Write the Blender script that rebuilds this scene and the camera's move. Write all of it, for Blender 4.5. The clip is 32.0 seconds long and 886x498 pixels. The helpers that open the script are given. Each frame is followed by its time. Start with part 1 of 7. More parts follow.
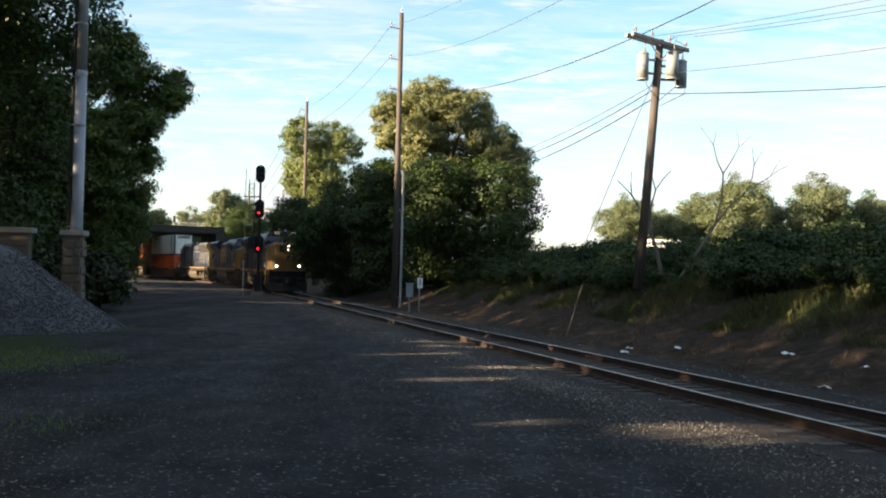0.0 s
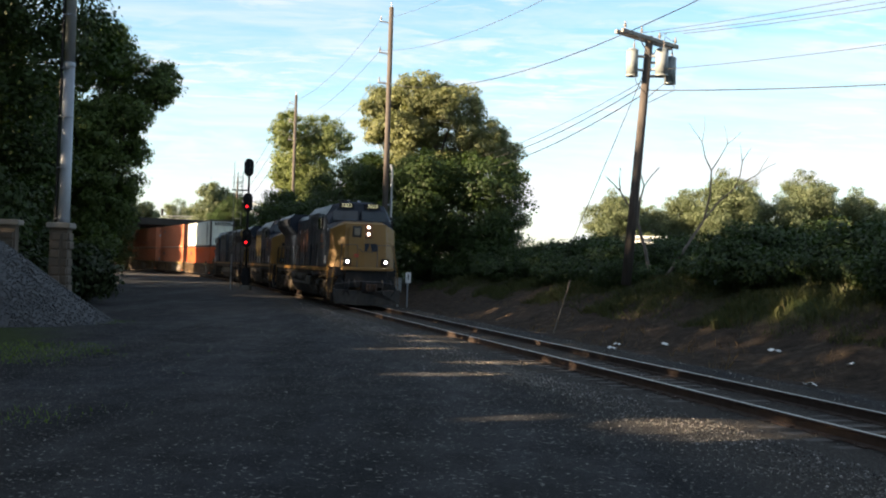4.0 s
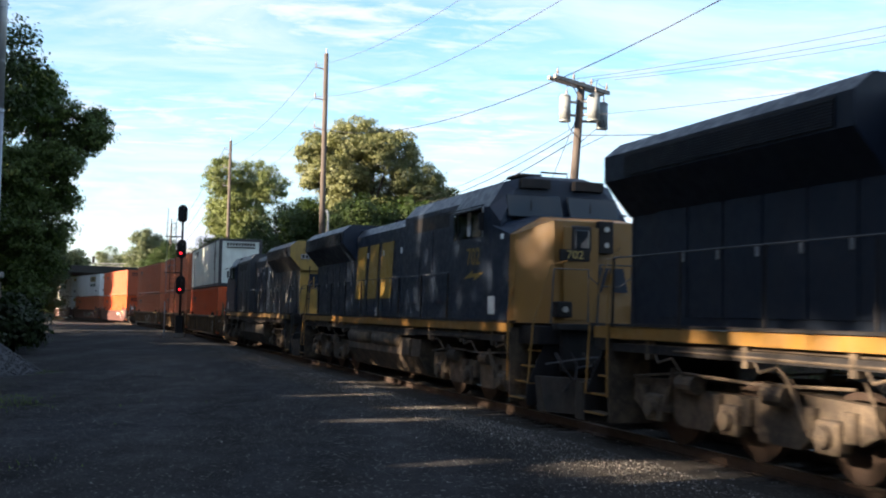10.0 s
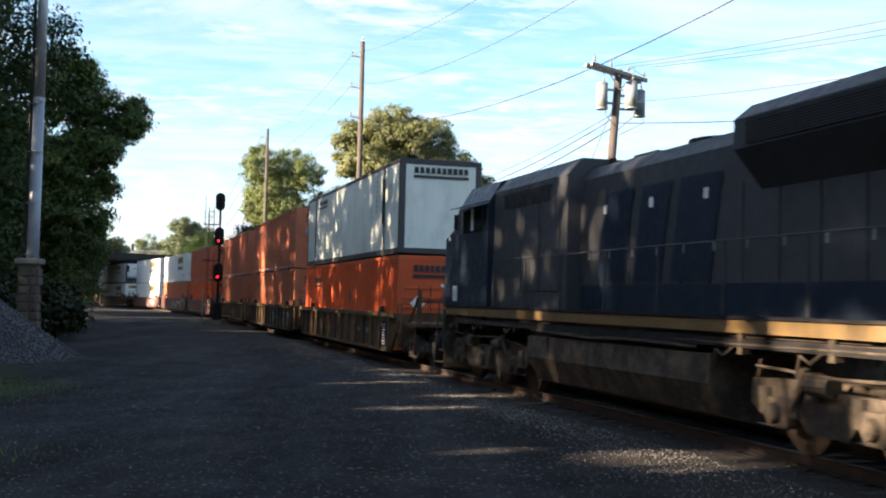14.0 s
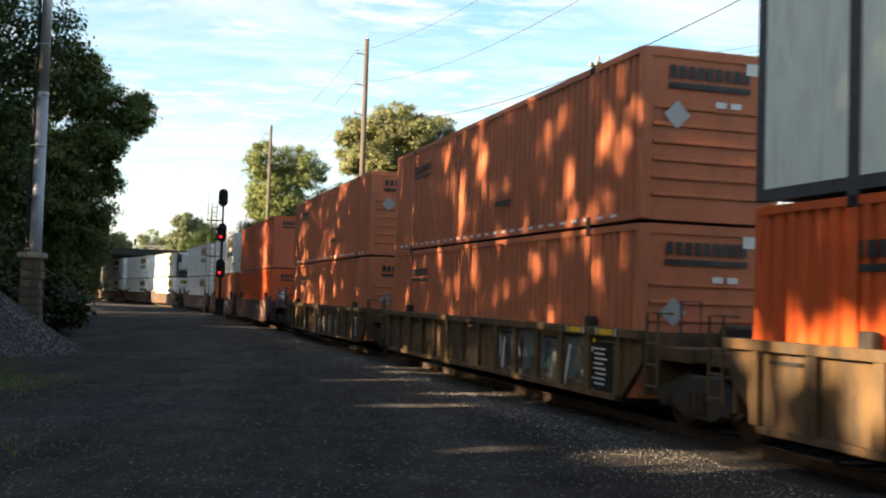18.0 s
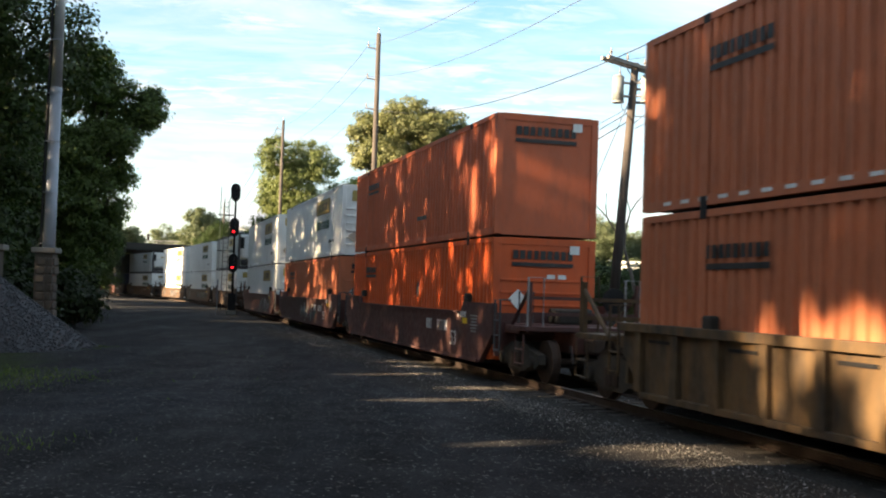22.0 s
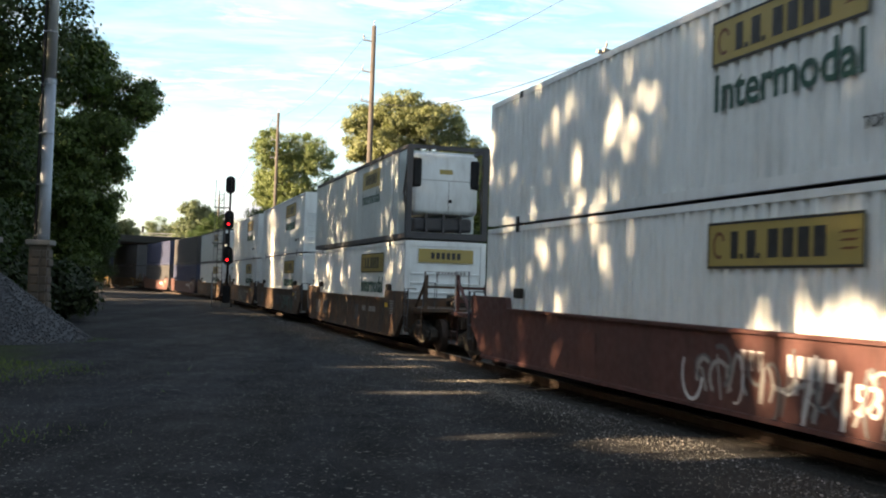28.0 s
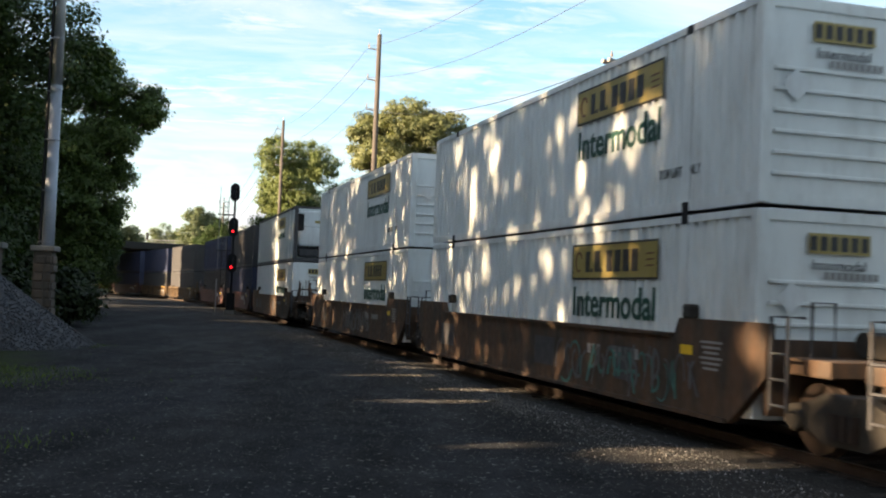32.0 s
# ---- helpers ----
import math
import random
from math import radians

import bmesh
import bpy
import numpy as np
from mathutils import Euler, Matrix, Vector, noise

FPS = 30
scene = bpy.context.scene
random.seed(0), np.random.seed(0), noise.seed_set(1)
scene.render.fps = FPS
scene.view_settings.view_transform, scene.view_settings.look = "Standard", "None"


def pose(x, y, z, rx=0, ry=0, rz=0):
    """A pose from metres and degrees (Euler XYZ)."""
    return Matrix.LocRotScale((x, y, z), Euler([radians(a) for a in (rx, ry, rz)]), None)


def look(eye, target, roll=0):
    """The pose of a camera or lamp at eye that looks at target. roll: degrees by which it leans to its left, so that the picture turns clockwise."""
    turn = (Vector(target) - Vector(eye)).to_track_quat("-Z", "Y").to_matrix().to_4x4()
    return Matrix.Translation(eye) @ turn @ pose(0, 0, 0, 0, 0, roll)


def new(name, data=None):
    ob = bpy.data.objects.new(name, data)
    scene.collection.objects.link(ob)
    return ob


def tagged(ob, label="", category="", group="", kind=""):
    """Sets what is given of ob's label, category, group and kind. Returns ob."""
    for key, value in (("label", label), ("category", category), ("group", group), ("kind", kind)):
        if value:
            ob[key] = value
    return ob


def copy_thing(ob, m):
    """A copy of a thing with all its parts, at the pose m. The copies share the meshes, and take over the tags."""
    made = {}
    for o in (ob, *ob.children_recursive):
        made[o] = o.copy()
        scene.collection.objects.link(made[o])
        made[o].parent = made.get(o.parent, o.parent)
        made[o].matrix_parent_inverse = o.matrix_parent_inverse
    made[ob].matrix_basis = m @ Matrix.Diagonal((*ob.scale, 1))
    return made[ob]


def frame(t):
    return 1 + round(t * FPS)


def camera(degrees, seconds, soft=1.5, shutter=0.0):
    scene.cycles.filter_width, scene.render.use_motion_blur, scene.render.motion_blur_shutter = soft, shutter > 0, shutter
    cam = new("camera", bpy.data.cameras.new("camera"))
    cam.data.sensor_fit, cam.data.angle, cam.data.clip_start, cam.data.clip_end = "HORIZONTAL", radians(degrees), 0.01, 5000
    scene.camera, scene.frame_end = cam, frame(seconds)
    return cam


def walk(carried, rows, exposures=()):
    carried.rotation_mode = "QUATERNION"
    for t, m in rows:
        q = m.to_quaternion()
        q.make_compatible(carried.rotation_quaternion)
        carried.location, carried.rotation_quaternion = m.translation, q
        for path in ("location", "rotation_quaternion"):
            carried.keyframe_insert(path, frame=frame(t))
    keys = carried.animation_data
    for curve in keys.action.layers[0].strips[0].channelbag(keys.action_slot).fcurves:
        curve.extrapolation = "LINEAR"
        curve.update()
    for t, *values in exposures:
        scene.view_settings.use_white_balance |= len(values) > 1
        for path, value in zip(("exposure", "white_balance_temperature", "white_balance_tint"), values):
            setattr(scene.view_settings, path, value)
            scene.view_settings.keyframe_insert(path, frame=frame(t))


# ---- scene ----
CAMERA_ROWS = [
    (0, 0.27, 1.21, 1.42), (0.5, 0.37, 1.24, 1.19), (1, 0.28, 1.37, 1.18), (1.5, 0.15, 1.35, 1.30),
    (2, 0.00, 1.29, 1.22), (2.5, -0.28, 1.29, 1.42), (4.5, -0.37, 0.77, 1.86), (5, -0.72, 0.65, 1.73),
    (5.5, -1.51, 1.09, 1.56), (6, -2.96, 1.77, 1.26), (6.5, -4.04, 2.34, 0.99), (7, -4.66, 2.80, 0.67),
    (7.5, -4.94, 3.00, 0.82), (8, -4.93, 3.11, 0.86), (8.5, -4.87, 3.19, 1.01), (9, -4.56, 3.24, 1.06),
    (9.5, -4.04, 3.38, 1.11), (10, -3.69, 3.43, 1.11), (10.5, -3.35, 3.26, 1.15), (11, -2.84, 3.28, 1.16),
    (11.5, -2.31, 3.28, 1.04), (12, -1.97, 3.27, 1.36), (12.5, -1.76, 3.10, 1.56), (13, -1.51, 2.84, 1.54),
    (13.5, -1.44, 2.75, 1.42), (14, -1.78, 2.76, 1.33), (14.5, -2.27, 2.80, 1.22), (16.5, -2.64, 3.13, 1.73),
    (17, -2.26, 3.02, 1.78), (17.5, -1.91, 2.82, 2.00), (18, -1.66, 2.65, 1.88), (18.5, -1.55, 2.46, 1.83),
    (19, -1.33, 2.06, 1.55), (19.5, -1.10, 2.02, 1.21), (20, -0.87, 2.14, 1.42), (20.5, -0.95, 2.11, 1.66),
    (21, -0.91, 2.10, 1.64), (21.5, -0.96, 2.31, 2.16), (22, -1.02, 2.33, 1.83), (22.5, -1.22, 2.36, 1.50),
    (23, -1.34, 2.38, 1.56), (23.5, -1.43, 2.14, 1.87), (24, -1.57, 1.89, 1.79), (24.5, -1.59, 1.84, 1.66),
    (25, -1.57, 1.97, 1.99), (25.5, -1.40, 2.13, 1.93), (27.5, -1.35, 1.94, 2.00), (28, -1.30, 1.96, 1.92),
    (28.5, -1.37, 2.12, 1.94), (29, -1.34, 2.25, 1.79), (29.5, -1.23, 2.38, 1.72), (30, -0.92, 2.56, 2.08),
    (30.5, -0.81, 2.67, 2.47), (31, -0.81, 2.62, 2.38), (31.5, -0.88, 2.50, 2.29), (32, -1.07, 2.41, 2.30),
]
EYE = (0.0, 0.0, 1.87)


def aim(yaw, pitch, roll):
    """A pose at the eye: yaw to the left, pitch up, roll leans to the left."""
    return Matrix.Translation(EYE) @ pose(0, 0, 0, 0, 0, yaw) @ pose(0, 0, 0, 90 + pitch) @ pose(0, 0, 0, 0, 0, roll)


cam = camera(45.0, 32.0, soft=2.0, shutter=0.3)
walk(cam, [(t, aim(yaw, pitch, roll)) for t, yaw, pitch, roll in CAMERA_ROWS], exposures=[(0, 2.54, 6900, 12), (5, 2.48, 6850, 12), (7, 2.32, 6700, 12), (8, 2.52, 6300, 14), (9, 2.64, 6300, 15), (12, 2.64, 6150, 15), (14, 2.68, 6250, 15), (17, 2.64, 7050, 12), (20, 2.83, 7400, 12), (22.5, 2.69, 7150, 12), (25, 2.82, 7600, 12), (28, 2.84, 7200, 12), (32, 2.63, 7000, 12)])

# ---- world and sun ----
SUN_EL, SUN_AZ = 19.0, 20.0  # degrees; the azimuth is behind the camera's left, 0 = due left
SUN_WAY = Vector((-math.cos(radians(SUN_AZ)) * math.cos(radians(SUN_EL)), -math.sin(radians(SUN_AZ)) * math.cos(radians(SUN_EL)), math.sin(radians(SUN_EL))))

world = bpy.data.worlds.new("sky")
scene.world = world
world.use_nodes = True
wn, wl = world.node_tree.nodes, world.node_tree.links
wn.clear()
w_out = wn.new("ShaderNodeOutputWorld")
w_bg = wn.new("ShaderNodeBackground")
w_sky = wn.new("ShaderNodeTexSky")
w_sky.sky_type, w_sky.sun_disc = "NISHITA", False
w_sky.sun_elevation = radians(SUN_EL)
w_sky.sun_rotation = math.atan2(SUN_WAY.x, SUN_WAY.y)
w_sky.air_density, w_sky.dust_density, w_sky.ozone_density = 1.0, 0.6, 2.5
w_bg.inputs["Strength"].default_value = 0.05
# thin streaks of cloud and a low bank of cumulus towards the horizon
w_tc = wn.new("ShaderNodeTexCoord")
w_sep = wn.new("ShaderNodeSeparateXYZ")
wl.new(w_tc.outputs["Generated"], w_sep.inputs[0])


def wmath(op, a, b, clamp=False):
    n = wn.new("ShaderNodeMath")
    n.operation, n.use_clamp = op, clamp
    for i, v in enumerate((a, b)):
        if isinstance(v, (int, float)):
            n.inputs[i].default_value = v
        else:
            wl.new(v, n.inputs[i])
    return n.outputs[0]


w_z = wmath("ADD", wmath("MAXIMUM", w_sep.outputs["Z"], 0.0), 0.09)
w_flat = wn.new("ShaderNodeCombineXYZ")
wl.new(wmath("DIVIDE", w_sep.outputs["X"], w_z), w_flat.inputs[0])
wl.new(wmath("DIVIDE", w_sep.outputs["Y"], w_z), w_flat.inputs[1])


def wnoise(vec, scale, detail, rough, stretch, dist=0.0, turn=0.0):
    mp = wn.new("ShaderNodeMapping")
    mp.inputs["Scale"].default_value = stretch
    mp.inputs["Rotation"].default_value = (0, 0, radians(turn))
    wl.new(vec, mp.inputs[0])
    n = wn.new("ShaderNodeTexNoise")
    n.inputs["Scale"].default_value, n.inputs["Detail"].default_value = scale, detail
    n.inputs["Roughness"].default_value, n.inputs["Distortion"].default_value = rough, dist
    wl.new(mp.outputs[0], n.inputs["Vector"])
    return n.outputs["Fac"]


def wramp(v, lo, hi):
    n = wn.new("ShaderNodeMapRange")
    n.interpolation_type = "SMOOTHSTEP"
    n.inputs["From Min"].default_value, n.inputs["From Max"].default_value = lo, hi
    wl.new(v, n.inputs["Value"])
    return n.outputs["Result"]


cirrus = wmath("MULTIPLY", wramp(wnoise(w_flat.outputs[0], 0.9, 8, 0.62, (1.0, 1.7, 1.0), 0.6, 20), 0.36, 0.72), 0.75)
ripple = wmath("MULTIPLY", wramp(wnoise(w_flat.outputs[0], 5.0, 6, 0.62, (0.8, 1.7, 1.0), 0.4, -12), 0.38, 0.66), wramp(wnoise(w_flat.outputs[0], 0.7, 3, 0.5, (1, 1, 1)), 0.30, 0.56))
bank = wmath("MULTIPLY", wramp(wnoise(w_tc.outputs["Generated"], 9.0, 6, 0.55, (1.0, 1.0, 2.6)), 0.44, 0.60), wramp(wmath("MULTIPLY", w_sep.outputs["Z"], -1.0), -0.17, -0.07))
veil = wmath("MULTIPLY", wramp(wmath("MULTIPLY", w_sep.outputs["Z"], -1.0), -0.24, 0.0), 0.30)
cloud = wmath("MAXIMUM", wmath("MAXIMUM", cirrus, wmath("MULTIPLY", ripple, 0.85)), wmath("MAXIMUM", bank, veil), True)
w_mix = wn.new("ShaderNodeMix")
w_mix.data_type = "RGBA"
wl.new(cloud, w_mix.inputs["Factor"])
w_hue = wn.new("ShaderNodeHueSaturation")
w_hue.inputs["Hue"].default_value = 0.485
w_hue.inputs["Saturation"].default_value, w_hue.inputs["Value"].default_value = 1.1, 1.02
wl.new(w_sky.outputs[0], w_hue.inputs["Color"])
wl.new(w_hue.outputs[0], w_mix.inputs["A"])
w_mix.inputs["B"].default_value = (3.56, 3.77, 4.04, 1)
wl.new(w_mix.outputs["Result"], w_bg.inputs["Color"])
wl.new(w_bg.outputs[0], w_out.inputs[0])

sun = new("sun", bpy.data.lights.new("sun", "SUN"))
sun.data.energy, sun.data.angle, sun.data.color = 5.0, radians(0.8), (1.0, 0.78, 0.52)
sun.matrix_world = look(SUN_WAY * 100, (0, 0, 0))


# ---- materials ----
def material(name):
    m = bpy.data.materials.new(name)
    m.use_nodes = True
    return m, m.node_tree.nodes, m.node_tree.links, m.node_tree.nodes["Principled BSDF"]


def mnoise(nd, lk, scale, detail=4, rough=0.55, stretch=(1, 1, 1), coord="Object"):
    tc, mp, n = nd.new("ShaderNodeTexCoord"), nd.new("ShaderNodeMapping"), nd.new("ShaderNodeTexNoise")
    mp.inputs["Scale"].default_value = stretch
    lk.new(tc.outputs[coord], mp.inputs[0])
    lk.new(mp.outputs[0], n.inputs["Vector"])
    n.inputs["Scale"].default_value, n.inputs["Detail"].default_value, n.inputs["Roughness"].default_value = scale, detail, rough
    return n.outputs["Fac"]


def mramp(nd, lk, v, stops):
    r = nd.new("ShaderNodeValToRGB")
    el = r.color_ramp.elements
    while len(el) < len(stops):
        el.new(0.5)
    for e, (p, c) in zip(el, stops):
        e.position, e.color = p, (*c, 1)
    lk.new(v, r.inputs[0])
    return r.outputs[0]


def mmix(nd, lk, f, a, b, blend="MIX"):
    m = nd.new("ShaderNodeMix")
    m.data_type, m.blend_type = "RGBA", blend
    for sock, v in (("Factor", f), ("A", a), ("B", b)):
        if isinstance(v, (int, float)):
            m.inputs[sock].default_value = v
        elif isinstance(v, tuple):
            m.inputs[sock].default_value = (*v, 1)
        else:
            lk.new(v, m.inputs[sock])
    return m.outputs["Result"]


def bumped(nd, lk, b, v, strength, dist=0.02):
    n = nd.new("ShaderNodeBump")
    n.inputs["Strength"].default_value, n.inputs["Distance"].default_value = strength, dist
    lk.new(v, n.inputs["Height"])
    lk.new(n.outputs[0], b.inputs["Normal"])


def paint(name, colour, rough=0.5, dirt=(0.09, 0.07, 0.055), amount=0.45, metal=0.0, streak=True, vary=0.0, gloss=0.4, cover=0.0):
    """Painted steel: blotches, grime and rain streaks of its own."""
    m, nd, lk, b = material(name)
    base = mmix(nd, lk, mnoise(nd, lk, 1.3, 5), colour, tuple(c * 0.78 for c in colour))
    if vary:
        oi = nd.new("ShaderNodeObjectInfo")
        base = mmix(nd, lk, oi.outputs["Random"], base, tuple(c * (1 - vary) for c in colour))
    grime = mramp(nd, lk, mnoise(nd, lk, 2.2, 7, 0.65, (1, 1, 0.35) if streak else (1, 1, 1)), [(0.45 - cover, (0, 0, 0)), (0.8 - 1.3 * cover, (amount,) * 3)])
    col = mmix(nd, lk, grime, base, dirt)
    fine = mramp(nd, lk, mnoise(nd, lk, 9.0, 4, 0.7, (1, 1, 0.15) if streak else (1, 1, 1)), [(0.52, (0, 0, 0)), (0.85, (amount * 0.8,) * 3)])
    lk.new(mmix(nd, lk, fine, col, dirt), b.inputs["Base Color"])
    rr = mramp(nd, lk, mnoise(nd, lk, 6, 3), [(0.3, (rough - 0.1,) * 3), (0.7, (rough + 0.15,) * 3)])
    lk.new(rr, b.inputs["Roughness"])
    b.inputs["Metallic"].default_value = metal
    b.inputs["Specular IOR Level"].default_value = gloss
    bumped(nd, lk, b, mnoise(nd, lk, 25, 3), 0.08, 0.01)
    return m


def glow(name, colour, strength):
    m, nd, lk, b = material(name)
    b.inputs["Base Color"].default_value = (*colour, 1)
    b.inputs["Emission Color"].default_value = (*colour, 1)
    b.inputs["Emission Strength"].default_value = strength
    return m


def leaf_material(name, dark, light, back):
    m, nd, lk, b = material(name)
    geo = nd.new("ShaderNodeNewGeometry")
    oi = nd.new("ShaderNodeObjectInfo")
    c = mramp(nd, lk, geo.outputs["Random Per Island"], [(0.0, dark), (0.55, tuple((a + d) / 2 for a, d in zip(dark, light))), (1.0, light)])
    c = mmix(nd, lk, mnoise(nd, lk, 0.35, 3), c, mmix(nd, lk, 0.5, c, light))
    lk.new(c, b.inputs["Base Color"])
    b.inputs["Roughness"].default_value = 0.55
    b.inputs["Specular IOR Level"].default_value = 0.25
    tr = nd.new("ShaderNodeBsdfTranslucent")
    lk.new(mmix(nd, lk, 1.0, c, back, "MULTIPLY"), tr.inputs[0])
    mx = nd.new("ShaderNodeMixShader")
    mx.inputs[0].default_value = 0.3
    lk.new(b.outputs[0], mx.inputs[1])
    lk.new(tr.outputs[0], mx.inputs[2])
    lk.new(mx.outputs[0], nd["Material Output"].inputs[0])
    return m


def wood(name, dark, light):
    m, nd, lk, b = material(name)
    g = mnoise(nd, lk, 14, 6, 0.6, (1, 1, 0.05))
    c = mramp(nd, lk, g, [(0.3, dark), (0.7, light)])
    c = mmix(nd, lk, mramp(nd, lk, mnoise(nd, lk, 1.2, 4), [(0.4, (0, 0, 0)), (0.75, (0.5,) * 3)]), c, dark)
    lk.new(c, b.inputs["Base Color"])
    b.inputs["Roughness"].default_value = 0.85
    bumped(nd, lk, b, g, 0.5, 0.02)
    return m


def ground_material():
    m, nd, lk, b = material("ground")
    tc, sep = nd.new("ShaderNodeTexCoord"), nd.new("ShaderNodeSeparateXYZ")
    lk.new(tc.outputs["Object"], sep.inputs[0])
    grit = mnoise(nd, lk, 38, 5, 0.75)
    asphalt = mramp(nd, lk, grit, [(0.25, (0.011, 0.012, 0.015)), (0.6, (0.028, 0.031, 0.037)), (0.8, (0.075, 0.08, 0.088))])
    worn = mramp(nd, lk, mnoise(nd, lk, 0.22, 6, 0.6, (1.0, 0.35, 1)), [(0.35, (0, 0, 0)), (0.68, (0.75,) * 3)])
    asphalt = mmix(nd, lk, worn, asphalt, mramp(nd, lk, grit, [(0.3, (0.026, 0.025, 0.026)), (0.72, (0.11, 0.108, 0.105))]))
    patchy = mramp(nd, lk, mnoise(nd, lk, 1.1, 10, 0.75, (1.0, 0.7, 1)), [(0.32, (0.5,) * 3), (0.5, (0.92,) * 3), (0.68, (1.5,) * 3)])
    asphalt = mmix(nd, lk, 1.0, asphalt, patchy, "MULTIPLY")
    ruts = mramp(nd, lk, mnoise(nd, lk, 0.55, 5, 0.6, (1.0, 0.16, 1)), [(0.40, (0.62,) * 3), (0.60, (1.12,) * 3)])
    asphalt = mmix(nd, lk, 1.0, asphalt, ruts, "MULTIPLY")
    specks = mramp(nd, lk, mnoise(nd, lk, 16, 2, 0.5), [(0.63, (0, 0, 0)), (0.70, (0.6,) * 3)])
    asphalt = mmix(nd, lk, specks, asphalt, (0.30, 0.29, 0.27))
    # soil of the bank: brown-black cinder, with dry grass colour in spots; it is told by the height painted in the vertex layer
    at = nd.new("ShaderNodeAttribute")
    at.attribute_name = "soil"
    soil = mramp(nd, lk, mnoise(nd, lk, 3.0, 7, 0.7), [(0.3, (0.014, 0.012, 0.010)), (0.55, (0.045, 0.034, 0.026)), (0.75, (0.11, 0.08, 0.055))])
    at2 = nd.new("ShaderNodeAttribute")
    at2.attribute_name = "turf"
    turf = mramp(nd, lk, mnoise(nd, lk, 5.0, 6, 0.7), [(0.3, (0.016, 0.026, 0.009)), (0.7, (0.045, 0.065, 0.02))])
    at3 = nd.new("ShaderNodeAttribute")
    at3.attribute_name = "ballast"
    bal = mramp(nd, lk, mnoise(nd, lk, 22, 4, 0.8), [(0.3, (0.018, 0.017, 0.016)), (0.6, (0.06, 0.055, 0.05)), (0.75, (0.15, 0.14, 0.13))])
    c = mmix(nd, lk, at3.outputs["Fac"], asphalt, bal)
    c = mmix(nd, lk, at.outputs["Fac"], c, soil)
    c = mmix(nd, lk, at2.outputs["Fac"], c, turf)
    lk.new(c, b.inputs["Base Color"])
    b.inputs["Roughness"].default_value = 0.95
    b.inputs["Specular IOR Level"].default_value = 0.08
    bumped(nd, lk, b, grit, 0.9, 0.05)
    return m


M_GROUND = ground_material()
# maple leaves with the shade put into a near-black green
M_LEAF = leaf_material("leaf_shaded_maple", (0.012, 0.026, 0.008), (0.048, 0.078, 0.022), (0.9, 1.0, 0.35))
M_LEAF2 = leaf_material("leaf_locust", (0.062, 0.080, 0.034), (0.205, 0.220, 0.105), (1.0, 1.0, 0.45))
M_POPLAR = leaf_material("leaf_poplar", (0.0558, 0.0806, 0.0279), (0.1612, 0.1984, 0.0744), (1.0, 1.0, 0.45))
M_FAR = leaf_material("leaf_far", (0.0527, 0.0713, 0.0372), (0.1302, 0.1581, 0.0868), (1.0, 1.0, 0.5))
M_BUSH = leaf_material("leaf_bush", (0.0105, 0.0225, 0.0075), (0.0435, 0.069, 0.021), (0.8, 1.0, 0.3))
# lighter copy of the maple leaves, sunlight put into the colour
M_SUNNY_MAPLE = leaf_material("leaf_sunny_maple", (0.0255, 0.04675, 0.0119), (0.085, 0.1275, 0.034), (0.9, 1.0, 0.35))
# darker copy of the bush leaves, with deep shade put into the colour
M_DEEP_SHADE = leaf_material("leaf_bush_shaded", (0.0072, 0.0144, 0.0048), (0.027, 0.042, 0.0132), (0.8, 1.0, 0.3))
M_GRASS = leaf_material("grass_blade", (0.016, 0.032, 0.010), (0.078, 0.082, 0.032), (1.0, 0.95, 0.4))
M_LAWN = leaf_material("lawn_blade", (0.045, 0.090, 0.016), (0.13, 0.19, 0.04), (1.0, 0.95, 0.4))
M_DRY = leaf_material("dry_weed", (0.0375, 0.02625, 0.015), (0.15, 0.105, 0.06), (1.0, 0.9, 0.6))
M_BARK = wood("bark", (0.025, 0.020, 0.015), (0.10, 0.08, 0.06))
M_POLE = wood("pole_wood", (0.032, 0.0264, 0.024), (0.088, 0.0736, 0.0656))
M_DEAD = wood("dead_wood", (0.07, 0.0595, 0.049), (0.154, 0.133, 0.112))
M_TIE = wood("tie_wood", (0.012, 0.010, 0.009), (0.05, 0.04, 0.034))
M_GALV = paint("galvanised_steel", (0.336, 0.352, 0.376), 0.4, (0.2, 0.2, 0.2), 0.3, 0.6)
M_STEELPOLE = paint("weathered_steel", (0.255, 0.2805, 0.323), 0.45, (0.12, 0.12, 0.13), 0.4, 0.25)
M_RAIL = paint("rail_head", (0.30, 0.28, 0.26), 0.42, (0.12, 0.08, 0.05), 0.3, 0.9, False)
M_RUST = paint("rusty_steel", (0.040, 0.026, 0.020), 0.85, (0.03, 0.02, 0.015), 0.6, 0.2, False)
M_BLACK = paint("black_paint", (0.012, 0.012, 0.014), 0.6, (0.05, 0.043, 0.037), 0.35, gloss=0.2)
M_TRUCK = paint("bogie_grime", (0.030, 0.026, 0.022), 0.85, (0.07, 0.055, 0.04), 0.5, 0.1, False)
M_UNDER = paint("undergear_grime", (0.0375, 0.02925, 0.0225), 0.85, (0.17, 0.13, 0.09), 0.75, 0.1, False)
M_WIRE = paint("cable", (0.03, 0.03, 0.032), 0.6, (0.05, 0.05, 0.05), 0.2, 0, False)
M_TANK = paint("transformer_grey", (0.225, 0.255, 0.27), 0.45, (0.12, 0.12, 0.11), 0.35)
M_CERAMIC = paint("porcelain", (0.25, 0.22, 0.20), 0.25, (0.1, 0.1, 0.1), 0.2, 0, False)
M_RED = glow("signal_red", (1.0, 0.012, 0.02), 0.7)
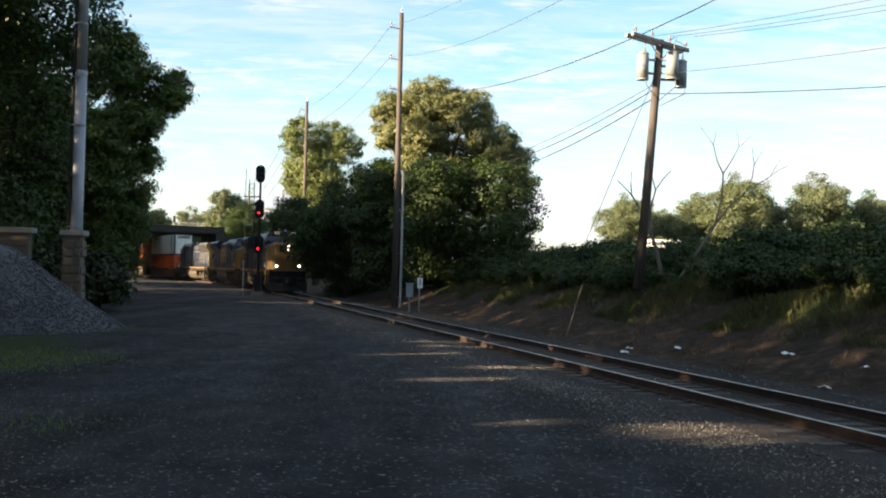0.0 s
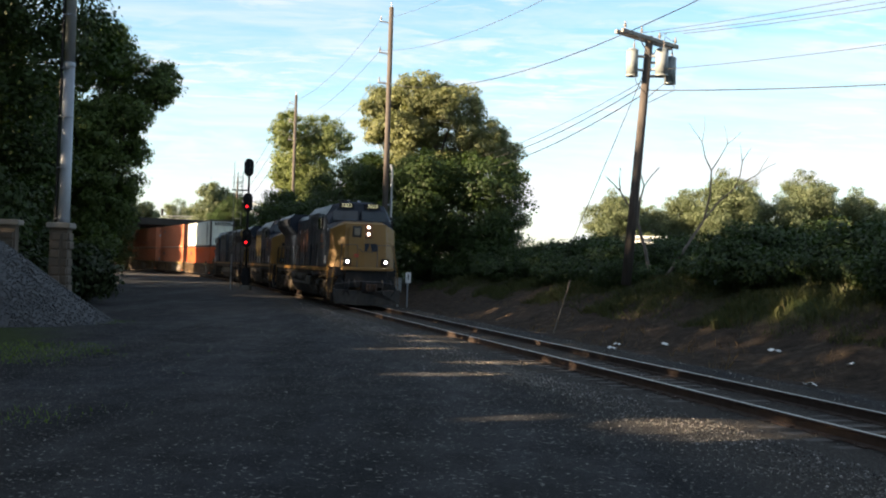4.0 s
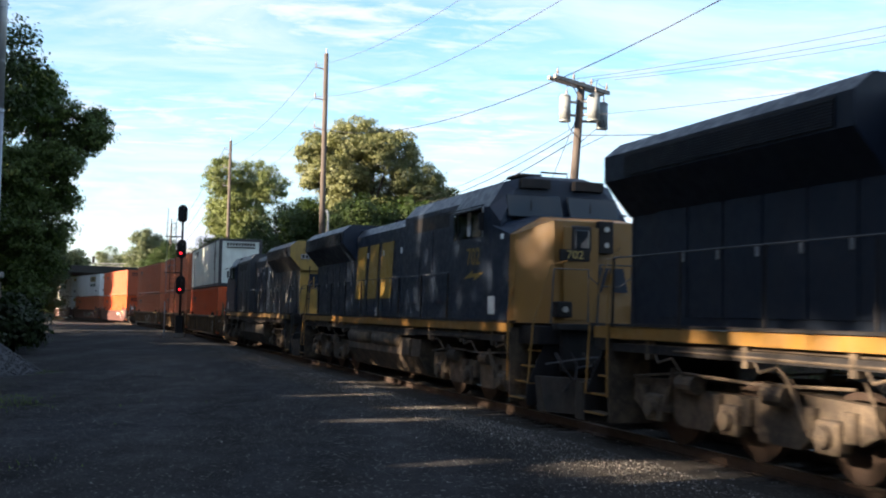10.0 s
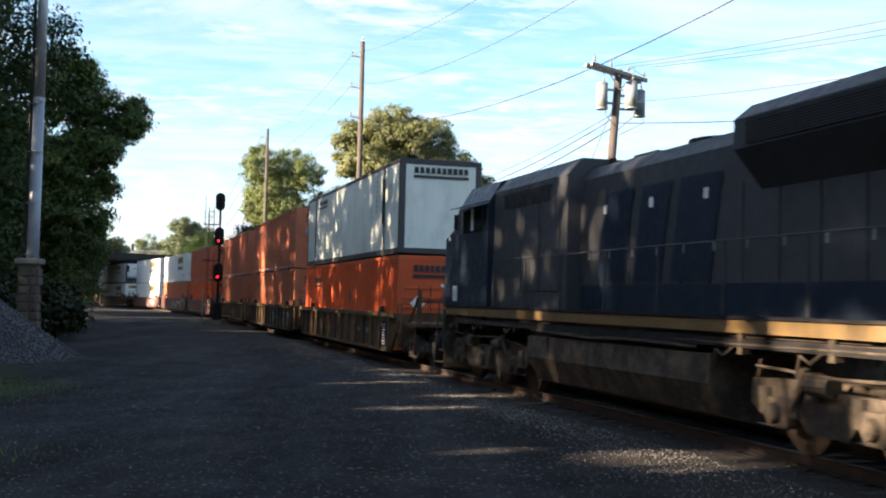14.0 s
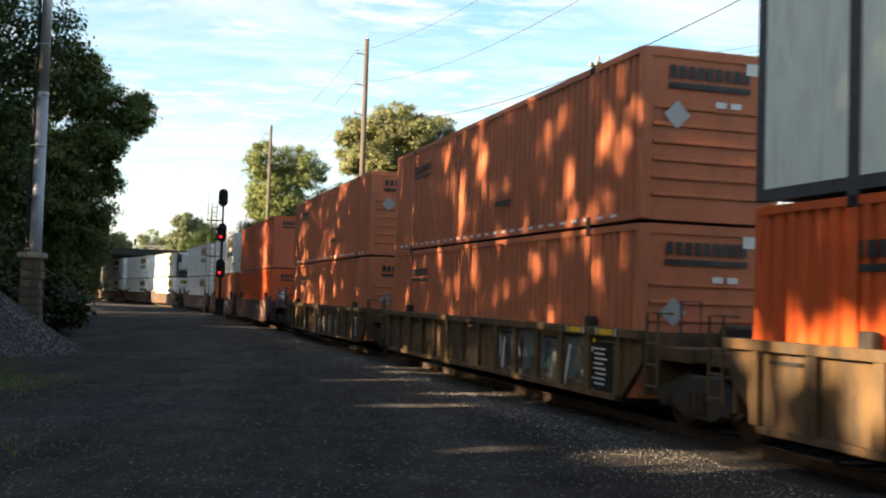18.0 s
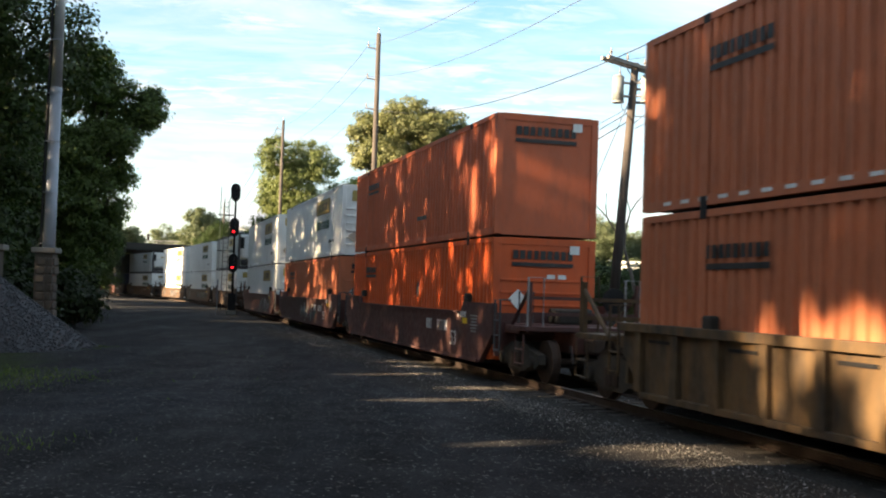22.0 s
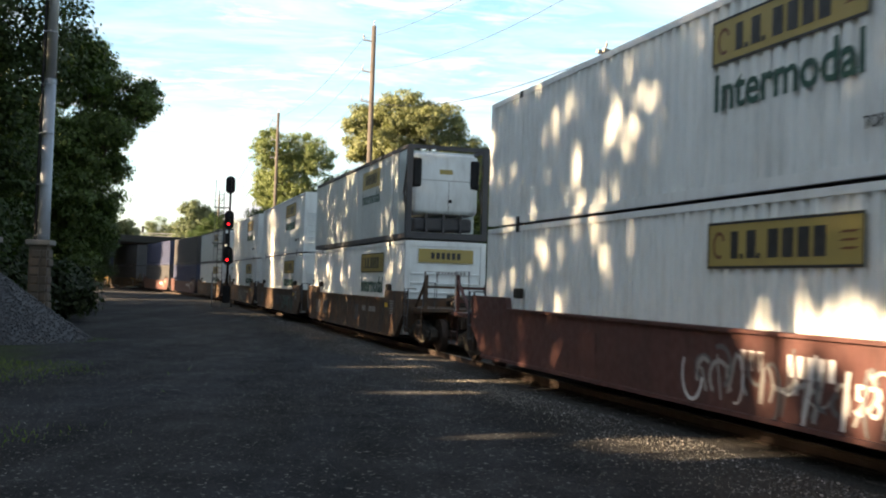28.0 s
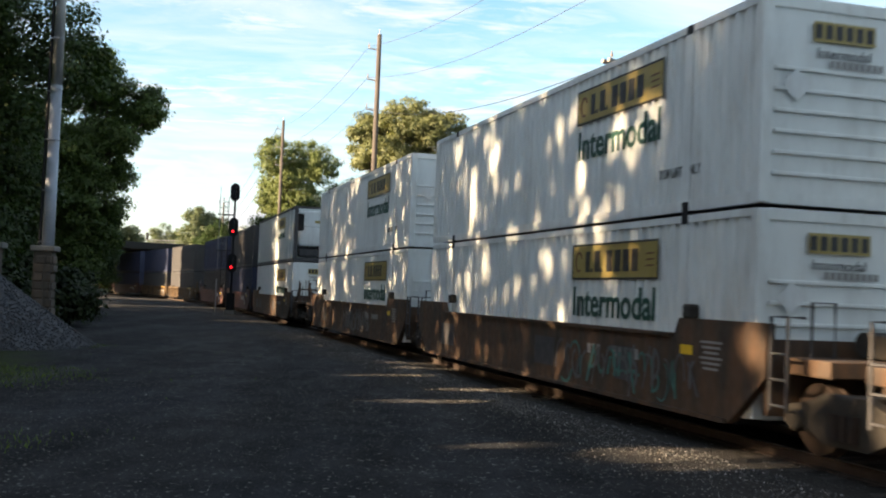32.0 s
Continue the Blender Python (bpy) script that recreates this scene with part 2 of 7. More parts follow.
M_WHITE = paint("white_paint", (0.72, 0.74, 0.74), 0.45, (0.22, 0.20, 0.17), 0.4)
M_CONC = paint("concrete", (0.20, 0.19, 0.17), 0.85, (0.12, 0.10, 0.08), 0.6)
M_STONE = paint("stone", (0.12, 0.098, 0.08), 0.9, (0.10, 0.08, 0.06), 0.6, 0, False, 0.45)
M_GRAVEL = paint("gravel", (0.075, 0.079, 0.088), 0.9, (0.08, 0.08, 0.08), 0.6, 0, False, 0.2)


def pebble_material():
    m, nd, lk, b = material("pebble")
    geo = nd.new("ShaderNodeNewGeometry")
    lk.new(mramp(nd, lk, geo.outputs["Random Per Island"], [(0.0, (0.018, 0.018, 0.018)), (0.6, (0.065, 0.063, 0.062)), (0.92, (0.12, 0.115, 0.11)), (1.0, (0.36, 0.34, 0.32))]), b.inputs["Base Color"])
    b.inputs["Roughness"].default_value = 0.85
    return m


M_PEBBLE = pebble_material()
M_PALECHIP = paint("pale_chippings", (0.30, 0.275, 0.25), 0.9, (0.09, 0.085, 0.08), 0.7, 0, False)


def glass_material(name, colour, rough=0.05):
    m, nd, lk, b = material(name)
    b.inputs["Base Color"].default_value = (*colour, 1)
    b.inputs["Roughness"].default_value = rough
    b.inputs["Specular IOR Level"].default_value = 0.5
    return m


M_GLASS = glass_material("dark_glass", (0.02, 0.025, 0.03))

# ---- track line ----
TH = radians(15.15)
OFF = 9.37
S_BEND, R_BEND = 82.0, 405.0


def track(s, lat=0.0):
    """Place on the track s metres along it, lat metres to its right; also the heading in radians to the left of +y."""
    dx, dy, nx, ny = -math.sin(TH), math.cos(TH), math.cos(TH), math.sin(TH)
    if s <= S_BEND:
        return nx * (OFF + lat) + dx * s, ny * (OFF + lat) + dy * s, TH
    x0, y0 = nx * OFF + dx * S_BEND, ny * OFF + dy * S_BEND
    cx, cy = x0 - nx * R_BEND, y0 - ny * R_BEND
    a = TH + (s - S_BEND) / R_BEND
    r = R_BEND + lat
    return cx + math.cos(a) * r, cy + math.sin(a) * r, a


def along(x, y):
    """The straight part's coordinates of a place: along, across; arrays welcome."""
    s = -math.sin(TH) * x + math.cos(TH) * y
    lat = math.cos(TH) * x + math.sin(TH) * y - OFF
    bend = np.maximum(s - S_BEND, 0.0)
    return s, lat + bend * bend / (2 * R_BEND)


# ---- mesh helpers ----
def mesh_object(name, verts, faces, mat, parent=None, smooth=False):
    me = bpy.data.meshes.new(name)
    me.from_pydata([tuple(v) for v in verts], [], faces)
    me.materials.append(mat)
    if smooth:
        me.polygons.foreach_set("use_smooth", [True] * len(me.polygons))
    ob = new(name, me)
    ob.parent = parent
    return ob


def part(name, bm, mat, parent, label="", smooth=False):
    me = bpy.data.meshes.new(name)
    bm.to_mesh(me)
    bm.free()
    me.materials.append(mat)
    if smooth:
        me.polygons.foreach_set("use_smooth", [True] * len(me.polygons))
    ob = new(name, me)
    ob.parent = parent
    if label:
        ob["label"] = label
    return ob


def thing(name, m, label, category, group="", kind=""):
    ob = new(name)
    ob.empty_display_size = 0.3
    ob.matrix_basis = m
    return tagged(ob, label, category, group, kind)


def add_box(bm, cx, cy, cz, sx, sy, sz, bevel=0.0, m=None):
    mat = Matrix.LocRotScale((cx, cy, cz), None, (sx, sy, sz))
    r = bmesh.ops.create_cube(bm, size=1.0, matrix=(m @ mat) if m else mat)
    if bevel:
        es = list({e for v in r["verts"] for e in v.link_edges})
        bmesh.ops.bevel(bm, geom=es, offset=bevel, segments=2, affect="EDGES", profile=0.5)
    return bm


def box(cx, cy, cz, sx, sy, sz, bevel=0.0):
    return add_box(bmesh.new(), cx, cy, cz, sx, sy, sz, bevel)


def add_tube(bm, a, b, r0, r1=None, n=8):
    a, b = Vector(a), Vector(b)
    d = b - a
    q = d.to_track_quat("Z", "Y").to_matrix().to_4x4()
    bmesh.ops.create_cone(bm, cap_ends=True, segments=n, radius1=r0, radius2=r0 if r1 is None else r1, depth=d.length, matrix=Matrix.Translation((a + b) / 2) @ q)
    return bm


def tube(a, b, r0, r1=None, n=8):
    return add_tube(bmesh.new(), a, b, r0, r1, n)


def add_path(bm, pts, r, n=6):
    """A bent rod through the points, in one closed skin."""
    pts = [Vector(p) for p in pts]
    rings = []
    for i, p in enumerate(pts):
        d = (pts[min(i + 1, len(pts) - 1)] - pts[max(i - 1, 0)]).normalized()
        u = d.orthogonal().normalized() if abs(d.z) > 0.95 else d.cross(Vector((0, 0, 1))).normalized()
        v = d.cross(u)
        rr = r[i] if isinstance(r, (list, tuple)) else r
        rings.append([bm.verts.new(p + (u * math.cos(2 * math.pi * k / n) + v * math.sin(2 * math.pi * k / n)) * rr) for k in range(n)])
    for a, b in zip(rings, rings[1:]):
        for k in range(n):
            bm.faces.new((a[k], a[(k + 1) % n], b[(k + 1) % n], b[k]))
    bm.faces.new(rings[0][::-1])
    bm.faces.new(rings[-1])
    return bm


def rod(pts, r, n=6):
    return add_path(bmesh.new(), pts, r, n)


def add_prism(bm, outline, x0, x1, axis="x"):
    """A flat outline pushed out from x0 to x1 along an axis; the outline's pairs are the other two axes in order."""
    def at(p, h):
        return {"x": (h, p[0], p[1]), "y": (p[0], h, p[1]), "z": (p[0], p[1], h)}[axis]
    a = [bm.verts.new(at(p, x0)) for p in outline]
    b = [bm.verts.new(at(p, x1)) for p in outline]
    n = len(outline)
    bm.faces.new(a)
    bm.faces.new(b[::-1])
    for i in range(n):
        bm.faces.new((a[i], b[i], b[(i + 1) % n], a[(i + 1) % n]))
    bmesh.ops.recalc_face_normals(bm, faces=bm.faces)
    return bm


def prism(outline, x0, x1, axis="x"):
    return add_prism(bmesh.new(), outline, x0, x1, axis)


def lettering(name, words, size, m, mat, parent, extrude=0.004, condensed=1.0, bold=0.0):
    """Words as thin raised letters, facing the pose's +z."""
    cu = bpy.data.curves.new(name, "FONT")
    cu.body, cu.size, cu.extrude, cu.align_x, cu.align_y = words, size, extrude, "CENTER", "CENTER"
    cu.resolution_u, cu.offset = 3, bold
    tmp = bpy.data.objects.new(name, cu)
    me = bpy.data.meshes.new_from_object(tmp)
    bpy.data.objects.remove(tmp)
    me.transform(m @ Matrix.Diagonal((condensed, 1, 1, 1)))
    me.materials.clear()
    me.materials.append(mat)
    ob = new(name, me)
    ob.parent = parent
    return ob


# ---- ground ----
def smooth01(v):
    v = np.clip(v, 0, 1)
    return v * v * (3 - 2 * v)


RNG = np.random.default_rng(7)


def wave(x, y, seed):
    """A cheap rolling field, about -1 to 1."""
    r = np.random.default_rng(seed)
    z = 0
    for k in range(6):
        a, f, p = r.uniform(0, 6.28), 0.05 * 1.8 ** k, r.uniform(0, 6.28)
        z = z + np.sin((x * math.cos(a) + y * math.sin(a)) * f * 6.28 + p) * 0.75 ** k
    return z / 2.6


def ground_height(x, y):
    s, lat = along(x, y)
    near = np.exp(-(x * x + y * y) / 60.0 ** 2)
    z = -0.14 + 0.05 * wave(x, y, 3) * near
    z = z - 0.028 * smooth01((1.9 - np.abs(lat)) / 0.8)
    bank = smooth01((lat - 4.2 - 0.6 * wave(x, y, 5)) / 6.5)
    top = 1.9 - 0.9 * smooth01((s - 45) / 40)
    z = z + bank * (top + 0.25 * wave(x, y, 9))
    z = z + smooth01((lat - 2.6) / 2.0) * (0.10 * wave(x * 4, y * 4, 11) + 0.05 * wave(x * 11, y * 11, 12)) * smooth01((140 - s) / 30)
    z = z - 0.16 * smooth01((lat - 2.2) / 1.2) * (1 - smooth01((lat - 4.2) / 1.5))
    return z


def build_ground():
    def axis(lo, hi, fine):
        v, p, step = [0.0], 0.0, fine
        while p < hi:
            p += step
            step = fine if p < 45 else min(step * 1.16, 260)
            v.append(p)
        neg, p, step = [], 0.0, fine
        while p > lo:
            p -= step
            step = fine if p > -25 else min(step * 1.16, 260)
            neg.append(p)
        return np.array(neg[::-1] + v)
    xs, ys = axis(-2600, 2600, 0.5), axis(-2600, 3600, 0.6)
    X, Y = np.meshgrid(xs, ys)
    Z = ground_height(X, Y)
    nx, ny = len(xs), len(ys)
    idx = np.arange(nx * ny).reshape(ny, nx)
    f = np.stack([idx[:-1, :-1], idx[:-1, 1:], idx[1:, 1:], idx[1:, :-1]], -1).reshape(-1, 4)
    me = bpy.data.meshes.new("ground")
    me.vertices.add(nx * ny)
    me.vertices.foreach_set("co", np.stack([X, Y, Z], -1).ravel())
    me.loops.add(f.size)
    me.polygons.add(len(f))
    me.loops.foreach_set("vertex_index", f.ravel())
    me.polygons.foreach_set("loop_start", np.arange(0, f.size, 4))
    me.polygons.foreach_set("use_smooth", np.ones(len(f), bool))
    me.update()
    s, lat = along(X, Y)
    w = 0.5 * wave(X, Y, 21) + 0.3 * wave(X * 4, Y * 4, 22)
    layers = {
        "soil": smooth01((lat - 2.6 + w) / 1.2),
        "turf": np.maximum(smooth01((lat - 7.5 + 2 * w) / 1.5), smooth01((-7.5 - X - 0.10 * np.abs(Y - 14) + 1.6 * w) / 2.0) * (Y < 30) + smooth01((-13 - X + w) / 2.0) * (Y < 42)) * 0.9,
        "ballast": smooth01((3.3 - np.abs(lat + 0.6) + 1.2 * w) / 1.2),
    }
    for name, v in layers.items():
        a = me.attributes.new(name, "FLOAT", "POINT")
        a.data.foreach_set("value", np.clip(v, 0, 1).ravel())
    me.materials.append(M_GROUND)
    tagged(new("ground", me), "dark worn asphalt and cinder lot with a grassy bank", "ground", kind="structure")


build_ground()


# ---- plants ----
def leaf_mesh(name, centres, size, rng, mat, face=None, slim=0.55):
    """Small leaves, each a folded pair of triangles, at the centres, turned roughly the way they face."""
    n = len(centres)
    nrm = rng.normal(size=(n, 3))
    nrm[:, 2] = np.abs(nrm[:, 2])
    if face is not None:
        nrm = nrm * 0.5 + face
    nrm /= np.linalg.norm(nrm, axis=1, keepdims=True)
    a = np.cross(nrm, rng.normal(size=(n, 3)))
    a /= np.linalg.norm(a, axis=1, keepdims=True) + 1e-9
    b = np.cross(nrm, a)
    sz = (size * rng.uniform(0.6, 1.4, n))[:, None]
    v = np.empty((n, 4, 3))
    v[:, 0] = centres - a * sz
    v[:, 1] = centres - b * sz * slim + nrm * sz * 0.2
    v[:, 2] = centres + a * sz
    v[:, 3] = centres + b * sz * slim + nrm * sz * 0.2
    me = bpy.data.meshes.new(name)
    me.vertices.add(n * 4)
    me.vertices.foreach_set("co", v.ravel())
    i = np.arange(n * 4).reshape(n, 4)
    me.loops.add(n * 4)
    me.polygons.add(n)
    me.loops.foreach_set("vertex_index", i.ravel())
    me.polygons.foreach_set("loop_start", np.arange(0, n * 4, 4))
    me.update()
    me.materials.append(mat)
    return me


def crown_points(rng, lobes, leaves, clump, fill=0.2):
    """Leaf places and facings: rounded sprays over the outside of overlapping lobes (cx, cy, cz, rx, ry, rz), and some leaves within."""
    lobes = np.array(lobes, float)
    area = (lobes[:, 3] * lobes[:, 4] * lobes[:, 5]) ** 0.667
    count = int(max(30, 5.0 * area.sum() / clump ** 2))
    pick = rng.choice(len(lobes), count, p=area / area.sum())
    d = rng.normal(size=(count, 3))
    d /= np.linalg.norm(d, axis=1, keepdims=True)
    c = lobes[pick, :3] + d * lobes[pick, 3:] * rng.uniform(0.72, 1.08, (count, 1))
    inside = np.zeros(count, bool)
    for k, lobe in enumerate(lobes):
        inside |= (np.linalg.norm((c - lobe[:3]) / lobe[3:], axis=1) < 0.7) & (pick != k)
    c, d = c[~inside], d[~inside]
    rad = clump * rng.uniform(0.55, 1.35, len(c))
    outer = int(leaves * (1 - fill))
    own = rng.choice(len(c), outer, p=rad ** 2 / (rad ** 2).sum())
    e = rng.normal(size=(outer, 3))
    e /= np.linalg.norm(e, axis=1, keepdims=True)
    keep = (e[:, 2] > -0.35) | (rng.random(outer) < 0.4)
    own, e = own[keep], e[keep]
    pts = c[own] + e * (rad[own] * rng.uniform(0.15, 1.0, len(own)) ** 0.45)[:, None] * np.array([1.0, 1.0, 0.72]) + rng.normal(size=(len(own), 3)) * (0.16 * rad[own])[:, None]
    face = e + 0.5 * d[own] + np.array([0, 0, 0.25])
    face /= np.linalg.norm(face, axis=1, keepdims=True)
    inner = leaves - outer
    q = rng.choice(len(lobes), inner, p=area / area.sum())
    g = rng.normal(size=(inner, 3))
    g /= np.linalg.norm(g, axis=1, keepdims=True)
    within = lobes[q, :3] + g * lobes[q, 3:] * rng.uniform(0, 1, (inner, 1)) ** 0.5 * 0.85
    return np.concatenate([pts, within]), np.concatenate([face, g])


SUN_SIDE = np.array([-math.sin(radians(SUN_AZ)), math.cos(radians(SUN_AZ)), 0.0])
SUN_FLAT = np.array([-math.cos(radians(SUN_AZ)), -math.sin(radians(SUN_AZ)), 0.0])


def swell(u, v, seed, lo, hi, n):
    """A smooth random field of unit spread, with humps between lo and hi metres long."""
    r = np.random.default_rng(seed)
    g = 0
    for _ in range(n):
        a, f = r.uniform(0, 6.28), 6.28 / r.uniform(lo, hi)
        g = g + np.sin((u * math.cos(a) + v * math.sin(a)) * f + r.uniform(0, 6.28))
    return g / math.sqrt(n / 2)


# small clearings cut through the foliage to throw chosen spots of light: place across the sunbeams, and half-sizes
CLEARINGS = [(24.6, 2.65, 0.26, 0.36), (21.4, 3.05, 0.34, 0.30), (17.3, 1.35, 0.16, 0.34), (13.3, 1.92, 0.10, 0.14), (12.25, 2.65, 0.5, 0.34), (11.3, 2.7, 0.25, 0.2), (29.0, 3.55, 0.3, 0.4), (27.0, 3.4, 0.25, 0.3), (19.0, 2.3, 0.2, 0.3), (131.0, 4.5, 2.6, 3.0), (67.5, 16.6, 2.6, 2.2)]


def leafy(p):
    """Which places in the shade trees carry leaves: the rest is gaps, cut along the sunbeams through every crown to
    shape the dapples of the low sun.
    """
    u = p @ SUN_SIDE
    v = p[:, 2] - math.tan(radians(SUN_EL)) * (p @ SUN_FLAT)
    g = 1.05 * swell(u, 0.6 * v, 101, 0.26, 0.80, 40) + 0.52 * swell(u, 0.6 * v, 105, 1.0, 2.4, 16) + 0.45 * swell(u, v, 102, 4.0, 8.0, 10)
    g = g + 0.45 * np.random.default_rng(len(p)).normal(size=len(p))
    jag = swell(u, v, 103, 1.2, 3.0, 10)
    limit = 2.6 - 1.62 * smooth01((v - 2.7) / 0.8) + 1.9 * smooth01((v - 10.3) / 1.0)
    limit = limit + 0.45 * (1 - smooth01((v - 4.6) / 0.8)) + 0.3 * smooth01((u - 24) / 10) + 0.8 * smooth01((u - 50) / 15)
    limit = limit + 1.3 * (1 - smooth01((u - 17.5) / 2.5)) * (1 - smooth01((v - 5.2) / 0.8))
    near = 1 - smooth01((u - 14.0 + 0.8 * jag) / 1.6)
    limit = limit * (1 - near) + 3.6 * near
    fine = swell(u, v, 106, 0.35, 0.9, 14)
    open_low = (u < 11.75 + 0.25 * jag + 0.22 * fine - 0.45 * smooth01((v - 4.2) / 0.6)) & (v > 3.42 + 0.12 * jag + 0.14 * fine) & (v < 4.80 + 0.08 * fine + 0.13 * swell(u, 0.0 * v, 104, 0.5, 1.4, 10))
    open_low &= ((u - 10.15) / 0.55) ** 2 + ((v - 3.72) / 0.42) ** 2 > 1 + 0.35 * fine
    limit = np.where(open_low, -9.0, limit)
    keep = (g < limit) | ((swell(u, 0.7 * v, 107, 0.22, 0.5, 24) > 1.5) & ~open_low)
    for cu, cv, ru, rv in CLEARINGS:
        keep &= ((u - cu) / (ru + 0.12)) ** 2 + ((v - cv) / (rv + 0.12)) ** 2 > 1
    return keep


def tree(name, m, height, radius, seed, label, leaves=26000, size=0.16, mat=None, base=0.25, lobes=9, clump=0.8, group="", flat=0.9, gaps=False, form=()):
    """A tree: tapered trunk with limbs, and a crown of small leaves in sprays. The root stands at its foot. form: its own lobes (across, height, half-width)."""
    rng = np.random.default_rng(seed)
    root = thing(name, m, label, "tree", group)
    cz = height * (1 + base) / 2
    hz = height * (1 - base) / 2
    ls = []
    for k in range(0 if form else lobes):
        a = k * 2.4 + rng.uniform(-0.4, 0.4)
        f = (k + 0.5) / lobes
        z = cz + hz * (2 * f - 1) * 0.72
        wide = math.sqrt(max(0.08, 1 - ((2 * f - 1) * 0.85) ** 2)) * (1.0 if f > 0.3 else 0.9)
        reach = rng.uniform(0.45, 0.8)
        rr = radius * rng.uniform(0.30, 0.56)
        ls.append((math.cos(a) * radius * wide * reach, math.sin(a) * radius * wide * reach, z, rr, rr, rr * flat * rng.uniform(0.7, 1.1)))
    if not form:
        ls.append((0, 0, cz + hz * 0.55, radius * 0.5, radius * 0.5, hz * 0.45))
    for k, (x, z, r) in enumerate(form):
        ls.append((x, (1 if k % 2 else -1) * radius * rng.uniform(0.1, 0.45), z, r, r * 1.15, r * flat))
    pts, face = crown_points(rng, ls, leaves, clump, 0.35 if gaps else 0.2)
    keep = pts[:, 2] > height * base * 0.5
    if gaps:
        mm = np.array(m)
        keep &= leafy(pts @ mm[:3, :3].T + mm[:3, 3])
    pts, face = pts[keep], face[keep]
    crown = new("crown", leaf_mesh("crown", pts, size, rng, mat or M_LEAF, face))
    crown.parent = root
    bm = bmesh.new()
    r0 = max(0.16, height * 0.018)
    twig = 0.5 if gaps else 1.0
    lean = rng.uniform(-0.4, 0.4, 2)
    spine = [(lean[0] * f * f, lean[1] * f * f, height * 0.88 * f - 0.3 * (f == 0)) for f in (0, 0.15, 0.35, 0.6, 0.8, 1.0)]
    add_path(bm, spine, [r0 * 1.35, r0, r0 * 0.8, r0 * 0.5, r0 * 0.3, r0 * 0.08], 8)
    for lobe in ls:
        f = min(0.75, max(0.18, (lobe[2] - lobe[5]) / height * 0.9))
        p0 = Vector((lean[0] * f * f, lean[1] * f * f, height * 0.88 * f))
        p2 = Vector(lobe[:3])
        mid = p0.lerp(p2, 0.55) + Vector((0, 0, -0.06 * height * rng.uniform(0, 1)))
        add_path(bm, [p0, mid, p2], [r0 * 0.42 * twig, r0 * 0.26 * twig, r0 * 0.08 * twig], 6)
        for _ in range(3):
            q = p2 + Vector(rng.normal(size=3)) * lobe[3] * 0.55
            add_path(bm, [mid.lerp(p2, 0.6), (mid + q) / 2 + (p2 - mid) * 0.3, q], [r0 * 0.12 * twig, r0 * 0.08 * twig, r0 * 0.03 * twig], 5)
    part("trunk", bm, M_BARK, root, smooth=True)
    return root


def bush(name, m, rx, ry, h, seed, label, leaves=9000, size=0.085, mat=None, group=""):
    rng = np.random.default_rng(seed)
    root = thing(name, m, label, "bush", group)
    ls = [(rng.uniform(-0.5, 0.5) * rx, rng.uniform(-0.5, 0.5) * ry, h * rng.uniform(0.35, 0.7), rx * rng.uniform(0.4, 0.65), ry * rng.uniform(0.4, 0.65), h * rng.uniform(0.28, 0.42)) for _ in range(7)]
    pts, face = crown_points(rng, ls, leaves, 0.32)
    pts, face = pts[pts[:, 2] > -0.1], face[pts[:, 2] > -0.1]
    crown = new("foliage", leaf_mesh("foliage", pts, size, rng, mat or M_BUSH, face))
    crown.parent = root
    bm = bmesh.new()
    for lobe in ls:
        p = Vector(lobe[:3])
        add_path(bm, [(p.x * 0.2, p.y * 0.2, -0.1), p * 0.55 + Vector((0, 0, 0.1)), p], [0.04, 0.028, 0.01], 5)
    part("stems", bm, M_BARK, root)
    return root


def gz(x, y):
    return float(ground_height(np.array(float(x)), np.array(float(y))))


def stand(x, y, turn=0.0, scale=1.0, dz=0.0):
    return Matrix.Translation((x, y, gz(x, y) + dz)) @ pose(0, 0, 0, 0, 0, turn) @ Matrix.Scale(scale, 4)


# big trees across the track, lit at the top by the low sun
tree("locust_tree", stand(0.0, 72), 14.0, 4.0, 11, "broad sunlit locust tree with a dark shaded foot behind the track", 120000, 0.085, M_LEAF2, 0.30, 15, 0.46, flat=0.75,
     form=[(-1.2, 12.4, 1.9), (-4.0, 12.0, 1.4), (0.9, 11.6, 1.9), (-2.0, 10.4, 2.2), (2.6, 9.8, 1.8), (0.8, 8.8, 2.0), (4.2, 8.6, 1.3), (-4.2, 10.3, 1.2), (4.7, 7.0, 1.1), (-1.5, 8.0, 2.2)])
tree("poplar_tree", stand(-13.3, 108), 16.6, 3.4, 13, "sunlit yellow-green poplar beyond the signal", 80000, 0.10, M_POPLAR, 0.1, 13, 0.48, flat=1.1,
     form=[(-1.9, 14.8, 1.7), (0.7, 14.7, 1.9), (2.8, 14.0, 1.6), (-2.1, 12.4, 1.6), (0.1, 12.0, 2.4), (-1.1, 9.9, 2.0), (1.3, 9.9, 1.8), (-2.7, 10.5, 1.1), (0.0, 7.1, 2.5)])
# maples in the shade-coloured leaves form the dark foot under the lit crowns
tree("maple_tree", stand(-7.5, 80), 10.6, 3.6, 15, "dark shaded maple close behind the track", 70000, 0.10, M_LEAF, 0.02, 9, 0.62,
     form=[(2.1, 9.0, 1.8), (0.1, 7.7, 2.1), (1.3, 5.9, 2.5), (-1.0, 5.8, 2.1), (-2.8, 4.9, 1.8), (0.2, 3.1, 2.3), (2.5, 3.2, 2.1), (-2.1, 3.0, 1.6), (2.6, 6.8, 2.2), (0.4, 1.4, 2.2)])
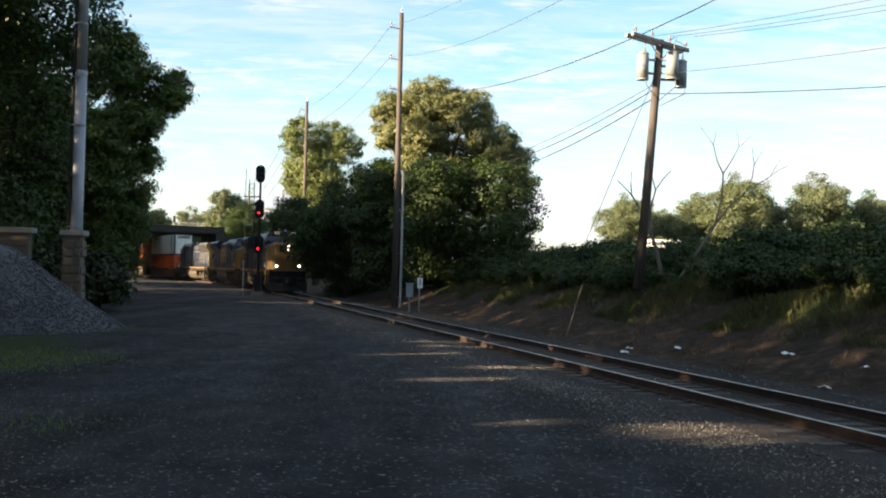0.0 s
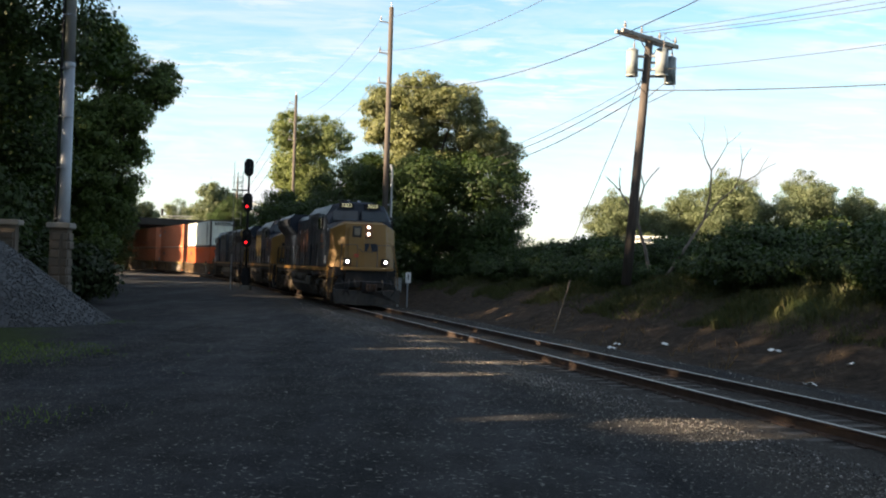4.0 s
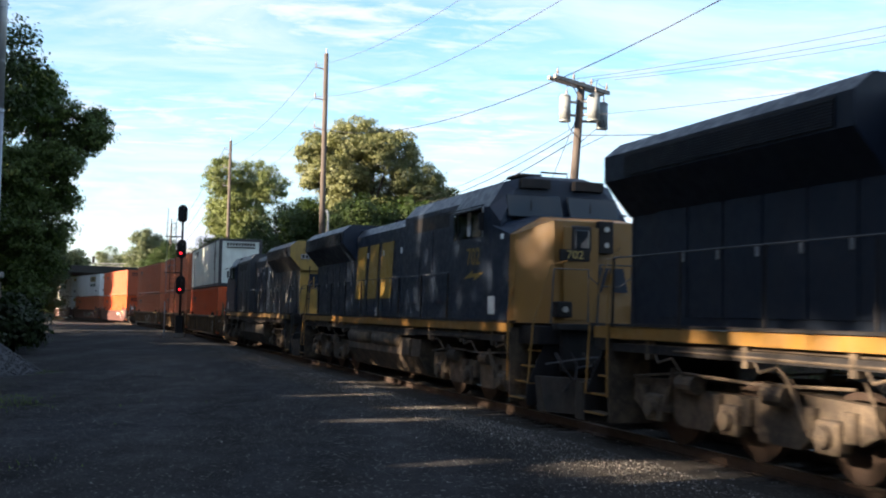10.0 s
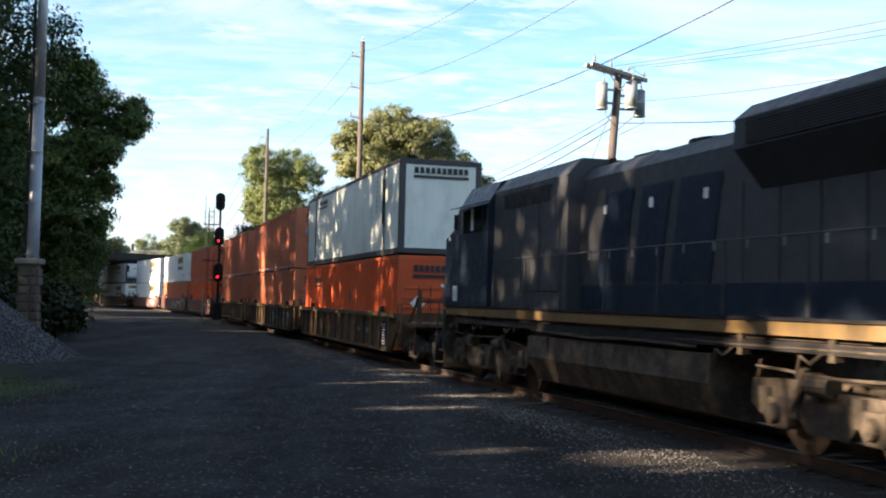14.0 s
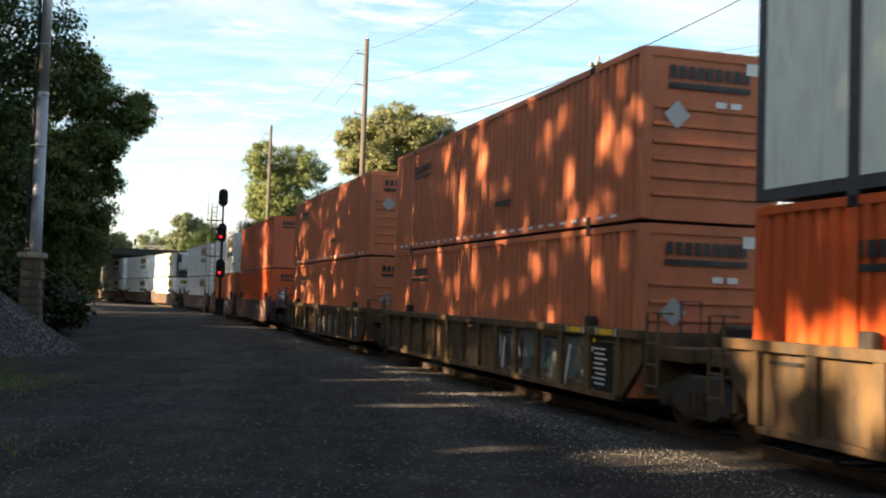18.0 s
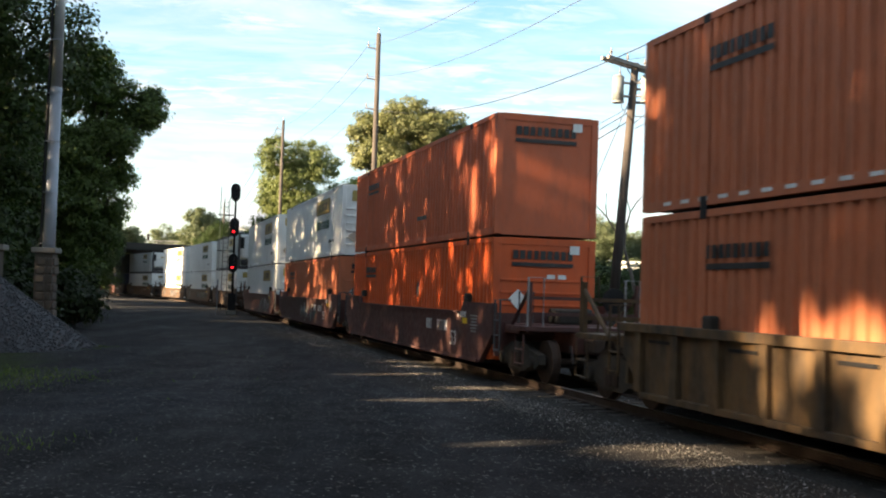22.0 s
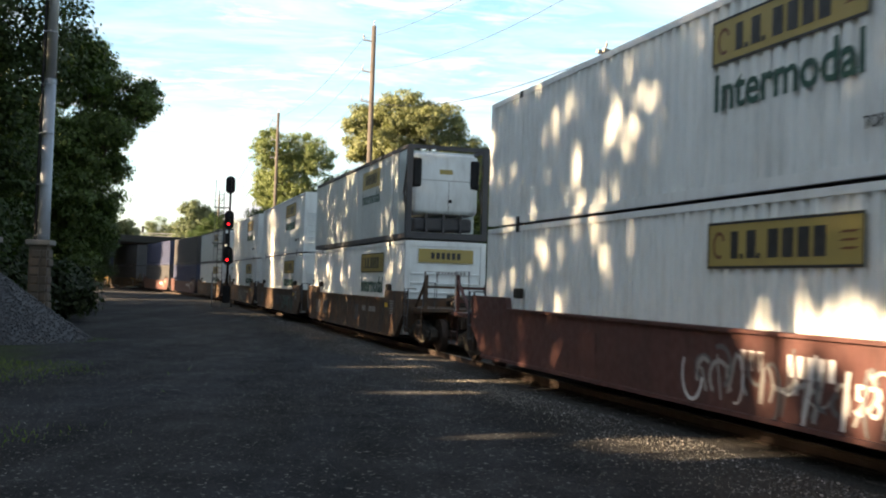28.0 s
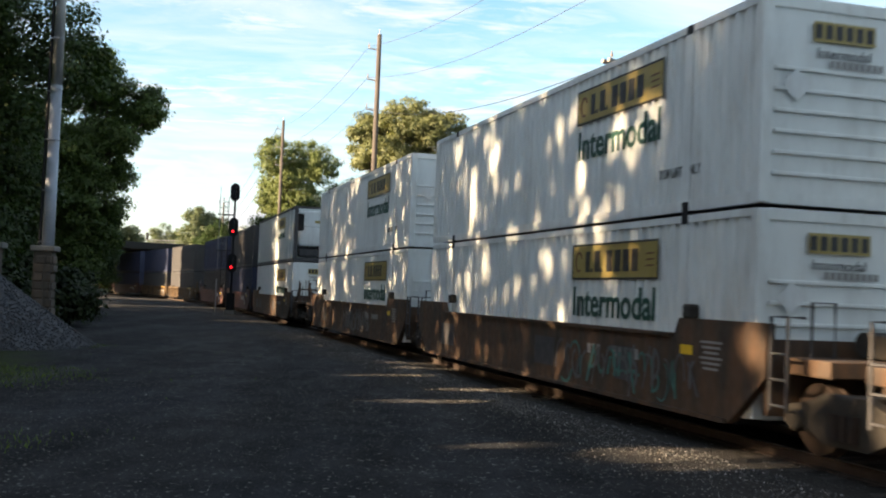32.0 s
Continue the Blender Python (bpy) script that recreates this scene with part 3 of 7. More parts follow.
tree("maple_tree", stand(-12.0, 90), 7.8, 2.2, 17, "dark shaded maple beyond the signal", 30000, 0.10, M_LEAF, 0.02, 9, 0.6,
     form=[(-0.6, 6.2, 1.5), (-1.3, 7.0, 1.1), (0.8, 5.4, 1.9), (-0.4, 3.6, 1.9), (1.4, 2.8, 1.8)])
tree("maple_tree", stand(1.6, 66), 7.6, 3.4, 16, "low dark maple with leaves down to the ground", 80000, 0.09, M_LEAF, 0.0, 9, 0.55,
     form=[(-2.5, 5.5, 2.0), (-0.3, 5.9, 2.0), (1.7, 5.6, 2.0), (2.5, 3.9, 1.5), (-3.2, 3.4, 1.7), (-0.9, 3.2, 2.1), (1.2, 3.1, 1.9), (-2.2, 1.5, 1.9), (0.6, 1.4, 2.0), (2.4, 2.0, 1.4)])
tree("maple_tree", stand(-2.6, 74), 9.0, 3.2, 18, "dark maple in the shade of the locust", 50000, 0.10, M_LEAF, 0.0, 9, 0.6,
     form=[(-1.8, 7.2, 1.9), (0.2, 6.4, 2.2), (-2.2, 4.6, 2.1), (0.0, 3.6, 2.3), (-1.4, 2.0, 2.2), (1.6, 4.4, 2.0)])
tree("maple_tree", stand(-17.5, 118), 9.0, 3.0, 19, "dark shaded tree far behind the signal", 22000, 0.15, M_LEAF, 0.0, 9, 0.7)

# the wood on the other side, which shades the lot
LOT = "trees along the lot"
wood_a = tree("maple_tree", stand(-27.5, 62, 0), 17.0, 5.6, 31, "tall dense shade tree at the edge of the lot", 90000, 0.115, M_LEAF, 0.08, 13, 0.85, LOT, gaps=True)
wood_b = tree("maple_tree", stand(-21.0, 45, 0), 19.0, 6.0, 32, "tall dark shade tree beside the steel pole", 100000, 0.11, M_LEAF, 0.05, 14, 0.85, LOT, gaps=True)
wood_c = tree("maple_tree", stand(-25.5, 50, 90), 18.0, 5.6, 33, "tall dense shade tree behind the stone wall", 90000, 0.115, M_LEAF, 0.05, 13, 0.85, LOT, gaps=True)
# this tree takes the lighter, sun-coloured leaves all over
tree("maple_tree", stand(-20.0, 64), 16.0, 2.6, 34, "shade tree leaning out over the lot with a sunlit top", 90000, 0.10, M_SUNNY_MAPLE, 0.1, 9, 0.5, LOT,
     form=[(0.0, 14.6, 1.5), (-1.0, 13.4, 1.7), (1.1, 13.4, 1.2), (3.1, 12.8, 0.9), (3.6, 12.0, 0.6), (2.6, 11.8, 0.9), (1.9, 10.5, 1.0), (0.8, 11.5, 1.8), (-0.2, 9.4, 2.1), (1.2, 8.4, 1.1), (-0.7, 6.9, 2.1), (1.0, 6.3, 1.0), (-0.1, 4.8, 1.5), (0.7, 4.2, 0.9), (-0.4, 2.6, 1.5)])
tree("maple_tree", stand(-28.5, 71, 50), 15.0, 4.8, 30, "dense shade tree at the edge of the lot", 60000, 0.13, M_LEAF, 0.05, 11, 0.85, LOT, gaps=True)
# rows out of view, their heights set to throw shade over lot and track
row = 0
for x, y, h in [(-21.0, -17, 18.5), (-21.5, -10, 19.0), (-20.5, -3, 18.5), (-21.5, 4, 19.0), (-20.8, 11, 18.0), (-21.8, 18, 19.5), (-21.0, 25, 18.5), (-22.0, 32, 19.0),
                (-28.5, -13, 20.5), (-28.0, -6, 20.0), (-29.0, 1, 20.5), (-28.2, 8, 22.5), (-28.8, 15, 22.5), (-28.4, 22, 22.5), (-29.2, 29, 22.5), (-29.0, 37, 22.0), (-33.0, 47, 23.5), (-34.0, 57, 25.5), (-34.5, 67, 25.5), (-34.0, 76, 23.0)]:
    shade_tree = tree("maple_tree", stand(x, y, 40 * row), h, 5.4, 200 + row, "tall leafy shade tree, unseen, beside the lot", 46000, 0.13, M_LEAF, 0.05, 17, 0.9, LOT, gaps=True)
    row += 1
k = 0
# unseen copies behind the eye, added to keep sky light off the lot
for x, y, turn, sc in [(-12.0, -26, 40, 0.9), (-8.0, -38, 110, 1.0), (2, -30, 20, 0.9), (10, -40, 70, 1.0), (-20, -28, 0, 1.0), (-30, -24, 90, 1.0), (-26, -38, 10, 1.0)]:
    copy_thing(shade_tree, stand(x, y, turn, sc))
# mostly hidden copies, added to shade the far track around one sunlit gap
for x, y, turn, sc in [(-31.0, 84, 10, 0.95), (-34.0, 93, 80, 1.0), (-36.5, 101, 20, 1.0), (-39.0, 109, 150, 1.0), (-40.5, 115, 70, 0.9), (-39.5, 92, 200, 1.0), (-44.0, 104, 120, 1.0),
                       (-45.5, 132.5, 200, 0.7), (-47, 140, 0, 0.85), (-51, 149, 30, 0.85), (-56, 159, 100, 0.9), (-55, 138, 140, 0.9), (-60, 170, 220, 0.85), (-64, 185, 300, 0.9), (-62, 150, 60, 1.0)]:
    copy_thing((wood_a, wood_c)[k % 2], stand(x, y, turn, sc))
    k += 1

for i, (s, lat, sc) in enumerate([(147, -9.0, 0.66), (154, -8.5, 0.75), (162, -9.5, 0.8), (171, -9, 0.85), (181, -9, 0.9), (192, -9, 0.9), (168, 13, 0.62), (178, 17, 0.66)]):
    x, y, _ = track(s, lat)
    copy_thing((wood_c, wood_a)[i % 2], stand(x, y, 61 * i, sc))

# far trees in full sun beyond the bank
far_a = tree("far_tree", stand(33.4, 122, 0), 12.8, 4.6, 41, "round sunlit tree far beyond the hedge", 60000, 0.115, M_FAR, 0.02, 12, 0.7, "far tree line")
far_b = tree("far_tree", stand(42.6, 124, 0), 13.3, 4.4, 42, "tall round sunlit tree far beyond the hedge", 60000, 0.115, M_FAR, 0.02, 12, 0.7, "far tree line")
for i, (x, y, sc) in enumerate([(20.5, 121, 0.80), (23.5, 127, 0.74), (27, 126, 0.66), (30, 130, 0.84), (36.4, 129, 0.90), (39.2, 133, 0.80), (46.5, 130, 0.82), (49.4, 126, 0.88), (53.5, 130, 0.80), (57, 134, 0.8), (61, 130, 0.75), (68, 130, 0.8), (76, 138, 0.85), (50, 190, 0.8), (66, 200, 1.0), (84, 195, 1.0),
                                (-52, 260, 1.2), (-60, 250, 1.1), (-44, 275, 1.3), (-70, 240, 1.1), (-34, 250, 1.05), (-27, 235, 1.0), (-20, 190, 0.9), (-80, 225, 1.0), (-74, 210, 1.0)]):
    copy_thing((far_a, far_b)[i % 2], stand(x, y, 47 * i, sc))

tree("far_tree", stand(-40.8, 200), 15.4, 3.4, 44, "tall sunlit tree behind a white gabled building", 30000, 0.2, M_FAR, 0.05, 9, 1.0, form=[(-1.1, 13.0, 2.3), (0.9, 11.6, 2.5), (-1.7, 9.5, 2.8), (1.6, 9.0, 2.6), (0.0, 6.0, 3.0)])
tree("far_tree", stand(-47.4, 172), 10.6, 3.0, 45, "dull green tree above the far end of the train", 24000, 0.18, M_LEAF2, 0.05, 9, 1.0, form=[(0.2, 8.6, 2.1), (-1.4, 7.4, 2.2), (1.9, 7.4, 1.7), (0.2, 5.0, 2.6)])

# hedge on the bank
bush_a = bush("hedge_bush", stand(14.5, 30), 2.2, 2.2, 2.1, 51, "dense dark green bush on the bank", group="bushes on the bank")
bush_b = bush("hedge_bush", stand(11.5, 38), 2.4, 2.0, 2.0, 52, "dense dark green bush on the bank", group="bushes on the bank")
bush_c = bush("hedge_bush", stand(17.5, 33), 2.2, 2.4, 2.3, 53, "dense dark green bush on the bank", group="bushes on the bank")
rb = np.random.default_rng(5)
k = 0
for s in np.arange(6, 74, 2.3):
    for lat in (9.6, 12.6, 15.8, 19.5, 24.0, 29.0):
        if lat > 20 and s > 60:
            continue
        x, y, _ = track(s + rb.uniform(-0.8, 0.8), lat + rb.uniform(-0.8, 0.8))
        copy_thing((bush_a, bush_b, bush_c)[k % 3], stand(x, y, rb.uniform(0, 360), rb.uniform(0.75, 1.1) * (0.8 if s < 17 else 1.0) * (0.72 if lat < 10 else 0.9 if lat < 13 else 1.0), -0.15))
        k += 1

# undergrowth at the foot of the wood, its deep shade put into the dark leaf colour
undergrowth_a = bush("undergrowth_bush", stand(-18.0, 43.5, 20), 2.2, 2.2, 2.1, 54, "deep shaded undergrowth at the foot of the wood", mat=M_DEEP_SHADE, group="undergrowth of the wood")
undergrowth_b = bush("undergrowth_bush", stand(-19.0, 46.0, 20), 2.4, 2.0, 2.0, 55, "deep shaded undergrowth at the foot of the wood", mat=M_DEEP_SHADE, group="undergrowth of the wood")
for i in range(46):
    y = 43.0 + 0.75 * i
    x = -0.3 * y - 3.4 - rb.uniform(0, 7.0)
    copy_thing((undergrowth_a, undergrowth_b)[i % 2], stand(x, y, rb.uniform(0, 360), rb.uniform(1.1, 1.7), -0.2))
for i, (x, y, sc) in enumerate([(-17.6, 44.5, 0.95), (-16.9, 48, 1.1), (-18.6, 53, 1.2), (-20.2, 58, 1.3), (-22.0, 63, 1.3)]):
    copy_thing((undergrowth_a, undergrowth_b)[i % 2], stand(x, y, 50 * i, sc, -0.2))


# ---- track ----
def rail_mesh(lat, s0, s1, profile, name, mat, parent):
    """A profile (across, up) drawn along the track line."""
    verts, faces, n = [], [], len(profile)
    ss = [s0]
    while ss[-1] < s1:
        ss.append(ss[-1] + (20.0 if ss[-1] < S_BEND - 20 else 4.0))
    for s in ss:
        for u, z in profile:
            x, y, _ = track(s, lat + u)
            verts.append((x, y, z))
    for i in range(len(ss) - 1):
        for k in range(n):
            a, b = i * n + k, i * n + (k + 1) % n
            faces.append((a, b, b + n, a + n))
    return mesh_object(name, verts, faces, mat, parent)


railway = thing("railway_track", Matrix(), "single railway track with rusty rails on dark buried ties", "track", kind="structure")
for side in (-0.755, 0.755):
    web = rail_mesh(side, -120, 300, [(-0.075, -0.17), (0.075, -0.17), (0.07, -0.155), (0.012, -0.14), (0.012, -0.045), (0.034, -0.035), (0.036, -0.006), (-0.036, -0.006), (-0.034, -0.035), (-0.012, -0.045), (-0.012, -0.14), (-0.07, -0.155)], "rail", M_RUST, railway)
    rail_mesh(side, -120, 300, [(-0.034, -0.0055), (0.034, -0.0055), (0.028, 0.0), (-0.028, 0.0)], "running_surface", M_RAIL, web)
bm = add_box(bmesh.new(), 0, 0, -0.255, 2.6, 0.23, 0.17, 0.012)
tie = part("tie", bm, M_TIE, railway)
plate_bm = bmesh.new()
for side in (-0.755, 0.755):
    add_box(plate_bm, side, 0, -0.165, 0.30, 0.19, 0.02)
plate = part("tie_plate", plate_bm, M_RUST, railway)
rt = np.random.default_rng(17)
for i in range(260):
    s = -12 + i * 0.54
    x, y, a = track(s, rt.uniform(-0.03, 0.03))
    m = Matrix.Translation((x, y, rt.uniform(-0.012, 0.008))) @ pose(0, 0, 0, 0, 0, math.degrees(a) + rt.uniform(-1.5, 1.5))
    for src in (tie, plate):
        o = src if i == 0 else src.copy()
        if i:
            scene.collection.objects.link(o)
        o.matrix_basis = m


# ---- loose stone ----
def scatter(name, pts, sizes, mat, label, category):
    """Small broken stones, eight faces each."""
    n = len(pts)
    r = np.random.default_rng(n)
    base = np.array([(1, 0, 0), (-1, 0, 0), (0, 1, 0), (0, -1, 0), (0, 0, 1), (0, 0, -1)], float)
    v = base[None] * r.uniform(0.5, 1.1, (n, 6, 1)) * sizes[:, None, None]
    a = r.uniform(0, 6.28, n)
    c, s = np.cos(a), np.sin(a)
    x, y = v[:, :, 0] * c[:, None] - v[:, :, 1] * s[:, None], v[:, :, 0] * s[:, None] + v[:, :, 1] * c[:, None]
    v[:, :, 0], v[:, :, 1], v[:, :, 2] = x, y, v[:, :, 2] * 0.7 + 0.25 * v[:, :, 0] * r.uniform(-1, 1, (n, 1))
    v += pts[:, None, :]
    f = np.array([(0, 2, 4), (2, 1, 4), (1, 3, 4), (3, 0, 4), (2, 0, 5), (1, 2, 5), (3, 1, 5), (0, 3, 5)])
    f = (f[None] + (np.arange(n) * 6)[:, None, None]).reshape(-1, 3)
    me = bpy.data.meshes.new(name)
    me.vertices.add(n * 6)
    me.vertices.foreach_set("co", v.ravel())
    me.loops.add(f.size)
    me.polygons.add(len(f))
    me.loops.foreach_set("vertex_index", f.ravel())
    me.polygons.foreach_set("loop_start", np.arange(0, f.size, 3))
    me.update()
    me.materials.append(mat)
    return tagged(new(name, me), label, category, kind="stuff")


def ground_points(x, y, lift):
    return np.stack([x, y, ground_height(x, y) + lift], -1)


rs = np.random.default_rng(23)
# ballast shoulders and the bed between the rails
n = 36000
s = rs.uniform(1, 60, n)
lat = np.where(rs.random(n) < 0.75, -1.75 - np.abs(rs.normal(0, 0.75, n)), rs.uniform(-1.5, 3.4, n))
x = math.cos(TH) * (OFF + lat) - math.sin(TH) * s
y = math.sin(TH) * (OFF + lat) + math.cos(TH) * s
z = ground_points(x, y, 0.0)
z[:, 2] = np.where(np.abs(lat) < 1.4, -0.175, z[:, 2]) + rs.uniform(-0.01, 0.012, n)
scatter("ballast_stones", z, rs.uniform(0.007, 0.03, n), M_PEBBLE, "broken grey ballast stones along the rails", "ballast")
# chips over the lot, thicker near the eye and in drifts
n = 34000
d = 5.0 + 32 * rs.random(n) ** 1.5
a = rs.uniform(-0.52, 0.50, n)
x, y = d * np.sin(a), d * np.cos(a)
keep = (wave(x * 1.6, y * 0.8, 31) + rs.normal(0, 0.5, n) > 0.15) & (along(x, y)[1] < -1.9)
x, y = x[keep], y[keep]
scatter("loose_chips", ground_points(x, y, 0.0), rs.uniform(0.005, 0.02, len(x)) + 0.018 * (rs.random(len(x)) > 0.965), M_PEBBLE, "small grey stone chips strewn over the asphalt", "gravel")


# a drift of pale chippings along the near rail
n = 16000
s = 4 + 30 * rs.random(n) ** 1.2
lat = -2.0 - np.abs(rs.normal(0, 0.55, n)) - 0.6 * rs.random(n) * (s < 16)
x = math.cos(TH) * (OFF + lat) - math.sin(TH) * s
y = math.sin(TH) * (OFF + lat) + math.cos(TH) * s
keep = wave(x * 2.2, y * 2.2, 33) + rs.normal(0, 0.45, n) > 0.05
scatter("pale_chippings", ground_points(x[keep], y[keep], 0.002), rs.uniform(0.005, 0.017, keep.sum()), M_PALECHIP, "pale stone chippings drifted along the near rail", "gravel")


# ---- gravel pile ----
def pile_radius(a):
    return 4.1 + 2.6 * np.maximum(0, -np.cos(a)) + 0.3 * np.sin(3 * a + 1) + 0.15 * np.sin(7 * a)


def gravel_pile():
    verts, faces = [], []
    cx, cy, n, rings = -14.25, 32.0, 72, 22
    for i in range(rings + 1):
        f = i / rings
        for k in range(n):
            a = 2 * math.pi * k / n
            rr = f * pile_radius(a)
            x, y = cx + math.cos(a) * rr, cy + math.sin(a) * rr
            h = 3.3 * (1 - f) ** 1.05 * (1 - 0.25 * math.exp(-(f * 6) ** 2)) + 0.14 * noise.noise((x * 0.9, y * 0.9, 0)) * (1 - f) + 0.05 * noise.noise((x * 4, y * 4, 3)) * (1 - f ** 4)
            verts.append((x, y, gz(x, y) + h - 0.04 * f))
    for i in range(rings):
        for k in range(n):
            a, b = i * n + k, i * n + (k + 1) % n
            faces.append((a, a + n, b + n, b))
    heap = thing("gravel_pile", Matrix(), "heap of blue-grey crushed stone beside a wall", "gravel pile")
    mesh_object("mound", verts, faces, M_GRAVEL, heap, True)
    r = np.random.default_rng(3)
    m = 9000
    f, a = np.sqrt(r.random(m)), r.uniform(-2.6, 0.9, m)
    rr = f * pile_radius(a)
    x, y = cx + np.cos(a) * rr, cy + np.sin(a) * rr
    h = 3.3 * (1 - f) ** 1.05 * (1 - 0.25 * np.exp(-(f * 6) ** 2))
    o = scatter("surface_stone", np.stack([x, y, ground_height(x, y) + h], -1), r.uniform(0.02, 0.06, m), M_GRAVEL, "crushed stones on the heap", "gravel")
    del o["category"]
    o.parent = heap


gravel_pile()


# ---- stone wall with a pier under the steel pole ----
def stone_wall():
    w = thing("stone_wall", pose(-13.6, 38.8, -0.15, 0, 0, 4), "low brown stone wall with a pale concrete coping and an end pier", "wall")
    PX = 0.0
    part("core", box(-5.75, 0, 1.52, 8.4, 0.42, 3.04), M_STONE, w)
    part("coping", box(-5.75, 0, 3.14, 8.7, 0.66, 0.2, 0.03), M_CONC, w, "pale concrete coping")
    part("pier", box(PX, 0, 1.49, 0.62, 0.62, 2.98), M_STONE, w)
    part("pier_cap", box(PX, 0, 3.08, 0.86, 0.86, 0.2, 0.04), M_CONC, w, "pale concrete cap")
    stone = add_box(bmesh.new(), 0, 0, 0, 0.5, 0.1, 0.26, 0.03)
    me = bpy.data.meshes.new("stone")
    stone.to_mesh(me)
    stone.free()
    me.materials.append(M_STONE)
    r = np.random.default_rng(8)
    for row in range(9):
        xx = -1.5
        while xx > -9.7:
            ln = r.uniform(0.35, 0.75)
            xx -= ln
            o = new("stone", me)
            o.parent = w
            o.matrix_basis = Matrix.LocRotScale((xx + ln / 2 - 0.1, -0.22, 0.2 + row * 0.31), None, (ln / 0.5 * 0.95, r.uniform(0.7, 1.3), r.uniform(0.95, 1.1)))
    for row in range(9):
        for px, py, turn in ((PX - 0.08, -0.32, 0), (PX + 0.24, -0.32, 0), (PX + 0.32, 0.0, 90)):
            o = new("stone", me)
            o.parent = w
            o.matrix_basis = Matrix.LocRotScale((px + r.uniform(-0.03, 0.03), py, 0.2 + row * 0.31), Euler((0, 0, radians(turn))), (0.62 if turn == 0 and px < PX else 0.30 if turn == 0 else 1.1, r.uniform(0.7, 1.2), r.uniform(0.95, 1.1)))


stone_wall()


# ---- poles ----
def steel_pole():
    p = thing("steel_pole", pose(-13.9, 39.9, -0.2), "tall tapered galvanised steel pole with a cable duct", "pole")
    part("shaft", tube((0, 0, 0), (0, 0, 9.2), 0.235, 0.20, 20), M_STEELPOLE, p, smooth=True)
    part("upper_shaft", tube((0, 0, 9.0), (0, 0, 17.5), 0.195, 0.15, 20), M_GALV, p, "slimmer upper section of bright steel", True)
    part("collar", tube((0, 0, 9.1), (0, 0, 9.25), 0.222, 0.215, 20), M_STEELPOLE, p)
    part("cable_duct", rod([(-0.30, -0.06, 0), (-0.28, -0.06, 6.0), (-0.25, -0.06, 11.5), (-0.22, -0.06, 16)], 0.055, 8), M_BLACK, p, "dark cable duct strapped to the shaft")
    for z in (1.5, 3.4, 5.3, 7.2, 9.0, 11.0, 13.0):
        part("strap", tube((-0.05, -0.01, z), (-0.05, -0.01, z + 0.035), 0.275 if z < 8 else 0.24, None, 16), M_STEELPOLE, p)
    part("base_plate", box(0, 0, 0.05, 1.0, 1.0, 0.1), M_STEELPOLE, p)


steel_pole()


def insulator(parent, at, up=True):
    bm = bmesh.new()
    x, y, z = at
    for k in range(3):
        add_tube(bm, (x, y, z + 0.05 * k), (x, y, z + 0.05 * k + 0.03), 0.065 - 0.01 * k, 0.05 - 0.01 * k, 10)
    add_tube(bm, (x, y, z - 0.12), (x, y, z + 0.2), 0.02, None, 6)
    part("insulator", bm, M_CERAMIC, parent)


def line_pole(x, y, height, label, arms=True, riser=False, turn=0.0):
    p = thing("utility_pole", Matrix.Translation((x, y, gz(x, y) - 0.3)) @ pose(0, 0, 0, 0, 0, turn), label, "utility pole")
    part("shaft", tube((0, 0, 0), (0, 0, height), 0.20, 0.13, 14), M_POLE, p, smooth=True)
    if arms:
        for z in (height - 0.95, height - 2.75, height - 4.5):
            part("bracket_arm", rod([(0, 0, z), (-0.35, 0, z + 0.10), (-0.62, 0, z + 0.12)], 0.045, 8), M_GALV, p)
            insulator(p, (-0.58, 0, z + 0.25))
        part("top_pin", tube((0, 0, height), (0, 0, height + 0.3), 0.03), M_GALV, p)
    if riser:
        part("riser_pipe", rod([(0.34, -0.1, 0.2), (0.34, -0.1, 8.0), (0.24, -0.05, 8.3)], 0.075, 8), M_GALV, p, "pale cable riser pipe")
        for z in (1.0, 3.5, 6.0):
            part("riser_strap", box(0.22, -0.05, z, 0.32, 0.14, 0.05), M_GALV, p)
    return p


POLE_A = (-3.02, 61.5)
line_pole(*POLE_A, 17.4, "tall wooden power pole with bracket arms and a pale riser pipe", True, True)
POLE_B = (-14.1, 104)
line_pole(*POLE_B, 18.6, "tall slim wooden power pole far along the track", True)
POLE_C = (14.6, -3.0)
line_pole(*POLE_C, 16.2 - gz(*POLE_C), "tall brown wooden power pole behind the lot", True)
line_pole(-33.0, 176, 15.0, "slim wooden power pole in the distance", True)

POLE_T = (7.05, 39.5)
M_ARM = wood("grey_timber", (0.14, 0.13, 0.12), (0.34, 0.31, 0.28))


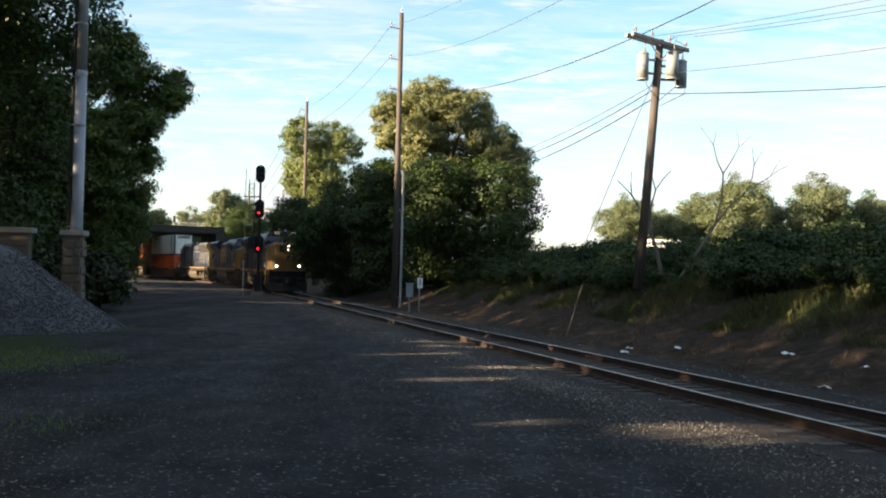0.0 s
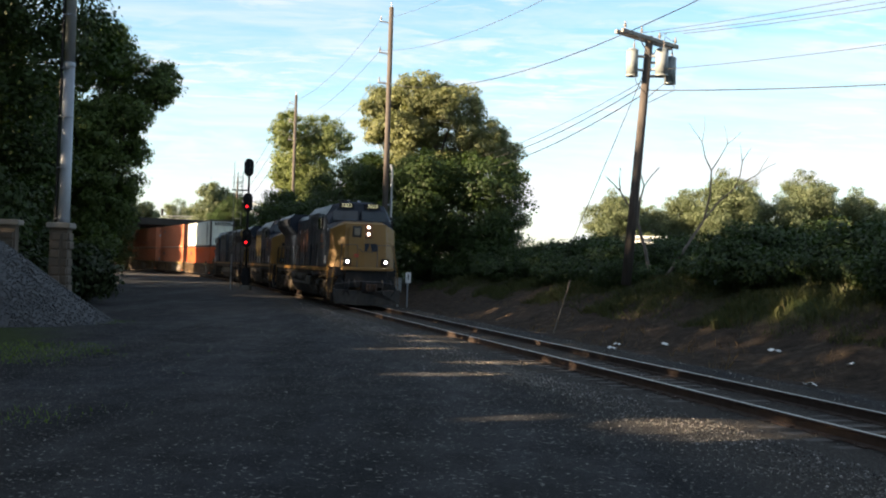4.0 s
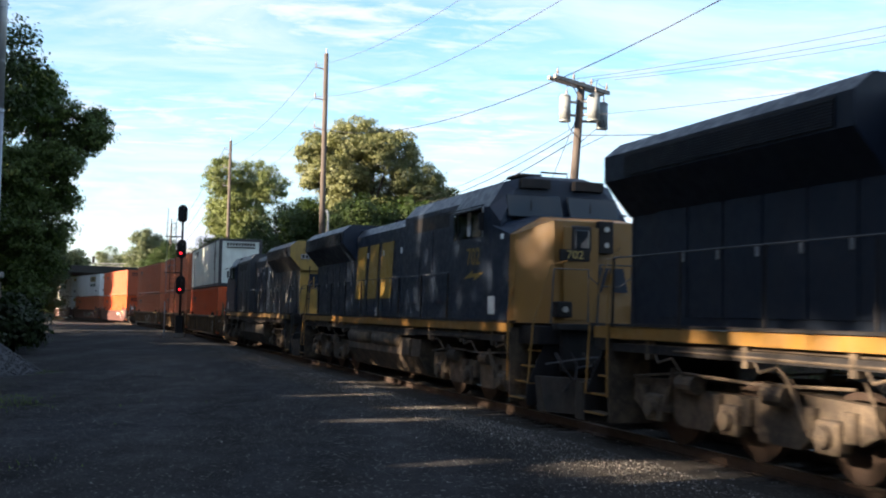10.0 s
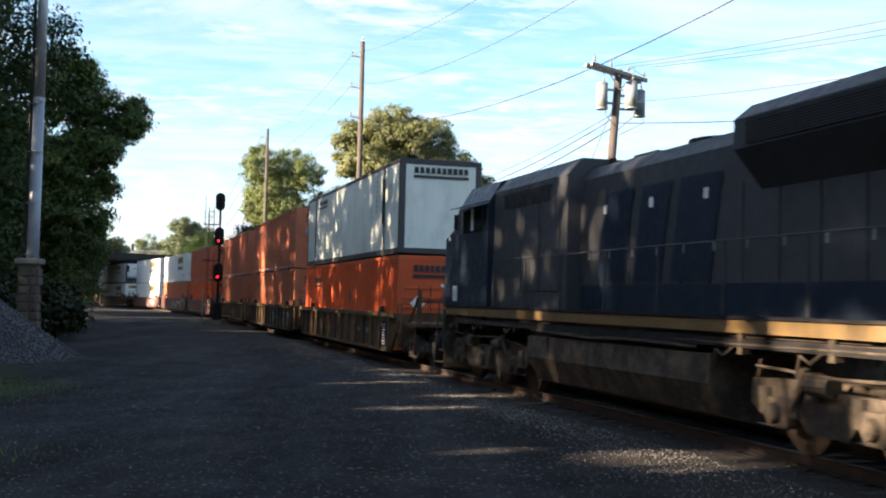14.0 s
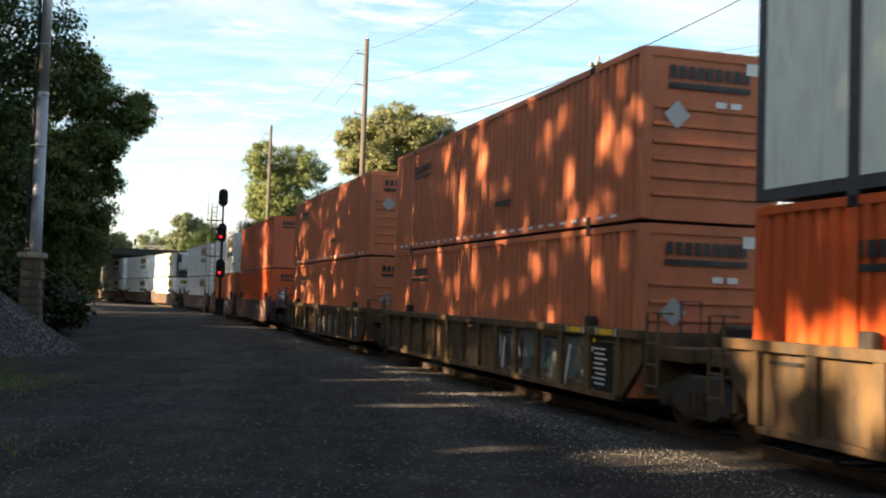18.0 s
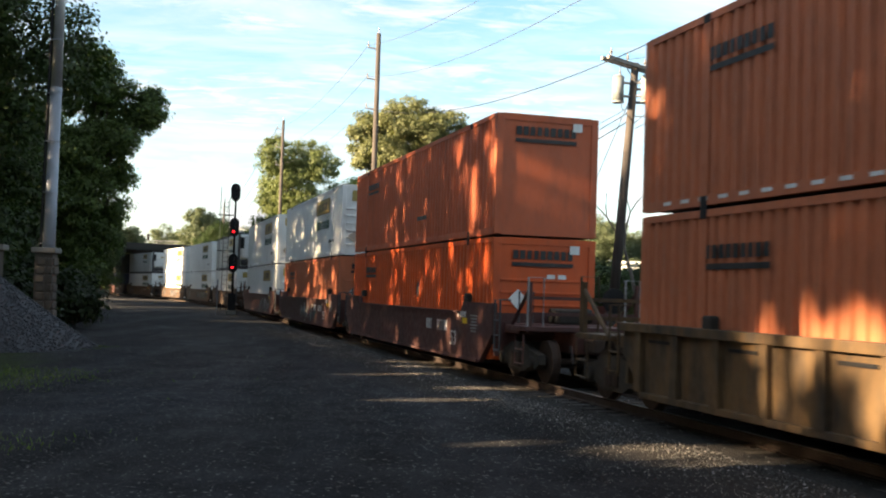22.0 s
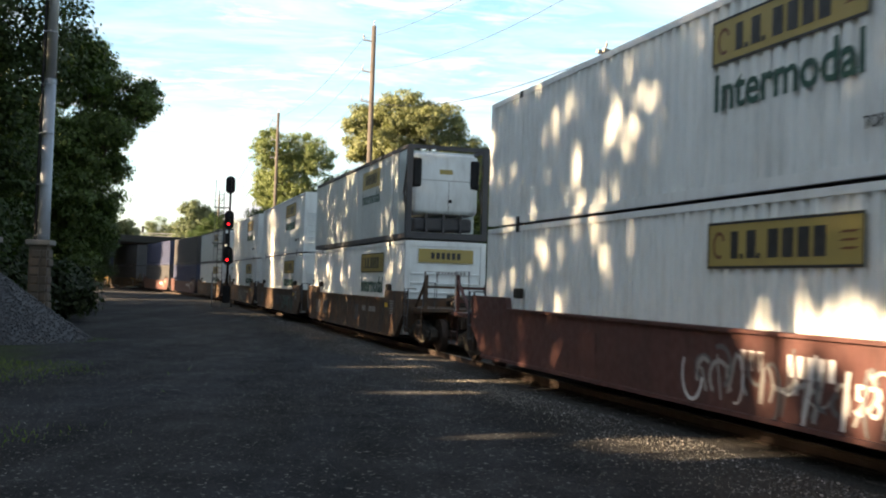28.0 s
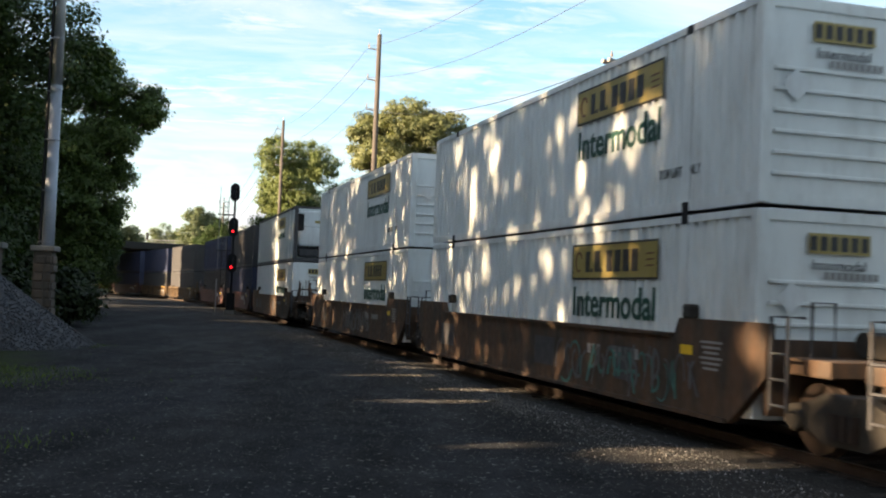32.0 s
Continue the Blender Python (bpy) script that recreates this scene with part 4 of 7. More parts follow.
def transformer_pole():
    x, y = POLE_T
    g = 1.9
    p = thing("transformer_pole", Matrix.Translation((x, y, g)), "leaning wooden pole with a crossarm and three grey transformers", "utility pole")
    lean = Vector((0.62, 0, 8.75))
    part("shaft", tube((0, 0, -0.5), lean, 0.19, 0.14, 14), M_POLE, p, smooth=True)
    top = lean.z - 0.12
    arm_m = Matrix.Translation((lean.x, -0.16, top)) @ pose(0, 0, 0, 0, 3.0, 38)
    part("crossarm", add_box(bmesh.new(), 0, 0, 0, 3.1, 0.12, 0.14, 0.01, arm_m), M_ARM, p, "weathered pale timber crossarm")
    part("crossarm", add_box(bmesh.new(), 0, 0.30, 0, 3.1, 0.12, 0.14, 0.01, arm_m), M_ARM, p, "weathered pale timber crossarm")
    for sx in (-1, 1):
        part("arm_brace", rod([arm_m @ Vector((sx * 0.75, -0.05, -0.05)), (lean.x, -0.12, top - 0.65)], 0.02), M_GALV, p)
    for u in (-1.4, -0.5, 0.5, 1.4):
        q = arm_m @ Vector((u, 0, 0.16))
        insulator(p, tuple(q))
    for i, (dx, dy, dz, r) in enumerate([(-0.66, -0.20, -1.52, 0.215), (0.40, -0.36, -1.50, 0.235), (0.80, 0.05, -1.72, 0.215)]):
        cx, cy, cz = lean.x + dx, dy, lean.z + dz
        bm = bmesh.new()
        add_tube(bm, (cx, cy, cz), (cx, cy, cz + 0.95), r, r, 20)
        tank = part("transformer", bm, M_TANK, p, "grey oil-filled transformer can", True)
        part("lid", tube((cx, cy, cz + 0.93), (cx, cy, cz + 1.0), r + 0.02, r * 0.7, 20), M_TANK, tank)
        part("bottom_rim", tube((cx, cy, cz - 0.02), (cx, cy, cz + 0.03), r + 0.012, None, 20), M_TANK, tank)
        bush_bm = bmesh.new()
        for q in range(3):
            add_tube(bush_bm, (cx + 0.06, cy, cz + 1.0 + 0.06 * q), (cx + 0.06, cy, cz + 1.04 + 0.06 * q), 0.045, 0.03, 8)
        add_tube(bush_bm, (cx + 0.06, cy, cz + 1.0), (cx + 0.06, cy, cz + 1.3), 0.015, None, 6)
        part("bushing", bush_bm, M_CERAMIC, tank)
        for hz in (0.25, 0.75):
            part("mount", tube((cx, cy, cz + hz), (lean.x * (cz + hz) / lean.z, 0, cz + hz), 0.05), M_GALV, tank)
        part("lead", rod([(cx + 0.06, cy, cz + 1.28), (cx + 0.1, cy - 0.2, cz + 1.5), (lean.x + dx * 0.7, -0.1, top + 0.1)], 0.012, 5), M_WIRE, tank)
        part("tap", rod([(cx, cy - r, cz + 0.3), (cx + 0.1, cy - r - 0.15, cz - 0.3), (lean.x, -0.1, cz - 0.75)], 0.014, 5), M_WIRE, tank)
    return Vector((x, y, g)) + lean


T_TOP = transformer_pole()


def wire(name, a, b, sag, r, label="thin dark overhead wire"):
    a, b = Vector(a), Vector(b)
    pts = [a.lerp(b, i / 24) + Vector((0, 0, -4 * sag * (i / 24) * (1 - i / 24))) for i in range(25)]
    me = bpy.data.meshes.new(name)
    bm = rod(pts, r, 5)
    bm.to_mesh(me)
    bm.free()
    me.materials.append(M_WIRE)
    return tagged(new(name, me), label, "wire", "overhead wires")


for dz, sag in ((0.85, 2.75), (2.65, 3.0), (4.40, 3.5)):
    za = gz(*POLE_A) - 0.3 + 17.4 - dz + 0.12
    zb = gz(*POLE_B) - 0.3 + 18.6 - dz + 0.12
    zc = 16.0 - dz
    wire("power_wire", (POLE_A[0] - 0.58, POLE_A[1], za), (POLE_C[0] - 0.58, POLE_C[1], zc), sag, 0.013 if dz > 4 else 0.009)
    wire("power_wire", (POLE_A[0] - 0.58, POLE_A[1], za), (POLE_B[0] - 0.58, POLE_B[1], zb), 0.9, 0.010)
    wire("power_wire", (POLE_B[0] - 0.58, POLE_B[1], zb), (-33.6, 176, 14.4 - dz), 1.2, 0.022)
tx, ty, tz = T_TOP
for u, dz, sag in ((-0.3, 0.15, 0.5), (0.35, 0.1, 0.6), (1.15, 0.05, 0.6), (0.2, -1.25, 0.55)):
    wire("service_wire", (tx + u, ty - 0.4 * u, tz + dz), (tx + 16.5 + u, ty - 25.0, tz + dz - 0.2), sag, 0.010)
wire("telephone_cable", (tx - 0.03, ty, tz - 2.0), (tx + 17.0, ty - 23.0, tz - 3.4), 0.5, 0.018, "thick dark telephone cable")
wire("service_wire", (tx - 0.05, ty, tz - 1.75), (1.2, 79.0, 9.5), 0.7, 0.018)
wire("service_wire", (tx - 0.10, ty, tz - 2.1), (1.4, 79.0, 8.9), 0.7, 0.020)
wire("service_wire", (tx - 0.10, ty, tz - 1.6), (0.6, 79.0, 9.6), 0.6, 0.012)
wire("guy_wire", (tx - 0.2, ty, tz - 1.4), (tx - 2.6, ty + 3.0, 2.2), 0.02, 0.012, "thin steel guy wire down to the bank")


# ---- block signal ----
def block_signal():
    x, y = -13.28, 75.0
    p = thing("block_signal", Matrix.Translation((x, y, -0.15)), "railway block signal mast with three black heads showing red", "railway signal")
    part("mast", tube((0, 0, 0), (0, 0, 8.8), 0.085, 0.075, 12), M_BLACK, p, smooth=True)
    part("foundation", box(0, 0, 0.15, 0.7, 0.7, 0.3, 0.03), M_CONC, p)
    part("base_case", box(0, -0.05, 0.9, 0.5, 0.45, 1.2, 0.02), M_BLACK, p)
    for i, z in enumerate((8.55, 6.1, 3.6)):
        h = 0.62 if i == 0 else 0.66
        o = [(0.33 * math.cos(a), z + (h - 0.33 if math.sin(a) > 0 else -(h - 0.33)) + 0.33 * math.sin(a)) for a in [2 * math.pi * k / 28 for k in range(28)]]
        head = part("signal_head", prism(o, -0.16, -0.12, "y"), M_BLACK, p, "black oval signal target")
        part("lamp_case", box(0, -0.02, z, 0.36, 0.2, 0.95, 0.03), M_BLACK, head)
        for q, dz in enumerate((0.30, 0.0, -0.30)):
            lit = i > 0 and q == 2
            part("hood", tube((0, -0.16, z + dz), (0, -0.42, z + dz), 0.125, 0.12, 14), M_BLACK, head)
            part("lens", tube((0, -0.42, z + dz), (0, -0.43, z + dz), 0.085, None, 14), M_RED if lit else M_GLASS, head, "glowing red lens" if lit else "")
        part("bracket", tube((0, -0.1, z), (0, 0.05, z), 0.05), M_BLACK, head)
    # service ladder with cages
    for dx in (-0.42, -0.78):
        part("ladder_rail", rod([(dx, 0.05, 0.3), (dx, 0.05, 8.2)], 0.024, 6), M_BLACK, p)
    for k in range(24):
        part("ladder_rung", rod([(-0.42, 0.05, 0.5 + 0.32 * k), (-0.78, 0.05, 0.5 + 0.32 * k)], 0.014, 5), M_BLACK, p)
    part("antenna_pipe", rod([(-1.02, 0.0, 3.0), (-1.02, 0.0, 8.9)], 0.022, 6), M_GALV, p)
    for z in (6.95, 4.45):
        part("platform", box(-0.55, 0, z, 1.15, 0.6, 0.05), M_BLACK, p)
        part("platform_rail", rod([(-1.05, -0.28, z), (-1.05, -0.28, z + 0.95), (-0.45, -0.28, z + 0.95), (-0.45, -0.28, z)], 0.022, 5), M_GALV, p)
        part("platform_rail", rod([(-1.05, -0.28, z + 0.5), (-0.45, -0.28, z + 0.5)], 0.018, 5), M_GALV, p)
    q = thing("marker_post", Matrix.Translation((x - 0.85, y - 1.0, -0.2)), "slim pale steel post beside the signal", "post")
    part("post", tube((0, 0, 0), (0, 0, 2.4), 0.045), M_GALV, q)
    part("cap", tube((0, 0, 2.4), (0, 0, 2.5), 0.06, 0.03), M_GALV, q)


block_signal()


def post_sign(x, y):
    p = thing("trackside_sign", Matrix.Translation((x, y, gz(x, y) - 0.1)), "small white trackside sign on a grey post", "sign")
    part("post", tube((0, 0, 0), (0, 0, 1.75), 0.04), M_GALV, p)
    part("board", box(0.03, -0.05, 1.65, 0.28, 0.02, 0.55, 0.005), M_WHITE, p, "white sign board")
    part("mark", box(0.03, -0.063, 1.7, 0.05, 0.006, 0.3), M_BLACK, p)
    q = thing("relay_box", Matrix.Translation((x - 0.5, y - 0.2, gz(x, y) - 0.1)), "small grey relay box on a post", "electrical box")
    part("post", tube((0, 0, 0), (0, 0, 1.0), 0.05), M_GALV, q)
    part("case", box(0, -0.02, 1.25, 0.36, 0.28, 0.7, 0.02), M_TANK, q)
    part("lid", box(0, -0.02, 1.62, 0.42, 0.34, 0.04, 0.01), M_TANK, q)


post_sign(-1.45, 56.0)


def stake(x, y, lean, h):
    p = thing("wooden_stake", Matrix.Translation((x, y, gz(x, y) - 0.1)), "thin leaning stake in the grass", "stake")
    part("shaft", rod([(0, 0, 0), (lean * 0.5, 0, h / 2), (lean, 0, h)], 0.025), M_DEAD, p)


stake(4.0, 36.0, 0.55, 1.9)


# ---- dead tree on the bank ----
def dead_tree(x, y, z0):
    p = thing("dead_tree", Matrix.Translation((x, y, z0)), "bare grey dead tree standing in the hedge", "tree")
    r = random.Random(4)

    def grow(a, d, ln, rad, depth, bm):
        b = a + d * ln
        mid = a.lerp(b, 0.5) + Vector((r.uniform(-1, 1), 0, r.uniform(-1, 1))) * ln * 0.06
        add_path(bm, [a, mid, b], [rad, rad * 0.8, rad * 0.6], 6)
        if depth:
            for sgn in (-1, 1):
                nd = (d + Vector((sgn * r.uniform(0.35, 0.65), r.uniform(-0.3, 0.3), r.uniform(0.0, 0.25)))).normalized()
                grow(b, nd, ln * r.uniform(0.55, 0.8), rad * 0.55, depth - 1, bm)

    for off, d, ln, dep in ((0.0, (0.62, 0, 1), 3.2, 3), (-0.4, (-0.25, 0, 1), 2.6, 2)):
        bm = bmesh.new()
        grow(Vector((off, 0, -0.5)), Vector(d).normalized(), ln, 0.09, dep, bm)
        part("limb", bm, M_DEAD, p)


dead_tree(9.3, 44.0, 1.9)


# ---- far buildings ----
def house(x, y, turn, w, d, h, rise, label, rows, cols):
    p = thing("house", Matrix.Translation((x, y, -0.2)) @ pose(0, 0, 0, 0, 0, turn), label, "house")
    part("wall", box(0, 0, h / 2, w, d, h), M_WHITE, p)
    part("roof", prism([(-w / 2 - 0.3, h), (w / 2 + 0.3, h), (0, h + rise)], -d / 2 - 0.3, d / 2 + 0.3, "y"), M_WHITE, p, "pale pitched roof")
    for i in range(rows):
        for j in range(cols):
            wx = (j + 0.5) / cols * w - w / 2
            wz = 1.6 + i * 2.9
            fr = part("window", box(wx, -d / 2 - 0.02, wz, 1.1, 0.08, 1.5), M_WHITE, p)
            part("pane", box(wx, -d / 2 - 0.07, wz, 0.9, 0.03, 1.3), M_GLASS, fr)


house(-37.7, 190, 12, 4.4, 8, 8.6, 2.0, "tall white gabled building far down the line", 3, 2)
house(-38.6, 215, 12, 5.0, 9, 13.0, 1.1, "white flat-topped building behind a gabled one", 4, 2)


def low_building(x, y, w, h, label):
    p = thing("low_building", Matrix.Translation((x, y, 1.2)), label, "building")
    part("wall", box(0, 0, h / 2, w, 5, h), M_WHITE, p)
    part("roof", box(0, 0, h + 0.1, w + 0.5, 5.5, 0.25), M_WHITE, p)
    for j in range(int(w / 2.2)):
        part("window", box(-w / 2 + 1.2 + 2.2 * j, -2.53, h - 1.2, 1.2, 0.08, 0.9), M_GLASS, p)


low_building(19.2, 97, 2.4, 3.75, "small white building half hidden by the hedge")
low_building(51.6, 112, 5.0, 5.0, "long low white building beyond the hedge")


def signal_bridge(x, y):
    p = thing("signal_bridge", Matrix.Translation((x, y, gz(x, y) - 0.1)), "slim steel signal bridge over the far track", "signal bridge")
    for sx in (-5, 5):
        part("leg", box(sx, 0, 4.9, 0.3, 0.3, 9.8), M_GALV, p)
    for z in (9.2, 9.8):
        part("beam", box(0, 0, z, 10.4, 0.14, 0.12), M_GALV, p)
    for k in range(10):
        part("lattice", rod([(-5 + k, 0, 9.2 if k % 2 else 9.8), (-4 + k, 0, 9.8 if k % 2 else 9.2)], 0.045, 5), M_GALV, p)
    for sx in (-3.2, 3.6):
        part("signal_head", box(sx, -0.2, 10.5, 0.5, 0.3, 1.3, 0.1), M_BLACK, p)


signal_bridge(-52.0, 215)


# concrete of the far bridge; the trees' shade is put into its dark colour
M_SHADED_CONC = paint("shaded_concrete", (0.035, 0.033, 0.03), 0.9, (0.03, 0.028, 0.025), 0.6)


def road_bridge(s):
    """A plain concrete bridge that carries a road over the track."""
    x, y, a = track(s)
    p = thing("road_bridge", Matrix.Translation((x, y, -0.2)) @ pose(0, 0, 0, 0, 0, math.degrees(a)), "flat concrete road bridge over the railway, dark beneath", "bridge")
    part("deck", box(-12, 0, 7.1, 40, 9.0, 0.5, 0.03), M_SHADED_CONC, p)
    for yy in (-3.6, -1.2, 1.2, 3.6):
        part("girder", box(0, yy, 6.72, 13.6, 0.35, 0.30), M_RUST, p)
    for yy in (-4.35, 4.35):
        part("parapet", box(-12, yy, 7.6, 40, 0.25, 0.55, 0.02), M_SHADED_CONC, p)
    for sx in (-1, 1):
        part("abutment", box(sx * 7.2, 0, 3.4, 1.0, 9.0, 6.9), M_SHADED_CONC, p)
        part("wing_wall", box(sx * 10.5, -4.2, 3.2, 6.0, 0.5, 6.5), M_SHADED_CONC, p)


road_bridge(166)


# ---- grass ----
def blades(name, x, y, h, mat, label):
    n = len(x)
    r = np.random.default_rng(n)
    z = ground_height(x, y) - 0.03
    a = r.uniform(0, 6.28, n)
    w = 0.005 + 0.006 * r.random(n)
    lean = r.normal(0, 0.35, (n, 2)) * h[:, None]
    v = np.empty((n, 4, 3))
    c, s = np.cos(a) * w, np.sin(a) * w
    v[:, 0] = np.stack([x - c, y - s, z], -1)
    v[:, 1] = np.stack([x + c, y + s, z], -1)
    v[:, 2] = np.stack([x + lean[:, 0] * 0.4 + c * 0.7, y + lean[:, 1] * 0.4 + s * 0.7, z + h * 0.6], -1)
    v[:, 3] = np.stack([x + lean[:, 0], y + lean[:, 1], z + h], -1)
    me = bpy.data.meshes.new(name)
    me.vertices.add(n * 4)
    me.vertices.foreach_set("co", v.ravel())
    i = np.arange(n * 4).reshape(n, 4)
    me.loops.add(n * 4)
    me.polygons.add(n)
    me.loops.foreach_set("vertex_index", i.ravel())
    me.polygons.foreach_set("loop_start", np.arange(0, n * 4, 4))
    me.update()
    me.materials.append(mat)
    return tagged(new(name, me), label, "grass", kind="stuff")


rg = np.random.default_rng(61)
n = 110000
s, lat = rg.uniform(5, 62, n), 6.4 + np.abs(rg.normal(0, 2.2, n))
x = math.cos(TH) * (OFF + lat) - math.sin(TH) * s
y = math.sin(TH) * (OFF + lat) + math.cos(TH) * s
keep = (wave(x * 3, y * 3, 71) + 0.28 * (lat - 7.9) + rg.normal(0, 0.35, n)) > 0
blades("bank_grass", x[keep], y[keep], rg.uniform(0.05, 0.24, keep.sum()) * (1.2 + 0.9 * wave(x[keep] * 2, y[keep] * 2, 75)), M_GRASS, "tall uneven weeds and dry grass on the bank")
n = 60000
x, y = rg.uniform(-16, -3.4, n), rg.uniform(9, 36, n)
near = np.exp(-((x + 8.8) / 1.9) ** 2 - ((y - 21.8) / 2.6) ** 2) + 0.7 * np.exp(-((x + 10.1) / 0.9) ** 2 - ((y - 32.8) / 1.6) ** 2) + 0.6 * np.exp(-((x + 4.9) / 0.8) ** 2 - ((y - 12.9) / 0.8) ** 2)
keep = 0.7 * wave(x * 2.5, y * 2.5, 72) + 2.4 * near + rg.normal(0, 0.3, n) + 0.5 * (x < -11) * (y < 27) > 1.15
blades("lot_grass", x[keep], y[keep], rg.uniform(0.03, 0.12, keep.sum()), M_LAWN, "short green grass at the edge of the lot")

n = 22000
s, lat = rg.uniform(5, 70, n), rg.uniform(3.4, 11, n)
x = math.cos(TH) * (OFF + lat) - math.sin(TH) * s
y = math.sin(TH) * (OFF + lat) + math.cos(TH) * s
keep = (wave(x * 5, y * 5, 81) + 0.6 * wave(x * 1.5, y * 1.5, 82) + rg.normal(0, 0.25, n)) > 0.62
blades("dry_brush", x[keep], y[keep], rg.uniform(0.05, 0.26, keep.sum()), M_DRY, "dry brown brush and dead stalks on the bank")


# ---- litter ----
def litter(x, y, turn, w, d, bent):
    p = thing("litter", Matrix.Translation((x, y, gz(x, y) + 0.03)) @ pose(0, 0, 0, 12, 6, turn), "crumpled scrap of white paper on the bank", "litter", "litter on the bank")
    bm = bmesh.new()
    add_prism(bm, [(-w, 0), (-w * 0.3, bent), (w * 0.4, 0.01), (w, bent * 0.7), (w, bent * 0.7 + 0.006), (w * 0.4, 0.016), (-w * 0.3, bent + 0.006), (-w, 0.006)], -d, d, "y")
    part("scrap", bm, M_WHITE, p)


for x, y, turn, w, d in [(8.3, 26.0, 20, 0.16, 0.07), (6.6, 30.5, 70, 0.12, 0.08), (5.4, 31.5, 10, 0.10, 0.05), (7.6, 21.5, 120, 0.14, 0.06), (4.6, 27.6, 40, 0.12, 0.05), (9.0, 23.0, 200, 0.09, 0.06)]:
    litter(x, y, turn, w, d, 0.05)


# ---- train paint ----
M_ORANGE = paint("container_orange", (0.60, 0.092, 0.017), 0.5, (0.12, 0.05, 0.03), 0.45, vary=0.12)
M_TERRA = paint("container_faded_orange", (0.50, 0.150, 0.068), 0.6, (0.15, 0.07, 0.045), 0.5, vary=0.15)
M_RUSSET = paint("container_dull_orange", (0.50, 0.115, 0.048), 0.6, (0.13, 0.06, 0.04), 0.5)
M_PALE = paint("container_white", (0.74, 0.765, 0.755), 0.45, (0.25, 0.23, 0.20), 0.38, vary=0.08)
M_REEFER = paint("reefer_grey_white", (0.52, 0.565, 0.555), 0.45, (0.25, 0.23, 0.20), 0.35)
M_SILVER = paint("container_silver", (0.74, 0.79, 0.72), 0.42, (0.20, 0.18, 0.15), 0.4)
M_NAVY = paint("container_navy", (0.03, 0.04, 0.09), 0.5, (0.08, 0.07, 0.07), 0.4)
M_DKGREY = paint("container_charcoal", (0.05, 0.05, 0.055), 0.6, (0.10, 0.08, 0.07), 0.4)
M_LOCO = paint("loco_navy", (0.007, 0.013, 0.026), 0.45, (0.03, 0.028, 0.026), 0.25, gloss=0.24)
M_LOCO2 = paint("loco_blue", (0.011, 0.020, 0.039), 0.45, (0.03, 0.028, 0.026), 0.25, gloss=0.24)
M_LOCOGREY = paint("loco_grey", (0.058, 0.061, 0.068), 0.55, (0.03, 0.028, 0.025), 0.45, gloss=0.2)
M_GOLD = paint("loco_yellow", (0.20, 0.105, 0.022), 0.5, (0.14, 0.09, 0.05), 0.4)
M_GOLD2 = paint("loco_bright_yellow", (0.19, 0.100, 0.018), 0.5, (0.16, 0.11, 0.06), 0.4)
M_FADEYEL = paint("worn_yellow", (0.34, 0.225, 0.055), 0.55, (0.06, 0.05, 0.04), 0.6)
M_DULLSTRIPE = paint("worn_stripe", (0.16, 0.10, 0.035), 0.6, (0.06, 0.05, 0.04), 0.7)
M_PLOUGH = paint("dusty_plough", (0.020, 0.018, 0.017), 0.75, (0.09, 0.072, 0.055), 0.5)
M_MARK = paint("faded_mark_yellow", (0.27, 0.175, 0.035), 0.5, (0.10, 0.07, 0.04), 0.4)
M_SEAL = paint("faded_logo_orange", (0.15, 0.056, 0.022), 0.5, (0.08, 0.06, 0.05), 0.35)
M_PLATE = paint("logo_plate_gold", (0.36, 0.275, 0.085), 0.45, (0.25, 0.18, 0.08), 0.4)
M_GREEN = paint("logo_green", (0.010, 0.065, 0.045), 0.5, (0.2, 0.2, 0.2), 0.2)
M_INK = paint("black_lettering", (0.02, 0.02, 0.022), 0.5, (0.15, 0.14, 0.13), 0.2)
M_WELLTAN = paint("wellcar_tan", (0.140, 0.080, 0.031), 0.65, (0.024, 0.018, 0.014), 0.95, cover=0.11)
M_WELLBROWN = paint("wellcar_brown", (0.082, 0.032, 0.028), 0.6, (0.032, 0.018, 0.016), 0.7)
M_WELLRUST = paint("wellcar_rust", (0.115, 0.060, 0.031), 0.7, (0.028, 0.024, 0.020), 0.95, cover=0.11)
M_CHALK = paint("chalk_white", (0.60, 0.60, 0.60), 0.7, (0.25, 0.24, 0.23), 0.5)
M_DIM = paint("dim_stencil", (0.30, 0.29, 0.28), 0.7, (0.1, 0.09, 0.08), 0.5)
M_SPRAY = paint("silver_spray", (0.102, 0.102, 0.108), 0.5, (0.08, 0.075, 0.07), 0.6)
M_AQUA = paint("spray_aqua", (0.05, 0.17, 0.15), 0.6, (0.1, 0.1, 0.1), 0.3)
M_LAMP = glow("headlight", (1.0, 0.93, 0.82), 6.0)
M_LAMPOFF = glass_material("unlit_lens", (0.35, 0.35, 0.33), 0.15)
M_BOARD = glow("number_light", (1.0, 0.9, 0.5), 0.075)
M_TAG = paint("yellow_reflector", (0.80, 0.50, 0.03), 0.4, (0.2, 0.15, 0.05), 0.2)

VEHICLES = []  # thing, metres behind the first container's front, half the bogie spacing, height, turned round


def on_side(x, y, z):
    """A pose on the face towards +x; words run towards +y."""
    if x >= 0:
        return Matrix(((0, 0, 1, x), (1, 0, 0, y), (0, 1, 0, z), (0, 0, 0, 1)))
    return Matrix(((0, 0, -1, x), (-1, 0, 0, y), (0, 1, 0, z), (0, 0, 0, 1)))


def on_front(x, y, z):
    return Matrix(((-1, 0, 0, x), (0, 0, 1, y), (0, 1, 0, z), (0, 0, 0, 1)))


